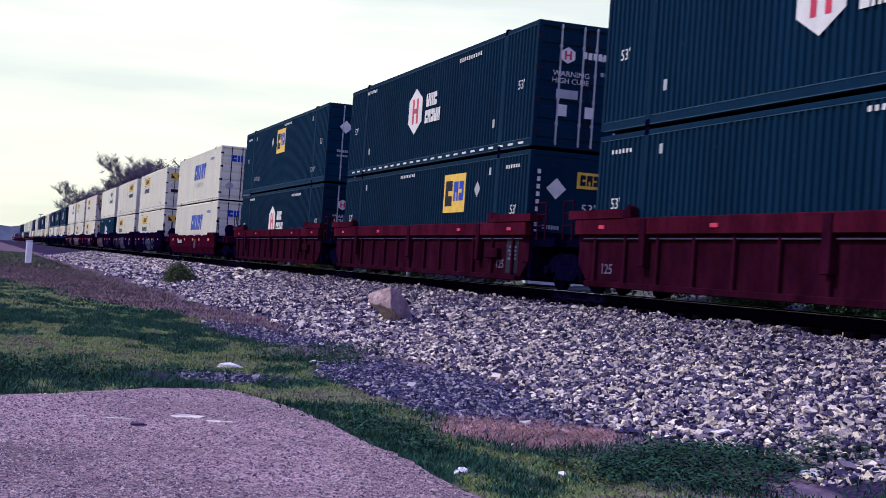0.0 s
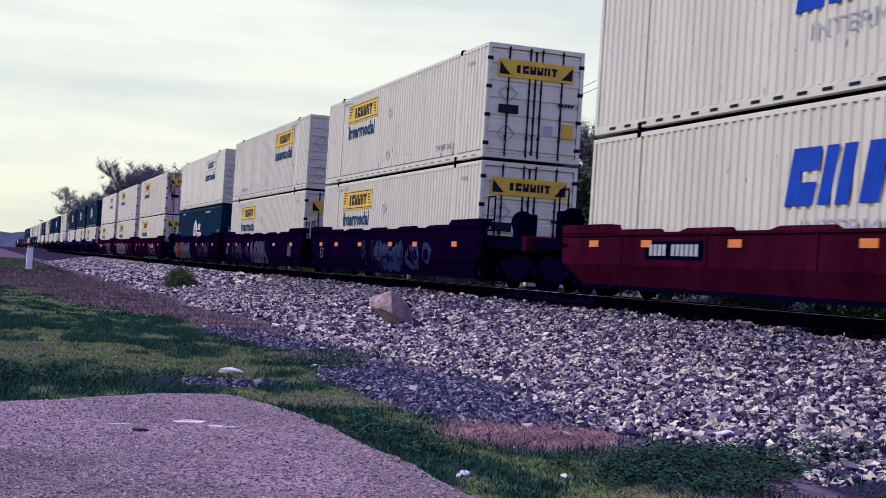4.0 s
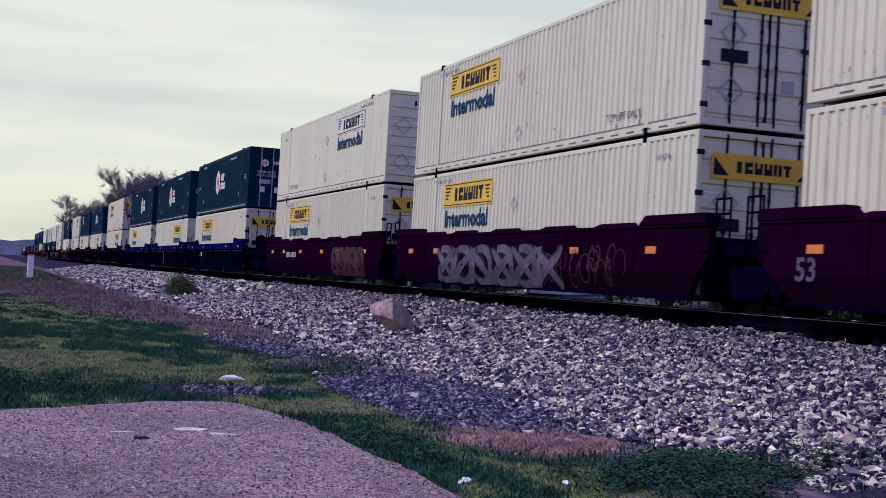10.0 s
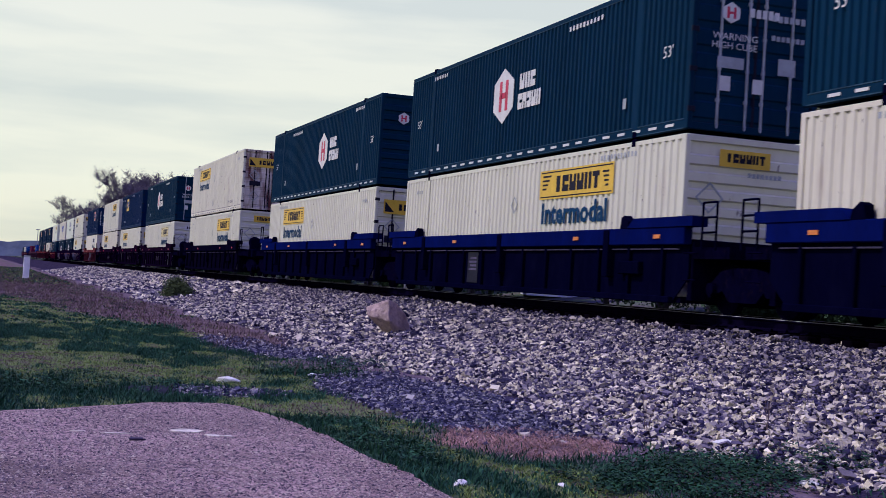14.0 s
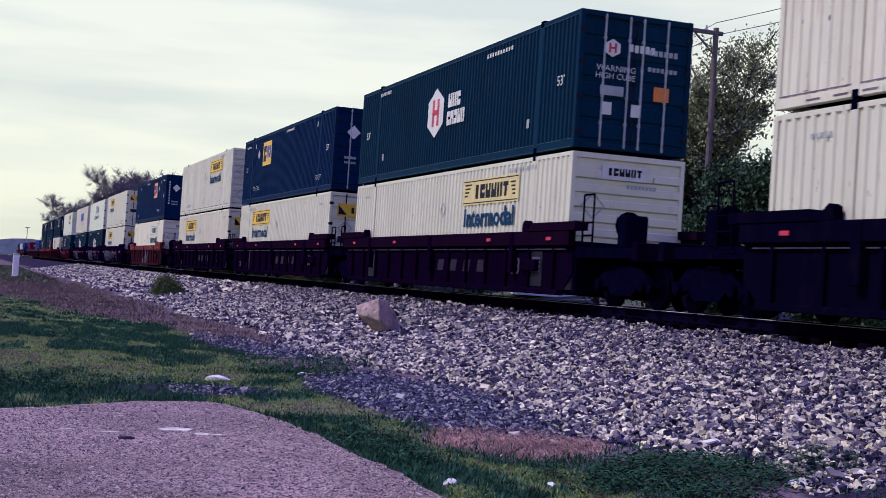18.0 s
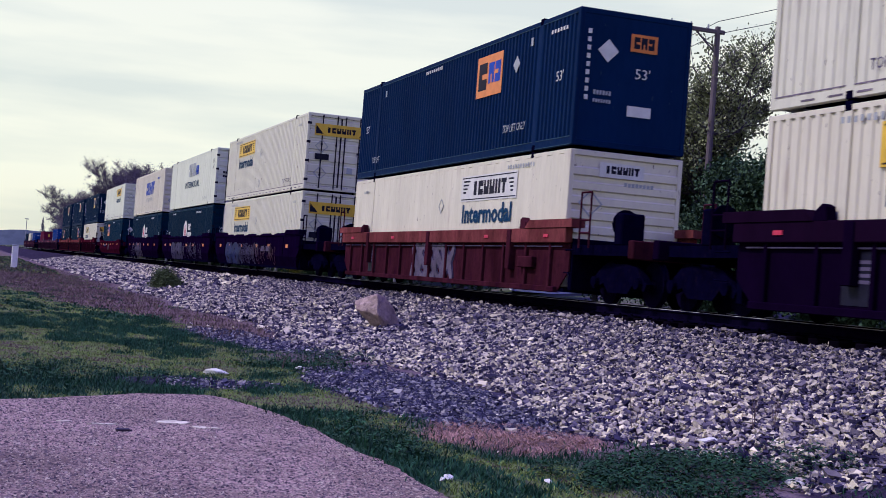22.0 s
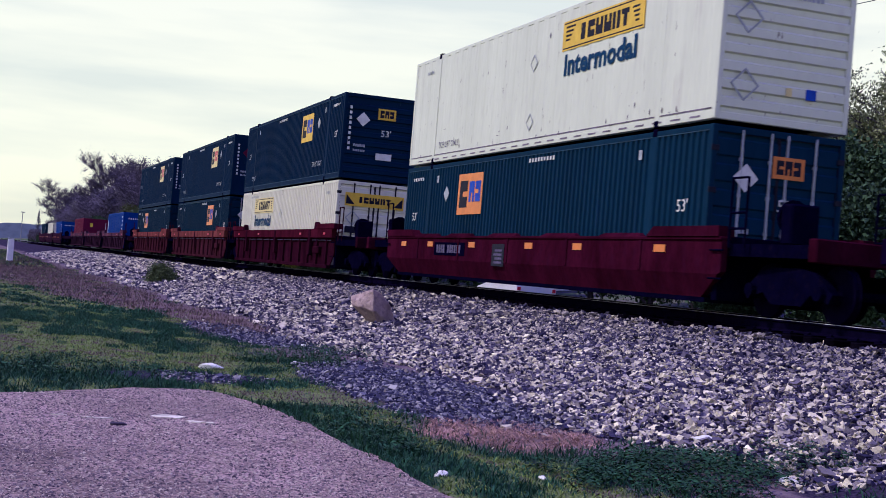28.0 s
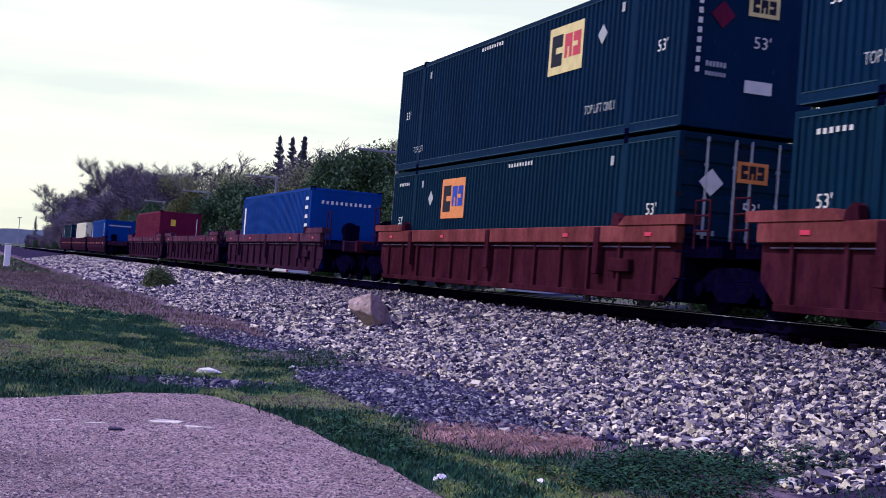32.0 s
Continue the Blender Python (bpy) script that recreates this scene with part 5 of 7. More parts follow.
            tagged(part("graffiti", bend(s), mat, car, "sprayed colour fields"), kind="stuff")
        elif name == "53":
            part("lettering", turned(lettering("53", 0.5, 0.36, bold=0.02), Matrix.Translation((tx - 0.006, seed, 0.72)) @ Matrix.Rotation(-math.pi / 2, 4, "Z")), "dull_mark", car)
        elif name == "125":
            part("lettering", turned(lettering("125", 0.45, 0.2, bold=0.02), Matrix.Translation((tx - 0.006, seed, 0.5)) @ Matrix.Rotation(-math.pi / 2, 4, "Z")), "dull_mark", car)
        elif name == "number":
            s, r = Shape(), random.Random(3)
            for i in range(11):
                if i != 4:
                    a = seed - i * 0.16
                    s.box(tx - 0.008, tx - 0.004, a - 0.06, a + 0.06, 0.80, 1.0)
            part("number_panel", Shape().box(tx - 0.003, tx, seed - 1.95, seed + 0.25, 0.74, 1.06), "dark_steel", car, "dark number panel")
            tagged(part("number_mark", s, mat, car), kind="stuff")
        elif name == "slabs":
            s = Shape()
            for i in range(4):
                a = seed - i * 0.95
                s.prism([(a + 0.24, 0.56), (a - 0.20, 0.56), (a - 0.28, 0.84), (a + 0.16, 0.84)], tx - 0.006, tx - 0.003, axis=0)
            tagged(part("side_block", s, "faded_mark", car, "faded slanted block marks"), kind="stuff")
        elif name == "notes":
            s = Shape()
            for i in range(4):
                s.box(tx - 0.006, tx - 0.003, seed - 0.25, seed + 0.25 - 0.08 * (i % 2), 0.6 + 0.09 * i, 0.65 + 0.09 * i)
            part("notice_panel", Shape().box(tx - 0.002, tx, seed - 0.36, seed + 0.36, 0.54 if style == "smooth" else 0.3, 1.04), "black_mark", car, "dark notice panel")
            tagged(part("number_mark", s, "dull_mark", car), kind="stuff")
    kind = "ribbed" if style == "ribbed" else "smooth-sided"
    more = " with sprayed graffiti" if any(e[0] in ("scrawl", "field", "figures") for e in extras) else ""
    tagged(car, f"{colour} {kind} well car{more} on the track", "railway car", "well cars of the train")
    return car


# ---- the train, from its first unit in view to its last: distance of the containers' near end along the track at the start ----
F, C = ("front",), ("rear",)
WHITE, DUSTY, CREAM, RUSTY, GREEN, TEAL, NAVY = "white_paint", "grey_white_paint", "cream_paint", "rust_white_paint", "green_paint", "teal_paint", "navy_paint"
TRAIN = [
    (7.81, ("ribbed", "well_red", F, (("125", 7.2, ""), ("notes", -7.6, "grey_mark"))), (GREEN, "hex_dull", "doors"), (GREEN, "square_flip", "doors")),
    (27.55, ("ribbed", "well_red", (), (("125", -6.9, ""), ("notes", -7.6, "grey_mark"))), (GREEN, "hex", "doors"), (GREEN, "square", "flat")),
    (46.98, ("ribbed", "well_red", C, ()), (TEAL, "square_middle", "doors"), (GREEN, "hex_dull", "doors")),
    (70.45, ("smooth", "well_red", F + C, (("number", 5.0, "grey_mark"), ("notes", -2.0, "graffiti_pale"))), (WHITE, "slant", "doors"), (WHITE, "slant", "doors")),
    (93.01, ("smooth", "well_purple", F, (("scrawl", 11, "graffiti_blue"), ("field", 3, "graffiti_blue"), ("53", 7.2, ""))), (WHITE, "carrier", "doors"), (WHITE, "carrier", "doors")),
    (112.29, ("smooth", "well_purple", (), (("scrawl", 2, "graffiti_violet"), ("figures", (1.0, 0.9, 4, 12, "graffiti_blue"), "graffiti_violet"), ("53", 7.6, ""), ("notes", -6.6, "grey_mark"))), (DUSTY, "carrier", "nose"), (WHITE, "carrier", "doors")),
    (131.60, ("smooth", "well_purple", C, (("figures", (7.0, 1.1, 1, 3, "black_mark"), "graffiti_orange"), ("figures", (6.1, 0.9, 3, 5, "graffiti_orange"), "graffiti_red"), ("figures", (3.4, 0.75, 3, 8, "graffiti_blue"), "graffiti_cyan"), ("number", 4.6, "dull_mark"), ("scrawl", 14, "graffiti_violet"), ("53", 8.1, ""))), (DUSTY, "carrier_blank", "nose"), (TEAL, "hex_dull", "doors")),
    (155.41, ("smooth", "well_maroon", F, (("number", -2.4, "grey_mark"), ("scrawl", 21, "graffiti_pale"), ("53", 7.6, ""))), (CREAM, "carrier", "doors", "rust_door_paint"), (CREAM, "carrier", "doors")),
    (174.72, ("smooth", "well_maroon", (), (("figures", (4.4, 1.35, 6, 15, "black_mark"), "graffiti_pale"), ("scrawl", 14, "graffiti_pink"))), (WHITE, "carrier", "doors"), (WHITE, "carrier", "doors")),
    (193.95, ("smooth", "well_maroon", C, (("number", 4.6, "grey_mark"), ("figures", (-3.2, 0.8, 5, 25, "graffiti_pink"), "graffiti_pink"))), (WHITE, "carrier_blank", "nose"), (WHITE, "carrier", "doors")),
    (217.12, ("ribbed", "well_blue", F, (("notes", 4.0, "grey_mark"), ("number", 5.5, "grey_mark"))), (TEAL, "hex_notice", "doors"), (CREAM, "carrier", "doors")),
    (236.71, ("ribbed", "well_blue", (), (("notes", 2.0, "grey_mark"),)), (TEAL, "hex", "doors"), (WHITE, "carrier_low", "nose")),
    (256.1, ("ribbed", "well_blue", C, ()), (TEAL, "hex", "nose"), (WHITE, "carrier", "doors")),
    (279.48, ("ribbed", "well_black", F + C, ()), (RUSTY, "carrier", "doors", "rust_door_paint"), (WHITE, "carrier_low", "nose")),
    (302.87, ("ribbed", "well_maroon", F, (("53", -5.6, ""), ("slabs", -0.6, ""), ("notes", 5.6, "grey_mark"), ("notes", -6.7, "grey_mark"))), (TEAL, "hex_notice_dull", "doors"), (WHITE, "carrier_pale", "nose")),
    (322.45, ("ribbed", "well_maroon", (), (("125", 7.0, ""), ("53", -6.0, ""), ("slabs", -0.6, ""), ("notes", 5.2, "grey_mark"))), (NAVY, "square", "doors"), (WHITE, "carrier", "doors")),
    (341.69, ("ribbed", "well_maroon", C, (("53", -6.2, ""), ("slabs", -0.6, ""), ("notes", 5.5, "grey_mark"))), (DUSTY, "carrier", "nose"), (CREAM, "carrier", "doors")),
    (365.04, ("ribbed", "well_orange", F + C, (("figures", (1.2, 0.66, 5, 4, "graffiti_violet"), "graffiti_pale"), ("notes", 5.4, "black_mark"))), (NAVY, "square_o", "flat"), (CREAM, "carrier_blank", "nose")),
    (388.58, ("smooth", "well_purple", F, (("figures", (5.4, 0.9, 4, 31, "graffiti_violet"), "graffiti_blue"), ("scrawl", 33, "graffiti_violet"), ("scrawl", 35, "graffiti_violet"), ("number", -2.2, "dull_mark"), ("scrawl", 37, "graffiti_violet"), ("scrawl", 39, "graffiti_pink"))), (WHITE, "carrier", "doors"), (WHITE, "carrier", "doors")),
    (408.12, ("smooth", "well_purple", (), (("scrawl", 41, "graffiti_violet"), ("scrawl", 43, "graffiti_violet"), ("figures", (4.0, 1.0, 4, 44, "graffiti_blue"), "graffiti_violet"))), ("cool_white_paint", "slab", "doors"), (GREEN, "hex", "doors")),
    (427.8, ("smooth", "well_purple", C, (("figures", (3.0, 0.9, 4, 51, "graffiti_pink"), "graffiti_violet"), ("scrawl", 52, "graffiti_violet"))), (CREAM, "slant", "nose"), (GREEN, "hex", "doors")),
    (451.81, ("smooth", "well_red", F + C, (("number", 4.6, "dull_mark"), ("notes", 0.5, "graffiti_pale"))), ("cool_white_paint", "carrier", "nose"), (TEAL, "square_o", "doors")),
    (475.47, ("ribbed", "well_red", F, ()), ("deep_paint", "square", "nose"), (WHITE, "carrier_pale", "doors")),
    (495.03, ("ribbed", "well_orange", (), ()), ("deep_paint", "square_p", "flat"), (GREEN, "square_flip_o", "doors")),
    (514.55, ("ribbed", "well_orange", C, ()), ("deep_paint", "square_p", "flat"), (GREEN, "square_o", "doors")),
    (538.4, ("ribbed", "well_rust", F, ()), None, ("blue_paint", "bluebox", "flat")),
    (558.0, ("ribbed", "well_rust", (), ()), None, None),
    (577.4, ("ribbed", "well_rust", C, ()), None, ("maroon_paint", "redbox", "flat")),
    (612.4, ("smooth", "well_rust", F, ()), None, ("blue_paint", "bluebox", "flat")),
    (632.0, ("smooth", "well_rust", (), ()), None, ("white_paint", "bluebox", "doors")),
    (651.6, ("smooth", "well_rust", C, ()), None, ("green_paint", "bluebox", "doors")),
]
SHORT = {"bluebox", "redbox"}
MOVING, MADE = [], {}


def load(spec):
    """A container of that kind: built once, then copied with its parts."""
    if spec not in MADE:
        paint, livery, end, *door = spec
        MADE[spec] = container(paint, livery.replace("flip", "flipped"), end, livery not in SHORT, livery == "slab" or "blank" in livery or paint == "cool_white_paint", end_paint=door[0] if door else None)
        return MADE[spec]
    return copy_thing(MADE[spec], Matrix.Identity(4))


for start, (style, paint, ends, extras), upper, lower in TRAIN:
    mid = start + 16.15 / 2
    MOVING.append((well_car(style, paint, ends, extras), mid, RAIL_Z))
    for spec, z in ((lower, 0.385), (upper, 3.31)):
        if spec:
            MOVING.append((load(spec), mid, z))


# ---- ballast and gravel ----
R = np.random.default_rng(7)
HEX_V = np.array([(x, y, z) for z in (-1, 1) for y in (-1, 1) for x in (-1, 1)]) * 0.72
HEX_F = np.array([(0, 2, 3), (0, 3, 1), (4, 5, 7), (4, 7, 6), (0, 1, 5), (0, 5, 4), (2, 6, 7), (2, 7, 3), (0, 4, 6), (0, 6, 2), (1, 3, 7), (1, 7, 5)])


def stones(name, centres, sizes, flat=0.82):
    """Broken angular stones, each one turned and dented differently."""
    n = len(centres)
    v = np.repeat(HEX_V[None], n, 0) * R.uniform(0.55, 1.2, (n, 8, 1)) + R.normal(0, 0.16, (n, 8, 3))
    v *= R.uniform(0.62, 1.25, (n, 1, 3))
    q = R.normal(size=(n, 4))
    q /= np.linalg.norm(q, axis=1, keepdims=True)
    w, x, y, z = q.T
    m = np.stack([1 - 2 * (y * y + z * z), 2 * (x * y - z * w), 2 * (x * z + y * w), 2 * (x * y + z * w), 1 - 2 * (x * x + z * z), 2 * (y * z - x * w),
                  2 * (x * z - y * w), 2 * (y * z + x * w), 1 - 2 * (x * x + y * y)], 1).reshape(n, 3, 3)
    v = np.einsum("nij,nkj->nki", m, v) * (sizes[:, None, None] / 2)
    v[:, :, 2] *= flat
    v += centres[:, None, :]
    f = (HEX_F[None] + 8 * np.arange(n)[:, None, None]).reshape(-1, 3)
    return bulk(name, v.reshape(-1, 3), f)


def scatter(n, x0, x1, y0, y1, keep=None):
    out = []
    xs, ys = R.uniform(x0, x1, n), R.uniform(y0, y1, n)
    for x, y in zip(xs, ys):
        if keep is None or keep(x, y):
            out.append((x, y, level(x, y)))
    return np.array(out)


def on_ballast(x, y):
    return x > toe(y) + 0.25 * rough_noise(x, y, 1.6, 8.0) + 0.12 * R.normal()


def clear_of_track(x, y):
    k = (y - 4.0 + 0.265) % 0.53
    on_tie = abs(k - 0.265) < 0.13 and TRACK_X - 1.32 < x < TRACK_X + 1.32
    on_rail = min(abs(x - TRACK_X + 0.7525), abs(x - TRACK_X - 0.7525)) < 0.12
    return not (on_tie or on_rail)


ballast = tagged(new("ballast"), "loose pale broken limestone ballast sloping from the track", "ballast", kind="structure")
c = scatter(66000, 5.2, 11.22, 8.2, 24.0, on_ballast)
c[:, 2] += R.uniform(-0.035, 0.035, len(c))
sizes = np.clip(R.lognormal(math.log(0.057), 0.30, len(c)), 0.03, 0.13)
near = np.argsort(np.hypot(c[:, 0] - 7.2, c[:, 1] - 9.6) - 6 * sizes)[:280]
rest = np.setdiff1d(np.arange(len(c)), near)
dust = R.uniform(0, 1, len(c)) < np.clip((c[:, 0] - 8.0) / 2.8, 0.06, 0.8)
for name, mat, pick in (("ballast_stones", "ballast_stone", rest[~dust[rest]]), ("dusty_stones", "dusty_ballast", rest[dust[rest]])):
    tagged(part(name, stones(name, c[pick], sizes[pick]), mat, ballast), kind="stuff")
kinds = []
for k in range(10):
    me = stones("stone", np.zeros((1, 3)), np.ones(1) * 1.0, 0.75)
    me.materials.append(MATS["ballast_piece"])
    kinds.append(me)
for i, k in enumerate(near):
    ob = part("stone", kinds[i % 10], None, ballast)
    s = max(0.06, float(sizes[k])) * 1.05
    ob.matrix_basis = pose(*c[k], *(R.uniform(0, 360, 3))) @ Matrix.Diagonal((s, s, s, 1))
c = scatter(36000, 5.0, 11.22, 24.0, 50.0, on_ballast)
c[:, 2] += R.uniform(-0.01, 0.04, len(c))
sizes = np.clip(R.lognormal(math.log(0.074), 0.32, len(c)), 0.04, 0.18)
dust = R.uniform(0, 1, len(c)) < np.clip((c[:, 0] - 7.0) / 3.2, 0.3, 0.85)
for name, mat, pick in (("ballast_stones", "ballast_stone", ~dust), ("dusty_stones", "dusty_ballast", dust)):
    tagged(part(name, stones(name, c[pick], sizes[pick]), mat, ballast), kind="stuff")
c = scatter(15000, 5.0, 11.22, 50.0, 150.0, on_ballast)
tagged(part("ballast_stones", stones("ballast_stones", c, R.uniform(0.12, 0.26, len(c))), "ballast_stone", ballast), kind="stuff")
n = 26000
c = np.stack([R.uniform(10.55, 11.62, n), 8.0 + 47.0 * R.uniform(0, 1, n) ** 1.5, np.zeros(n)], 1)
tie_gap = np.abs((c[:, 1] - 4.0 + 0.265) % 0.53 - 0.265)
heap = np.clip((tie_gap - 0.10) / 0.06, 0, 1) * np.clip((c[:, 0] - 10.55) / 0.45, 0, 1) + np.clip((11.25 - c[:, 0]) / 0.3, 0, 1) * np.clip((c[:, 0] - 10.55) / 0.4, 0, 1) * 0.28
drift = np.array([0.75 + 0.7 * rough_noise(x, y, 1.7, 21.0) for x, y, z in c])
c[:, 2] = -0.27 + np.clip(heap, 0, 1) * drift * 0.17 * R.uniform(0.45, 1.0, n)
tagged(part("shoulder_stones", stones("shoulder_stones", c, np.clip(R.lognormal(math.log(0.06), 0.3, n), 0.03, 0.13)), "dusty_ballast", ballast), kind="stuff")
# Stones among the ties, their colour dark with painted-in shadow.
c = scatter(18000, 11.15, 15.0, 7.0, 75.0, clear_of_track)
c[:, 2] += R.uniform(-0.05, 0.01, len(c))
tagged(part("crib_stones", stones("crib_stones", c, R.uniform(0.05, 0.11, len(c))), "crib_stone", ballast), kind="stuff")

c = scatter(56000, 2.2, 6.6, 10.5, 29.0, lambda x, y: gravel_share(x, y) * (1.15 - 0.2 * max(0, y - 20) / 9) > R.uniform(0.15, 1.0))
c[:, 2] += R.uniform(-0.008, 0.012, len(c))
tagged(part("gravel", stones("gravel", c, np.clip(R.lognormal(math.log(0.038), 0.35, len(c)), 0.02, 0.1)), "dark_gravel"), "fine dark bluish gravel at the foot of the ballast", "gravel", kind="stuff")
c = scatter(420, 2.8, 6.6, 9.0, 30.0, lambda x, y: gravel_share(x, y) > 0.2 or straw_share(x, y) > 0.3)
tagged(part("scattered_stones", stones("scattered_stones", c, np.clip(R.lognormal(math.log(0.045), 0.4, len(c)), 0.02, 0.12)), "ballast_stone"), "pale stones strewn over gravel and dead grass", "stones", kind="stuff")


# ---- grass and weeds ----
def blades(name, roots, high, wide, lean=0.5, bend=True):
    """Single blades of grass: a narrow triangle that leans."""
    n = len(roots)
    a = R.uniform(0, math.tau, n)
    u = np.stack([np.cos(a), np.sin(a), 0 * a], 1) * (wide / 2)[:, None]
    b = R.uniform(0, math.tau, n)
    tip = np.stack([np.cos(b), np.sin(b), 0 * b], 1) * (high * lean * R.uniform(0.1, 1, n))[:, None]
    tip[:, 2] = high
    mid = tip * np.array([0.35, 0.35, 0.6])
    v = np.stack([roots - u, roots + u, roots + mid + u * 0.7, roots + mid - u * 0.7, roots + tip], 1)
    k = 5 * np.arange(n)[:, None, None]
    f = (np.array([(0, 1, 2), (0, 2, 3), (3, 2, 4)])[None] + k).reshape(-1, 3)
    return bulk(name, v.reshape(-1, 3), f)


def off_pavement(x, y):
    j = 0.06 * R.normal()
    return y > (edge_ahead(x) + j if x < 2.45 else 14.0) or x > edge_beside(y) + j


def grassy(x, y):
    d = 0.7 + 0.8 * rough_noise(x, y, 0.55, 5.0) + 0.5 * rough_noise(x, y, 1.9, 9.0) + min(0.6, (toe(y) - 1.0 - x) * 0.4)
    d *= 1 - 0.9 * gravel_share(x, y)
    d *= 1 - 0.75 * straw_share(x, y)
    if y < 13:
        d *= 0.75
    return off_pavement(x, y) and d > R.uniform(0.1, 1.0)


def turf(prefix, g, high, wide):
    """Grass by its state: rank dark clumps, pale mown tufts, dead stems."""
    k = np.array([lushness(x, y) for x, y, z in g]) + R.normal(0, 0.17, len(g))
    for name, mat, at, tall, lean, label in (
            ("grass", "grass_blade", k > 0.0, 0.95, 1.5, "rank dark green clumps of spring grass"),
            ("pale_grass", "pale_blade", (k <= 0.0) & (k > -0.55), 0.6, 2.0, "pale yellowish short grass"),
            ("dead_turf", "dry_stem", k <= -0.55, 0.5, 2.4, "thin brown dead turf")):
        q = g[at]
        if len(q):
            h = R.uniform(*high, len(q)) * tall * (1 + 1.2 * np.clip(k[at], 0, 0.6))
            tagged(part(prefix + name, blades(prefix + name, q, h, R.uniform(*wide, len(q)), lean), mat), label, "grass", kind="stuff")


turf("", np.concatenate([scatter(150000, -4.2, 5.4, 13.0, 30.0, grassy), scatter(36000, 2.6, 6.4, 7.5, 13.0, grassy)]), (0.018, 0.05), (0.006, 0.015))
turf("far_", scatter(70000, -4.5, 5.6, 30.0, 75.0, grassy), (0.018, 0.05), (0.02, 0.045))
g = scatter(16000, -5.0, 4.8, 75.0, 170.0)
for name, mat, lo, hi in (("distant_grass", "grass_blade", 0, 7000), ("distant_pale_grass", "pale_blade", 7000, 11000), ("distant_dead_grass", "dry_stem", 11000, 16000)):
    q = g[lo:hi]
    tagged(part(name, blades(name, q, R.uniform(0.05, 0.13, len(q)), R.uniform(0.06, 0.14, len(q)), 1.5), mat), "rough grass farther along the railway", "grass", kind="stuff")
g = scatter(42000, 0.5, 7.2, 24.0, 110.0, lambda x, y: straw_share(x, y) > R.uniform(0.1, 0.9))
tagged(part("dead_grass", blades("dead_grass", g, R.uniform(0.02, 0.11, len(g)), R.uniform(0.012, 0.03, len(g)), 1.2), "dry_stem"), "brownish dead grass and stems beside the ballast", "dead grass", kind="stuff")
g = scatter(16000, 3.6, 6.2, 9.6, 13.2, lambda x, y: straw_share(x, y) > R.uniform(0.2, 1.0))
tagged(part("straw", blades("straw", g, R.uniform(0.012, 0.045, len(g)), R.uniform(0.005, 0.011, len(g)), 4.5), "straw"), "matted reddish dead grass", "dead grass", kind="stuff")


def leaves(name, roots, size, rise=0.10, droop=0.6):
    """Small pointed leaves spread over low weeds."""
    n = len(roots)
    a = R.uniform(0, math.tau, n)
    d = np.stack([np.cos(a), np.sin(a), R.uniform(-0.3, droop, n)], 1)
    d /= np.linalg.norm(d, axis=1, keepdims=True)
    s = np.stack([-np.sin(a), np.cos(a), R.uniform(-0.4, 0.4, n)], 1)
    base = roots + np.stack([0 * a, 0 * a, R.uniform(0, rise, n)], 1)
    L = size[:, None]
    v = np.stack([base, base + d * L * 0.5 + s * L * 0.28, base + d * L, base + d * L * 0.5 - s * L * 0.28], 1)
    f = (np.array([(0, 1, 2), (0, 2, 3)])[None] + 4 * np.arange(n)[:, None, None]).reshape(-1, 3)
    return bulk(name, v.reshape(-1, 3), f)


def weedy(x, y):
    n = 1.0 * rough_noise(x, y, 1.7, 14.0) + 0.8 * rough_noise(x, y, 4.2, 15.0)
    a = 0.8 - ((x - 3.38 - 0.05 * (y - 11)) / 0.50) ** 2 - ((y - 11.6) / 2.3) ** 2 + n
    b = 1.35 - ((x - 5.45 - 0.45 * (y - 9.3)) / 1.1) ** 2 - ((y - 9.05) / 0.9) ** 2 + n
    e = 0.9 - ((x - 5.0 - 0.45 * (y - 19.5)) / 1.0) ** 2 - ((y - 19.4) / 2.6) ** 2 + n
    q = 0.9 - ((x - 0.9) / 1.9) ** 2 - ((y - 15.9) / 1.2) ** 2 + n
    return off_pavement(x, y) and max(a, b, e, q) > R.uniform(0.0, 0.8)


g = np.concatenate([scatter(60000, -0.6, 7.3, 10.0, 21.0, weedy), scatter(46000, 2.8, 7.2, 7.7, 10.4, weedy)])
tagged(part("weeds", leaves("weeds", g, R.uniform(0.018, 0.055, len(g)), 0.10), "weed_leaf"), "low dark green clover-like weeds", "weeds", kind="stuff")
tall = scatter(7000, -1.5, 5.5, 9.0, 21.0, lambda x, y: weedy(x, y))
tagged(part("tall_weeds", blades("tall_weeds", tall, R.uniform(0.05, 0.15, len(tall)), R.uniform(0.008, 0.016, len(tall)), 1.0), "weed_leaf"), "taller dark green grass clumps", "weeds", kind="stuff")


def weed_stem(x, y, high, seed):
    """A bare dry weed with thin forked stems."""
    r = random.Random(seed)
    s = Shape()
    z = level(x, y)
    for k in range(4):
        p = Vector((x, y, z))
        d = Vector((r.uniform(-0.25, 0.25), r.uniform(-0.25, 0.25), 1)).normalized()
        for i in range(5):
            q = p + d * high / 5
            s.tube(p, q, 0.004 - 0.0005 * i, 0.0035 - 0.0005 * i, n=4, caps=False)
            if i > 1:
                e = Vector((r.uniform(-1, 1), r.uniform(-1, 1), 0.7)).normalized()
                s.tube(q, q + e * high * 0.14, 0.002, 0.001, n=3, caps=False)
            d = (d + Vector((r.uniform(-0.2, 0.2), r.uniform(-0.2, 0.2), 0))).normalized()
            p = q
    ob = part("dry_weed", s, "dry_stem")
    return tagged(ob, "thin bare dry weed standing in the gravel", "weed", "dry weeds")


weed_stem(6.05, 11.4, 0.42, 1)
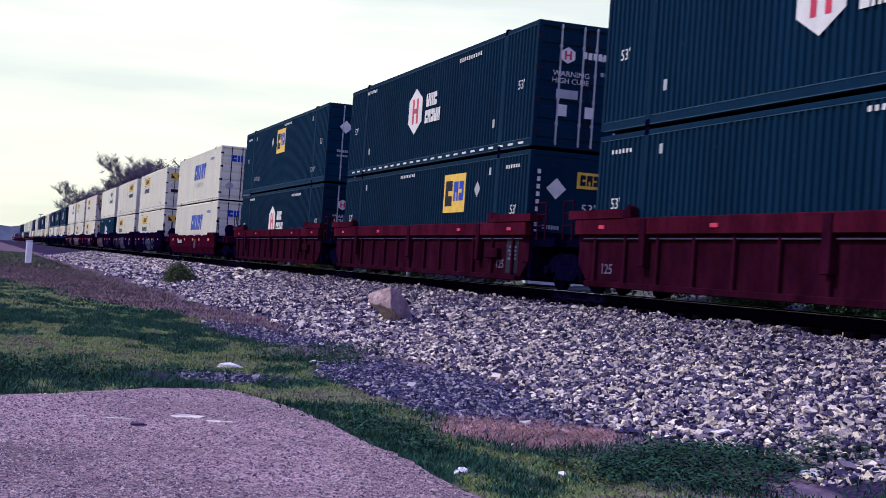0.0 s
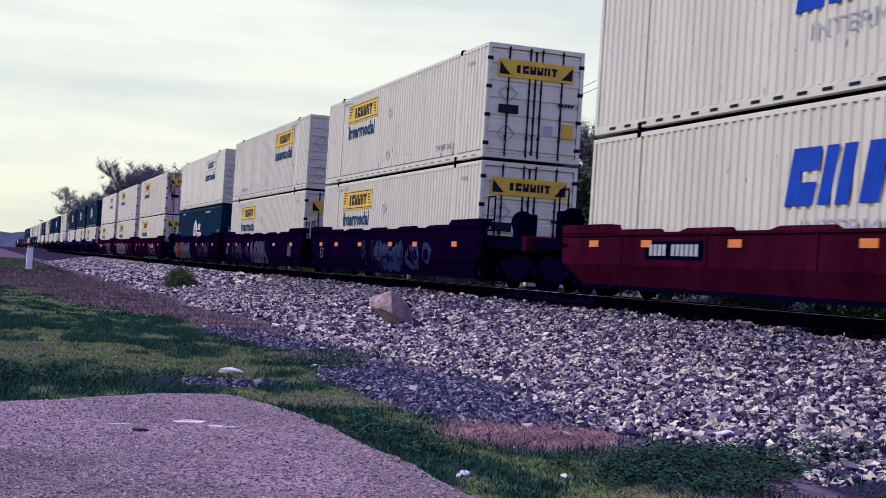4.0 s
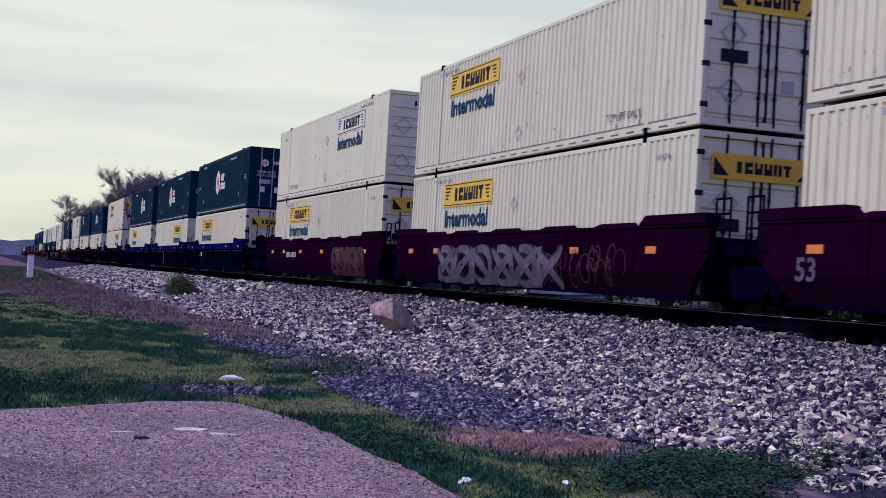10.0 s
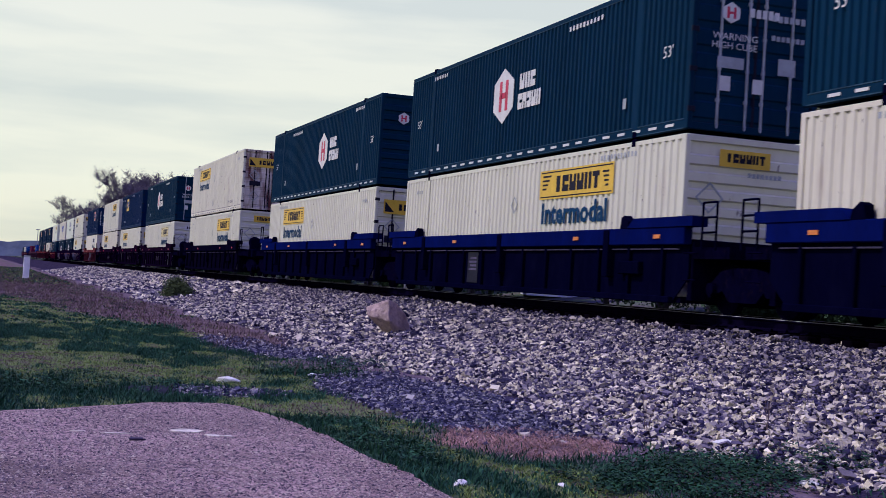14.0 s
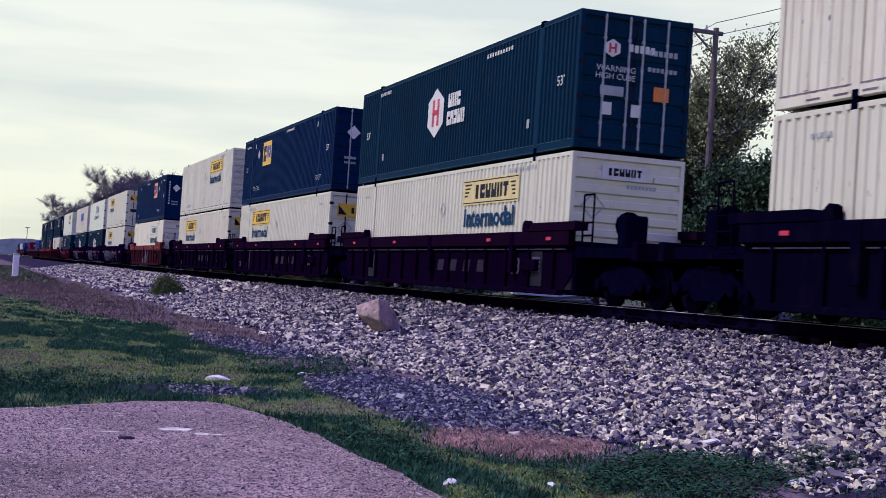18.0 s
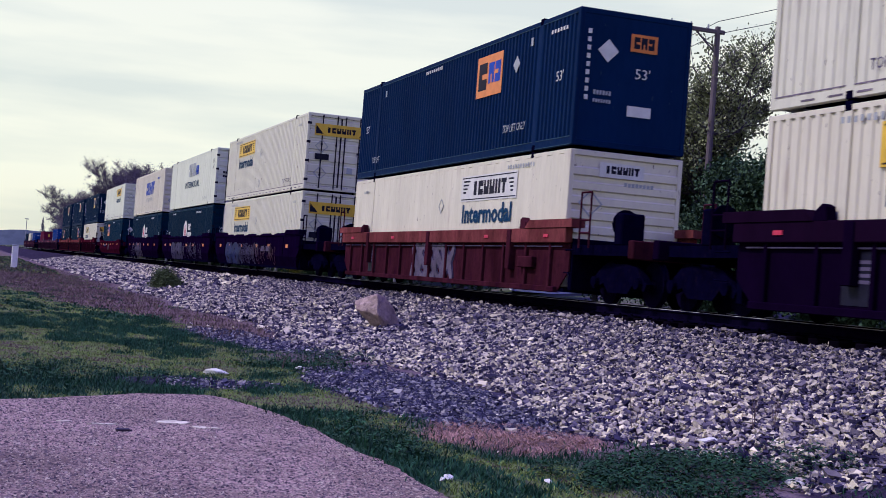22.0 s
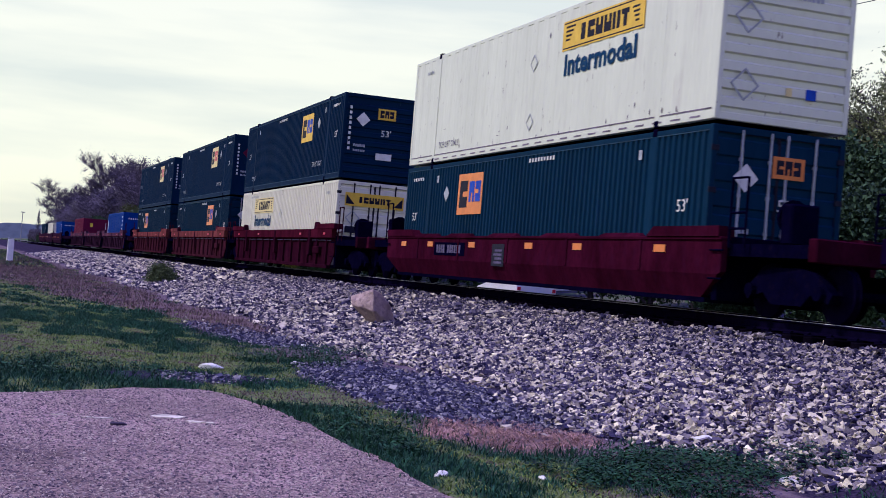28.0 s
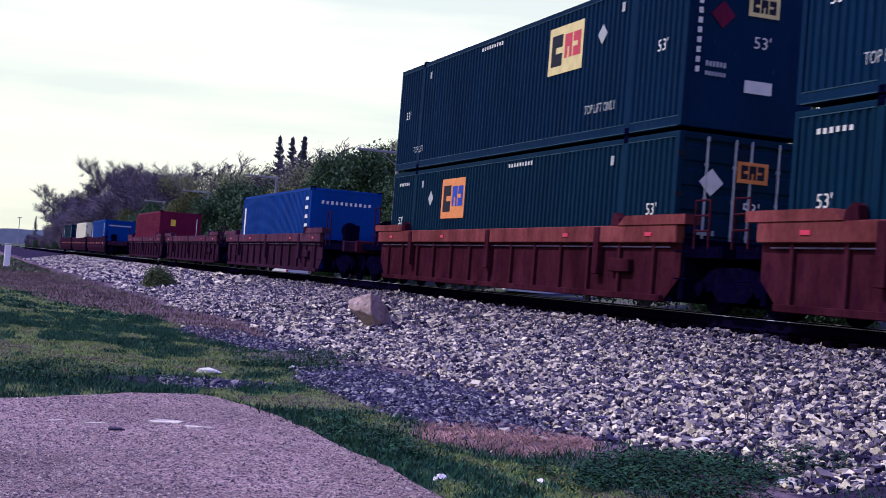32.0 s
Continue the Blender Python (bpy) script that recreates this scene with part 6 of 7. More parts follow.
weed_stem(6.95, 10.75, 0.34, 2)
weed_stem(7.15, 10.7, 0.26, 5)
weed_stem(4.1, 17.9, 0.2, 3)


# ---- loose stones ----
def boulder(name, outline_seed, sx, sy, sz, material, detail=3, rough=0.16, facets=7):
    """A broken block: a sphere cut by planes, roughened."""
    bm = bmesh.new()
    bmesh.ops.create_icosphere(bm, subdivisions=detail, radius=1.0)
    r = random.Random(outline_seed)
    cuts = []
    for i in range(facets):
        d = Vector((r.uniform(-1, 1), r.uniform(-1, 1), r.uniform(-0.7, 1))).normalized()
        cuts.append((d, r.uniform(0.5, 0.72)))
    for v in bm.verts:
        for d, k in cuts:
            e = v.co.dot(d) - k
            if e > 0:
                v.co -= d * e
        v.co *= 1 + rough * 0.35 * noise.noise(v.co * 3.1 + Vector((outline_seed, 0, 0)))
        v.co = Vector((v.co.x * sx, v.co.y * sy, v.co.z * sz))
    me = bpy.data.meshes.new(name)
    bm.to_mesh(me)
    bm.free()
    me.materials.append(MATS[material])
    return me


def hewn_block():
    """A tilted hewn limestone block: a wedge with a sharp near edge and chipped corners."""
    bm = bmesh.new()
    corners = ((0.02, -0.16, 0.75), (0.06, -0.26, 0.32), (-0.41, 0.20, 0.57), (-0.36, 0.06, 0.40), (0.17, -0.02, 0.69), (0.41, 0.22, 0.44), (0.55, 0.26, 0.05), (0.27, 0.02, 0.17),
               (-0.22, 0.46, 0.50), (0.28, 0.48, 0.46), (0.54, 0.52, 0.12), (0.08, 0.20, -0.04), (0.54, 0.34, -0.14), (0.30, 0.20, -0.14), (0.36, 0.52, -0.14))
    for p in corners:
        bm.verts.new(p)
    bmesh.ops.convex_hull(bm, input=list(bm.verts))
    bmesh.ops.bevel(bm, geom=list(bm.edges), offset=0.012, segments=1, affect="EDGES")
    bmesh.ops.triangulate(bm, faces=list(bm.faces))
    for k in range(3):
        bmesh.ops.subdivide_edges(bm, edges=[e for e in bm.edges if e.calc_length() > 0.05], cuts=1, use_grid_fill=False)
        bmesh.ops.triangulate(bm, faces=list(bm.faces))
    for v in bm.verts:
        for f, amount in ((4.0, 0.022), (13.0, 0.014), (30.0, 0.007)):
            v.co += Vector((noise.noise(v.co * f), noise.noise(v.co * f + Vector((7, 0, 0))), noise.noise(v.co * f + Vector((0, 9, 0))))) * amount
    bmesh.ops.recalc_face_normals(bm, faces=bm.faces)
    me = bpy.data.meshes.new("stone_block")
    bm.to_mesh(me)
    bm.free()
    return me


block = tagged(part("stone_block", hewn_block(), "limestone"), "large hewn pinkish limestone block tilted on the ballast", "stone block")
block.matrix_basis = pose(7.60, 25.48, -0.77, 0, 0, -14)
for i, (x, y, s) in enumerate(((3.02, 16.9, 0.17), (3.30, 8.95, 0.085), (4.05, 8.85, 0.06), (5.95, 8.62, 0.13), (6.35, 10.5, 0.12), (4.35, 18.0, 0.09), (5.35, 21.5, 0.12))):
    ob = tagged(part("pale_stone", boulder("pale_stone", 30 + i, s, s * 0.62, s * 0.36, "white_rock", 2), None), "pale chalky stone lying on the ground", "stone", "pale loose stones")
    ob.matrix_basis = pose(x, y, level(x, y) + s * 0.16, 0, 0, 40 * i)
for i, (x, y, w, d) in enumerate(((1.72, 11.53, 0.27, 0.22), (1.90, 11.25, 0.13, 0.12), (2.02, 11.22, 0.10, 0.06), (1.12, 11.25, 0.22, 0.05), (0.82, 11.35, 0.12, 0.04))):
    pts = [(x + w / 2 * math.cos(a) * (1 + 0.5 * rough_noise(a, i, 1.6)), y + d / 2 * math.sin(a) * (1 + 0.5 * rough_noise(a, i + 5, 1.6))) for a in np.arange(0, math.tau, 0.25)]
    tagged(part("paint_patch", Shape().prism(pts, -1.036, -1.0275, axis=2), "worn_paint"), "pale worn paint patch on the asphalt", "paint patch", "paint patches", kind="structure")
debris = tagged(part("bark_piece", Shape().box(-0.055, 0.055, -0.02, 0.02, 0, 0.02, 0.006).box(0.03, 0.075, -0.012, 0.012, 0, 0.012, 0.004), "bark"), "dark flat piece of debris on the asphalt", "debris")
debris.matrix_basis = pose(1.235, 10.85, -1.031, 0, 0, 5)


def chips(name, centres, sizes):
    """Small eight-sided chips of stone."""
    n = len(centres)
    o = np.array([(1, 0, 0), (-1, 0, 0), (0, 1, 0), (0, -1, 0), (0, 0, 1), (0, 0, -1)], float)
    v = np.repeat(o[None], n, 0) * R.uniform(0.5, 1.2, (n, 6, 1))
    a = R.uniform(0, math.tau, n)
    x, y = v[:, :, 0] * np.cos(a)[:, None] - v[:, :, 1] * np.sin(a)[:, None], v[:, :, 0] * np.sin(a)[:, None] + v[:, :, 1] * np.cos(a)[:, None]
    v = np.stack([x, y, v[:, :, 2] * 0.6], 2) * (sizes[:, None, None] / 2) + centres[:, None, :]
    f = np.array([(0, 2, 4), (2, 1, 4), (1, 3, 4), (3, 0, 4), (2, 0, 5), (1, 2, 5), (3, 1, 5), (0, 3, 5)])
    return bulk(name, v.reshape(-1, 3), (f[None] + 6 * np.arange(n)[:, None, None]).reshape(-1, 3))


xs, ys = R.uniform(-2.2, 3.35, 90000), 7.2 + 7.6 * R.uniform(0, 1, 90000) ** 1.3
ok = np.array([y < (edge_ahead(x) if x < 2.45 else 14.0) - 0.05 and x < edge_beside(y) - 0.04 for x, y in zip(xs, ys)])
c = np.stack([xs[ok], ys[ok], np.full(int(ok.sum()), -1.034)], 1)
tagged(part("asphalt_grit", chips("asphalt_grit", c, np.clip(R.lognormal(math.log(0.0135), 0.42, len(c)), 0.006, 0.05)), "pavement_chip"), "exposed stone grit of the worn asphalt", "grit", kind="stuff")

post = tagged(new("marker_post"), "short white painted marker post beside the track", "post")
post.location = (2.52, 88.0, level(2.52, 88.0))
part("shaft", Shape().box(-0.19, 0.19, -0.19, 0.19, -0.1, 1.42, 0.03), "post_white", post)
part("cap", Shape().box(-0.21, 0.21, -0.21, 0.21, 1.42, 1.5, 0.03), "grey_mark", post)


# ---- trees ----
def grow(seed, high, spread, levels, fork, trunk_r, start=0.25, up=0.55, taper=0.55):
    """Branches of a tree as (start, end, radius, radius) and the twig ends."""
    r = random.Random(seed)
    limbs, tips = [], []

    def limb(p, d, length, rad, lev):
        n = 4 if lev < 2 else 3
        for i in range(n):
            q = p + d * length / n
            limbs.append((p, q, rad * (1 - 0.16 * i), rad * (1 - 0.16 * (i + 1))))
            p = q
            d = (d + Vector((r.uniform(-1, 1), r.uniform(-1, 1), r.uniform(-0.6, 0.8))) * 0.16).normalized()
            if lev > 0 and (lev > 1 or i >= 1):
                for k in range(fork if lev > 1 else fork - 1):
                    if lev == levels and (i + 1) / n < start:
                        continue
                    side = Vector((r.uniform(-1, 1), r.uniform(-1, 1), r.uniform(-0.1, up))).normalized()
                    e = (d * r.uniform(0.35, 0.7) + side * r.uniform(0.6, 1.0) * spread).normalized()
                    limb(p, e, length * r.uniform(0.42, 0.62), rad * (1 - 0.16 * (i + 1)) * taper, lev - 1)
            if lev <= 1:
                tips.append((p, d, lev))
        tips.append((p, d, lev))
    limb(Vector((0, 0, -0.3)), Vector((r.uniform(-0.06, 0.06), r.uniform(-0.06, 0.06), 1)).normalized(), high * 0.62, trunk_r, levels)
    return limbs, tips


def wood_mesh(name, limbs, thin=0.0):
    vs, fs = [], []
    k = 0
    for a, b, r0, r1 in limbs:
        n = 6 if r0 > 0.1 else 4 if r0 > 0.03 else 3
        d = (b - a).normalized()
        u = d.cross(Vector((0.3, 0.2, 1)) if abs(d.z) < 0.9 else Vector((1, 0, 0))).normalized()
        w = d.cross(u)
        for p, rad in ((a, max(r0, thin)), (b, max(r1, thin))):
            for i in range(n):
                vs.append(p + (u * math.cos(i * math.tau / n) + w * math.sin(i * math.tau / n)) * rad)
        for i in range(n):
            j = (i + 1) % n
            fs += [(k + i, k + j, k + n + j), (k + i, k + n + j, k + n + i)]
        k += 2 * n
    return bulk(name, [tuple(v) for v in vs], fs)


def crown_mesh(name, tips, per, radius, size, seed, flat=False):
    q = np.random.default_rng(seed)
    base = np.array([tuple(t[0]) for t in tips])
    c = np.repeat(base, per, 0) + q.normal(0, radius, (len(base) * per, 3))
    n = len(c)
    d = q.normal(size=(n, 3))
    d /= np.linalg.norm(d, axis=1, keepdims=True)
    s = np.cross(d, q.normal(size=(n, 3)))
    s /= np.linalg.norm(s, axis=1, keepdims=True)
    L = (size * q.uniform(0.6, 1.4, n))[:, None]
    v = np.stack([c - d * L * 0.5, c + s * L * 0.33, c + d * L * 0.5, c - s * L * 0.33], 1)
    f = (np.array([(0, 1, 2), (0, 2, 3)])[None] + 4 * np.arange(n)[:, None, None]).reshape(-1, 3)
    return bulk(name, v.reshape(-1, 3), f)


def make_tree(name, seed, high, spread, per, leaf, size, label, levels=3, fork=3, trunk_r=0.22, radius=0.35, start=0.25, up=0.6, thin=0.012, taper=0.55):
    limbs, tips = grow(seed, high, spread, levels, fork, trunk_r, start, up, taper)
    top = max(t[0].z for t in tips)
    k = high / top
    limbs = [(a * k, b * k, r0, r1) for a, b, r0, r1 in limbs]
    tips = [(p * k, d, l) for p, d, l in tips]
    tree = tagged(new(name), label, "tree")
    part("trunk", wood_mesh("trunk", limbs, thin), "bark", tree)
    if per:
        part("crown", crown_mesh("crown", tips, per, radius, size, seed + 1), leaf, tree)
    return tree


def spruce(seed, high):
    """A dark conifer: tiers of drooping boughs round a straight stem."""
    r = random.Random(seed)
    q = np.random.default_rng(seed)
    tree = tagged(new("spruce"), "tall dark narrow spruce tree", "tree")
    part("trunk", Shape().tube((0, 0, -0.3), (0, 0, high), 0.2, 0.02, n=7), "bark", tree)
    pts = []
    z = high * 0.08
    while z < high * 0.985:
        reach = (high - z) * 0.19 + 0.08
        for k in range(6):
            a, far, z1 = r.uniform(0, math.tau), reach * r.uniform(0.4, 1.3), z + r.uniform(-0.25, 0.25)
            lift = r.uniform(-0.1, 0.35)
            for i in range(12):
                t = (i + 1) / 12
                pts.append((math.cos(a) * far * t, math.sin(a) * far * t, z1 - 0.30 * far * t + (0.35 + lift) * far * t * t))
        z += 0.24 + 0.02 * (high - z)
    c = np.array(pts)
    tips = [(Vector(p), None, 0) for p in c]
    part("crown", crown_mesh("crown", tips, 3, 0.06, 0.17, seed), "needle", tree)
    return tree


BARE = "bare-branched tree in early spring against the sky"
KINDS = {
    "bare_a": make_tree("tree", 3, 17.0, 1.05, 1, "bud_leaf", 0.14, BARE, levels=4, fork=3, trunk_r=0.50, radius=0.35, thin=0.034, taper=0.62),
    "bare_b": make_tree("tree", 8, 15.0, 1.1, 1, "bud_leaf", 0.14, "wide bare-branched tree with dark limbs", levels=4, fork=3, trunk_r=0.52, radius=0.35, thin=0.034, taper=0.62),
    "bare_c": make_tree("tree", 11, 15.0, 0.9, 0, "bud_leaf", 0.1, "leafless tree with forked pale limbs", levels=4, fork=2, trunk_r=0.42, thin=0.034, start=0.3, taper=0.66),
    "bare_s": make_tree("tree", 19, 14.0, 1.1, 1, "bud_leaf", 0.12, "airy bare tree with fine purplish twigs", levels=4, fork=3, trunk_r=0.36, radius=0.3, thin=0.030, taper=0.62),
    "bud_a": make_tree("tree", 15, 12.0, 0.95, 3, "spring_leaf", 0.12, "spreading tree with dark limbs and thin fresh spring leaves", levels=4, fork=3, trunk_r=0.24, radius=0.17, thin=0.014, taper=0.6),
    "bud_b": make_tree("tree", 22, 13.0, 0.8, 4, "spring_leaf", 0.16, "tree with reddish brown twigs and first leaves", levels=3, fork=4, trunk_r=0.3, radius=0.3, thin=0.03, taper=0.62),
    "leafy": make_tree("tree", 31, 8.5, 1.0, 40, "green_leaf", 0.20, "dense green leafy tree at the wood's edge", levels=3, fork=4, trunk_r=0.2, radius=0.42, start=0.0, thin=0.014),
    "yellow": make_tree("shrub", 40, 4.5, 1.0, 30, "yellow_leaf", 0.11, "yellow-green flowering roadside shrub", levels=3, fork=3, trunk_r=0.08, radius=0.3, start=0.0, thin=0.01),
    "fresh": make_tree("shrub", 44, 4.5, 1.0, 24, "olive_leaf", 0.11, "yellowish green young roadside shrub", levels=3, fork=3, trunk_r=0.08, radius=0.3, start=0.0, thin=0.01),
    "thicket": make_tree("shrub", 47, 5.0, 1.1, 44, "green_leaf", 0.17, "dense dark green leafy thicket at the wood's edge", levels=3, fork=4, trunk_r=0.07, radius=0.32, start=0.0, thin=0.01),
    "brown": make_tree("shrub", 53, 9.0, 1.0, 2, "bud_leaf", 0.18, "tangled brown twiggy leafless thicket", levels=3, fork=5, trunk_r=0.2, radius=0.4, start=0.0, thin=0.034, taper=0.62),
    "spruce": spruce(60, 13.0),
}
TALL = {"bare_a": 17.0, "bare_b": 15.0, "bare_c": 15.0, "bare_s": 14.0, "bud_a": 12.0, "bud_b": 13.0, "leafy": 8.9, "yellow": 4.8, "fresh": 4.8, "thicket": 5.4, "brown": 9.5, "spruce": 13.0}
USED = set()


def plant(kind, x, y, scale=1.0, turn=0.0):
    m = pose(x, y, level(x, y), 0, 0, turn) @ Matrix.Diagonal((scale, scale, scale, 1))
    if kind not in USED:
        USED.add(kind)
        ob = KINDS[kind]
        ob.matrix_basis = m
        return ob
    ob = copy_thing(KINDS[kind], m)
    ob.matrix_basis = m
    return ob


r = random.Random(12)
# by the crossing road, seen between the cars
for kind, x, y, s in (("bud_a", 29.5, 49.5, 1.02), ("bud_a", 31.5, 44.5, 0.9), ("leafy", 28.5, 46.5, 0.78), ("leafy", 28.0, 51.5, 0.8), ("leafy", 29.0, 41.0, 0.8), ("thicket", 27.5, 44.0, 0.9),
                      ("bud_a", 33.0, 38.0, 0.95), ("thicket", 27.8, 37.5, 1.0), ("bud_a", 30.0, 56.0, 0.9), ("leafy", 28.5, 58.5, 0.85), ("leafy", 26.8, 70.0, 0.8), ("bare_s", 41.5, 93.0, 0.95),
                      ("bud_b", 33.0, 61.0, 0.8), ("leafy", 28.0, 76.0, 0.95), ("bud_a", 30.0, 82.0, 0.95), ("leafy", 28.0, 86.0, 0.9)):
    plant(kind, x, y, s * r.uniform(0.96, 1.04), r.uniform(0, 360))
# the wood's edge along the road: kind, place, height
for kind, x, y, high in (("bare_s", 29.0, 473.7, 22.8), ("bare_a", 31.0, 337.3, 24.6), ("bare_a", 33.0, 312.8, 20.1), ("brown", 28.0, 420.5, 13.0), ("brown", 28.5, 364.1, 15.8), ("brown", 29.0, 296.4, 14.9),
                         ("brown", 27.5, 471.2, 9.6), ("brown", 30.0, 262.1, 12.1), ("bare_b", 32.0, 258.7, 18.7), ("bare_s", 33.0, 228.9, 17.3), ("bare_s", 34.0, 250.7, 16.9), ("bare_c", 31.5, 177.3, 16.2),
                         ("bare_c", 32.5, 198.9, 16.4), ("bud_b", 31.0, 153.3, 12.5), ("bud_b", 30.0, 194.8, 13.7), ("spruce", 33.0, 151.0, 15.6), ("spruce", 34.3, 150.2, 15.4), ("spruce", 33.9, 142.7, 15.0),
                         ("bare_c", 34.0, 135.7, 14.7), ("bare_s", 35.0, 145.6, 13.9), ("bud_a", 34.0, 121.1, 11.6), ("bud_a", 33.5, 112.9, 12.0), ("bud_a", 33.0, 105.9, 12.2), ("leafy", 29.5, 104.0, 10.4),
                         ("leafy", 29.0, 96.2, 10.2), ("leafy", 29.5, 110.7, 9.6), ("yellow", 28.6, 117.0, 7.6), ("fresh", 27.5, 239.1, 9.0), ("fresh", 28.5, 181.7, 10.4), ("leafy", 28.0, 155.0, 8.9),
                         ("leafy", 28.0, 166.5, 8.8), ("thicket", 28.0, 200.9, 9.0), ("leafy", 28.5, 144.6, 9.6), ("spruce", 28.0, 609.4, 14.4), ("thicket", 27.5, 215.8, 8.4), ("thicket", 27.0, 293.9, 7.3),
                         ("thicket", 28.5, 132.8, 8.8), ("bud_b", 33.0, 176.0, 13.1), ("bud_b", 32.0, 123.7, 11.8), ("brown", 30.0, 330.0, 14.0), ("brown", 30.0, 395.0, 14.0), ("bare_b", 34.0, 280.0, 18.0)):
    plant(kind, x, y, high / TALL[kind], r.uniform(0, 360))
for k in range(40):
    y = 92 + k * 14 + r.uniform(-3, 3)
    plant("thicket" if y < 210 else "brown" if k % 3 else "thicket", 26.9 + r.uniform(-0.5, 1.2), y, r.uniform(0.75, 1.05) if y < 210 else r.uniform(0.5, 0.75), r.uniform(0, 360))

bush = make_tree("roadside_bush", 71, 0.66, 1.8, 9, "bush_leaf", 0.05, "small pale green bush growing in the ballast", levels=3, fork=3, trunk_r=0.02, radius=0.13, start=0.0, thin=0.004)
bush.scale = (1.35, 1.35, 1.0)
bush.location = (7.1, 52.0, level(7.1, 52.0) - 0.05)


# ---- poles behind the train ----
def utility_pole(x, y, high, arm, label, mat="pole_grey"):
    pole = tagged(new("utility_pole"), label, "utility pole", "poles along the road")
    pole.location = (x, y, level(x, y))
    part("shaft", Shape().tube((0, 0, -0.3), (0, 0, high), 0.15, 0.11, n=10), mat, pole)
    if arm:
        part("crossarm", Shape().box(-arm, 0.3, -0.07, 0.07, high - 0.28, high - 0.12, 0.02), mat, pole)
        part("brace", Shape().tube((0, 0, high - 1.1), (-arm * 0.45, 0, high - 0.25), 0.035, n=6), mat, pole)
        for q in (0.95, 0.55, 0.2):
            part("insulator", Shape().tube((-arm * q, 0, high - 0.12), (-arm * q, 0, high + 0.06), 0.05, 0.035, n=8), "grey_mark", pole)
    return pole


GREY_POLE = "grey pole with a single long crossarm"
for x, y, high, arm in ((26.3, 120.6, 9.4, 2.8), (26.3, 157.2, 9.3, 3.0), (26.3, 194.6, 9.2, 2.8), (26.3, 84.0, 9.4, 2.8)):
    utility_pole(x, y, high, arm, GREY_POLE)
utility_pole(27.2, 46.6, 12.0, 2.2, "dark wooden pole beside the trees", "pole_wood")
mast = tagged(new("light_mast"), "tall thin light mast far off", "light mast")
mast.location = (22.0, 631.0, -0.8)
part("shaft", Shape().tube((0, 0, -0.5), (0, 0, 13.5), 0.2, 0.14, n=8), "pole_grey", mast)
part("lamp_head", Shape().box(-0.9, 0.9, -0.2, 0.2, 13.4, 13.8, 0.05), "pole_grey", mast)


def wire(a, b, sag):
    s, p = Shape(), None
    for i in range(13):
        t = i / 12
        q = Vector(a).lerp(Vector(b), t) - Vector((0, 0, sag * 4 * t * (1 - t)))
        if p is not None:
            s.tube(p, q, 0.014, n=4, caps=False)
        p = q
    return tagged(part("overhead_wire", s, "black_mark"), "thin dark overhead wire", "wire", "overhead wires")


for dz in (0.0, 0.5):
    wire((27.2, 46.6, 10.9 + dz), (29.0, 6.0, 11.4 + dz), 0.5)
    wire((27.2, 46.6, 10.9 + dz), (26.3, 83.0, 8.3 + dz * 0.2), 0.5)


# ---- a house beyond the road ----
def small_house(x, y, turn):
    """A white gabled house with a dark shingled roof."""
    house = tagged(new("house"), "small white gabled house with a dark roof behind trees", "house")
    house.matrix_basis = pose(x, y, level(x, y), 0, 0, turn)
    part("wall", Shape().prism([(-3.6, -0.3), (3.6, -0.3), (3.6, 3.0), (0, 5.6), (-3.6, 3.0)], -4.5, 4.5, axis=1), "house_white", house)
    for k in (-1, 1):
        part("roof", Shape().prism([(k * 4.0, 2.72), (k * 4.0, 2.9), (0, 5.8), (0, 5.62)], -4.9, 4.9, axis=1), "roof_shingle", house)
    for wx, wz in ((-1.6, 1.4), (1.6, 1.4), (0.0, 3.8)):
        w = part("window", Shape().box(wx - 0.45, wx + 0.45, -4.56, -4.5, wz - 0.55, wz + 0.55, 0.01), "post_white", house)
        part("pane", Shape().box(wx - 0.36, wx + 0.36, -4.58, -4.56, wz - 0.46, wz + 0.46), "car_glass", w)


small_house(38.5, 84.0, -20)


# ---- distance ----
def ridge(name, y, x0, x1, high, seed, base=-8.0):
    xs = np.linspace(x0, x1, 160)
    top = [high * (0.72 + 0.28 * rough_noise(x, seed, 0.004)) + high * 0.10 * rough_noise(x, seed, 0.05) + high * 0.06 * rough_noise(x, seed, 0.16) for x in xs]
    n = len(xs)
    vs = [(x, y, base) for x in xs] + [(x, y + 30, t) for x, t in zip(xs, top)] + [(x, y + 260, base) for x in xs]
    fs = [(i, i + 1, n + i + 1, n + i) for i in range(n - 1)] + [(n + i, n + i + 1, 2 * n + i + 1, 2 * n + i) for i in range(n - 1)]
    return tagged(part(name, bulk(name, vs, fs, 4), "far_hill"), "low wooded hills in the distance", "hills", kind="structure")


ridge("distant_hills", 1900, -1500, 1500, 27, 3)


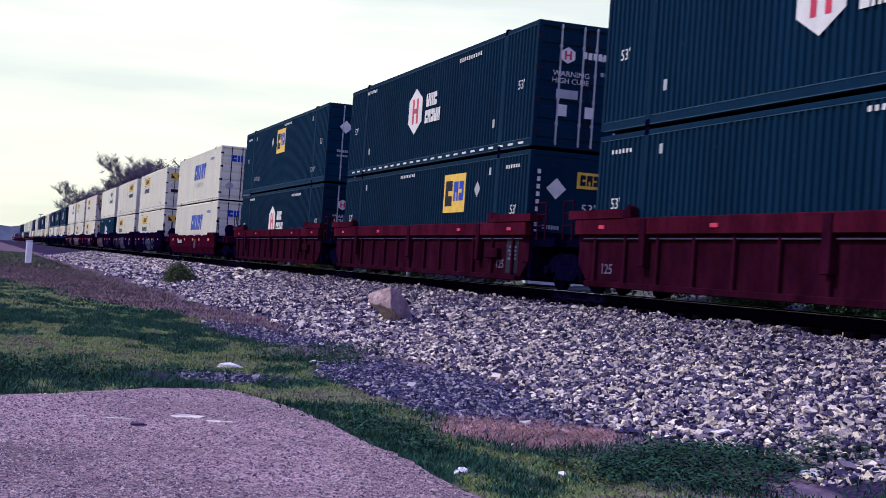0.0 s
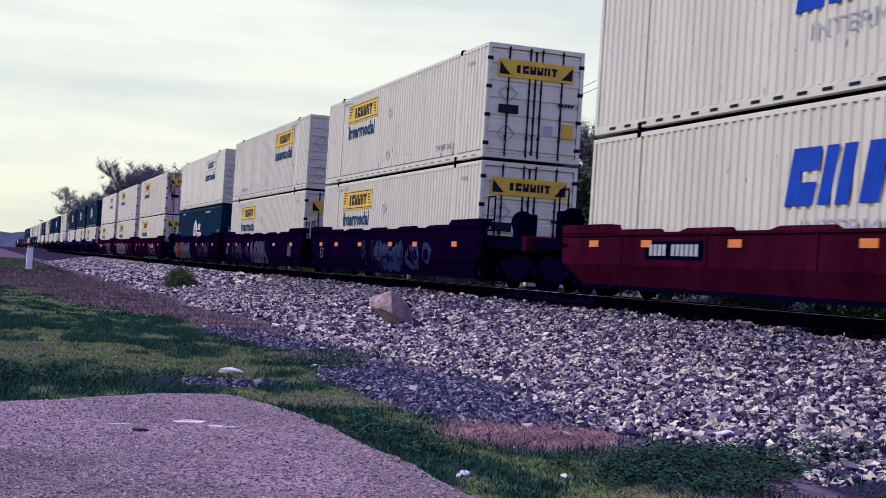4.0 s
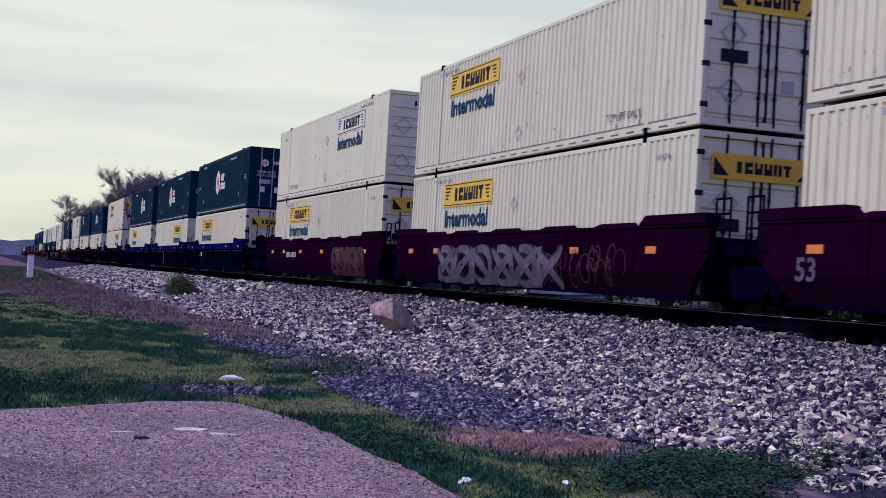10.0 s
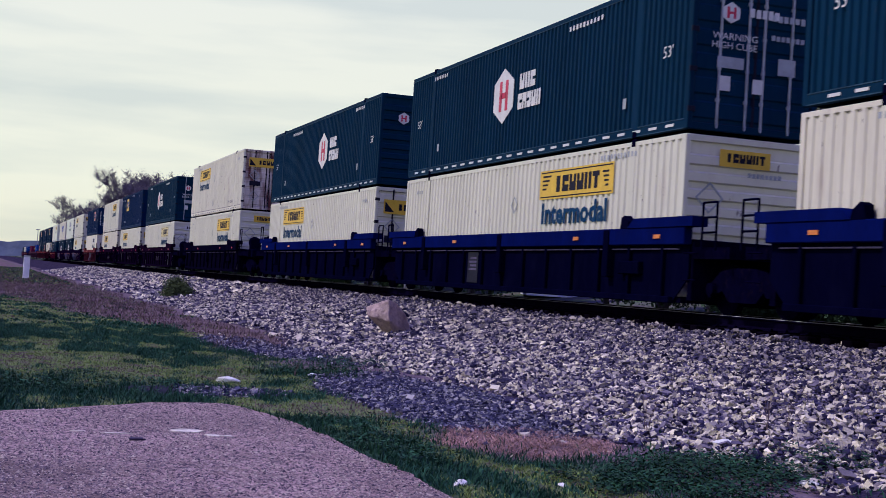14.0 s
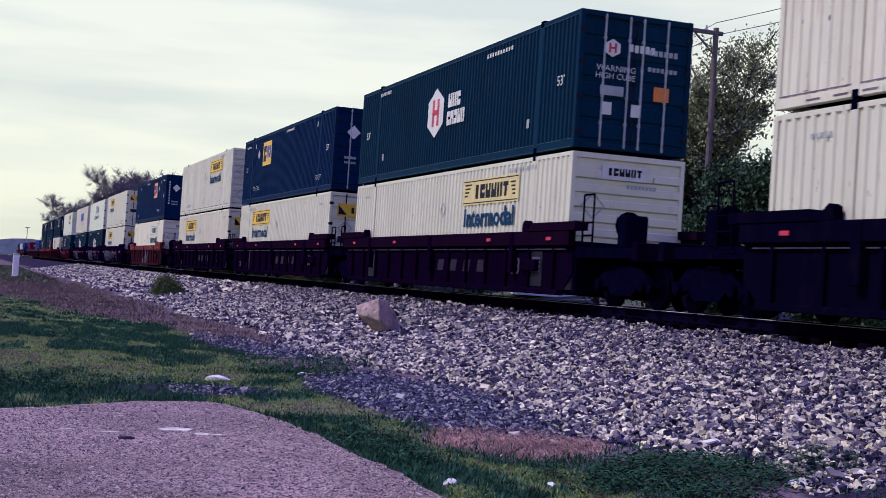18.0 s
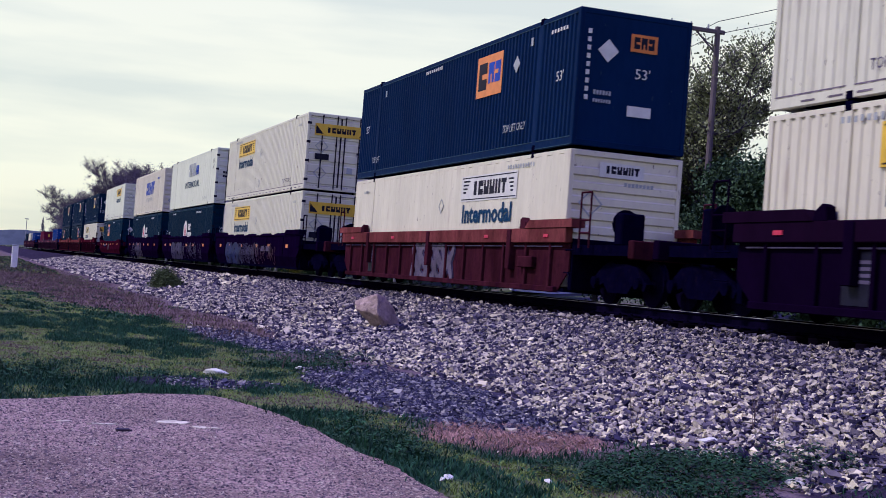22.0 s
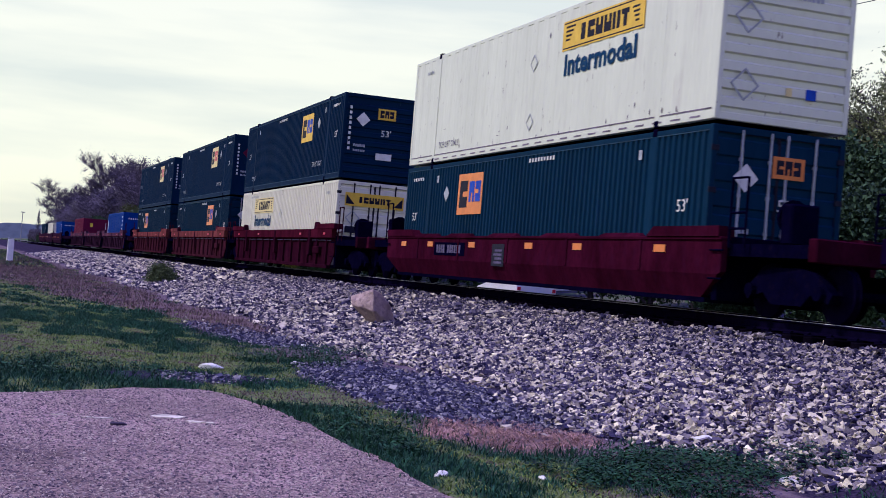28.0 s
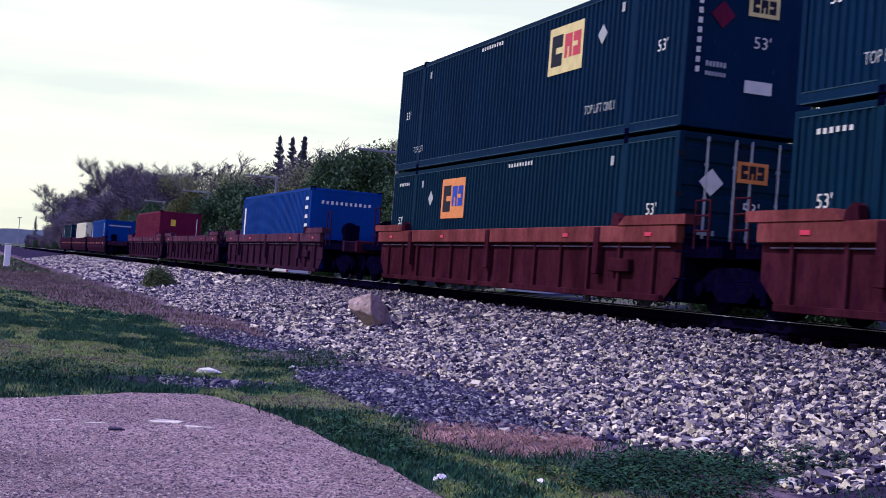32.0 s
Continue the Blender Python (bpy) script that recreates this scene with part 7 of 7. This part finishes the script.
# ---- the car on the road ----
def road_car():
    car = tagged(new("passenger_car"), "white passenger car driving along the road", "car")
    side = [(-2.2, 0.35), (2.2, 0.35), (2.25, 0.75), (1.3, 0.92), (0.65, 1.42), (-1.1, 1.45), (-1.75, 1.0), (-2.25, 0.95)]
    part("body", Shape().prism(side, -0.88, 0.88, axis=0), "car_white", car)
    glass = [(1.15, 0.95), (0.6, 1.36), (-1.05, 1.39), (-1.6, 1.0)]
    part("side_window", Shape().prism(glass, -0.885, -0.86, axis=0), "car_glass", car)
    part("side_window", Shape().prism(glass, 0.86, 0.885, axis=0), "car_glass", car)
    for x in (-1, 1):
        part("tail_light", Shape().box(x * 0.78 - 0.07, x * 0.78 + 0.07, -2.27, -2.2, 0.74, 0.88, 0.01), "tail_red", car, "red tail light")
        for y in (-1.35, 1.35):
            w = part("wheel", Shape().tube((x * 0.9, y, 0.33), (x * 0.68, y, 0.33), 0.33, n=18), "tyre", car)
            part("rim", Shape().tube((x * 0.905, y, 0.33), (x * 0.88, y, 0.33), 0.2, n=14), "grey_mark", w)
    return car


passenger_car = road_car()


# how far the train is behind its mean speed, seconds and metres
LAG = ((0, 0.14), (1, -0.06), (2, 0.0), (3, -0.22), (6, -0.16), (7, 0.19), (8, 0.21), (9, 0.17), (10, -0.0), (11, -0.08), (12, -0.3), (13, -0.26), (14, 0.12), (17, -0.01), (18, 0.02), (19, 0.05), (20, -0.34), (21, 0.18), (22, -0.24), (23, -0.13), (24, -0.09), (25, -0.12), (28, 0.01), (29, -0.14), (30, -0.21), (31, -0.02), (32, 0.06))


def motions():
    """The train rolls by at a nearly steady speed; a car drives off along the road behind it."""
    for thing, y, z in MOVING:
        walk(thing, [(t, pose(TRACK_X, y - SPEED * t + lag, z)) for t, lag in LAG])
    walk(passenger_car, [(0.0, pose(22.0, 52.5 - 10.3 * 28, -0.74)), (28.0, pose(22.0, 52.5, -0.74)), (32.0, pose(22.0, 52.5 + 10.3 * 4, -0.74))])


motions()
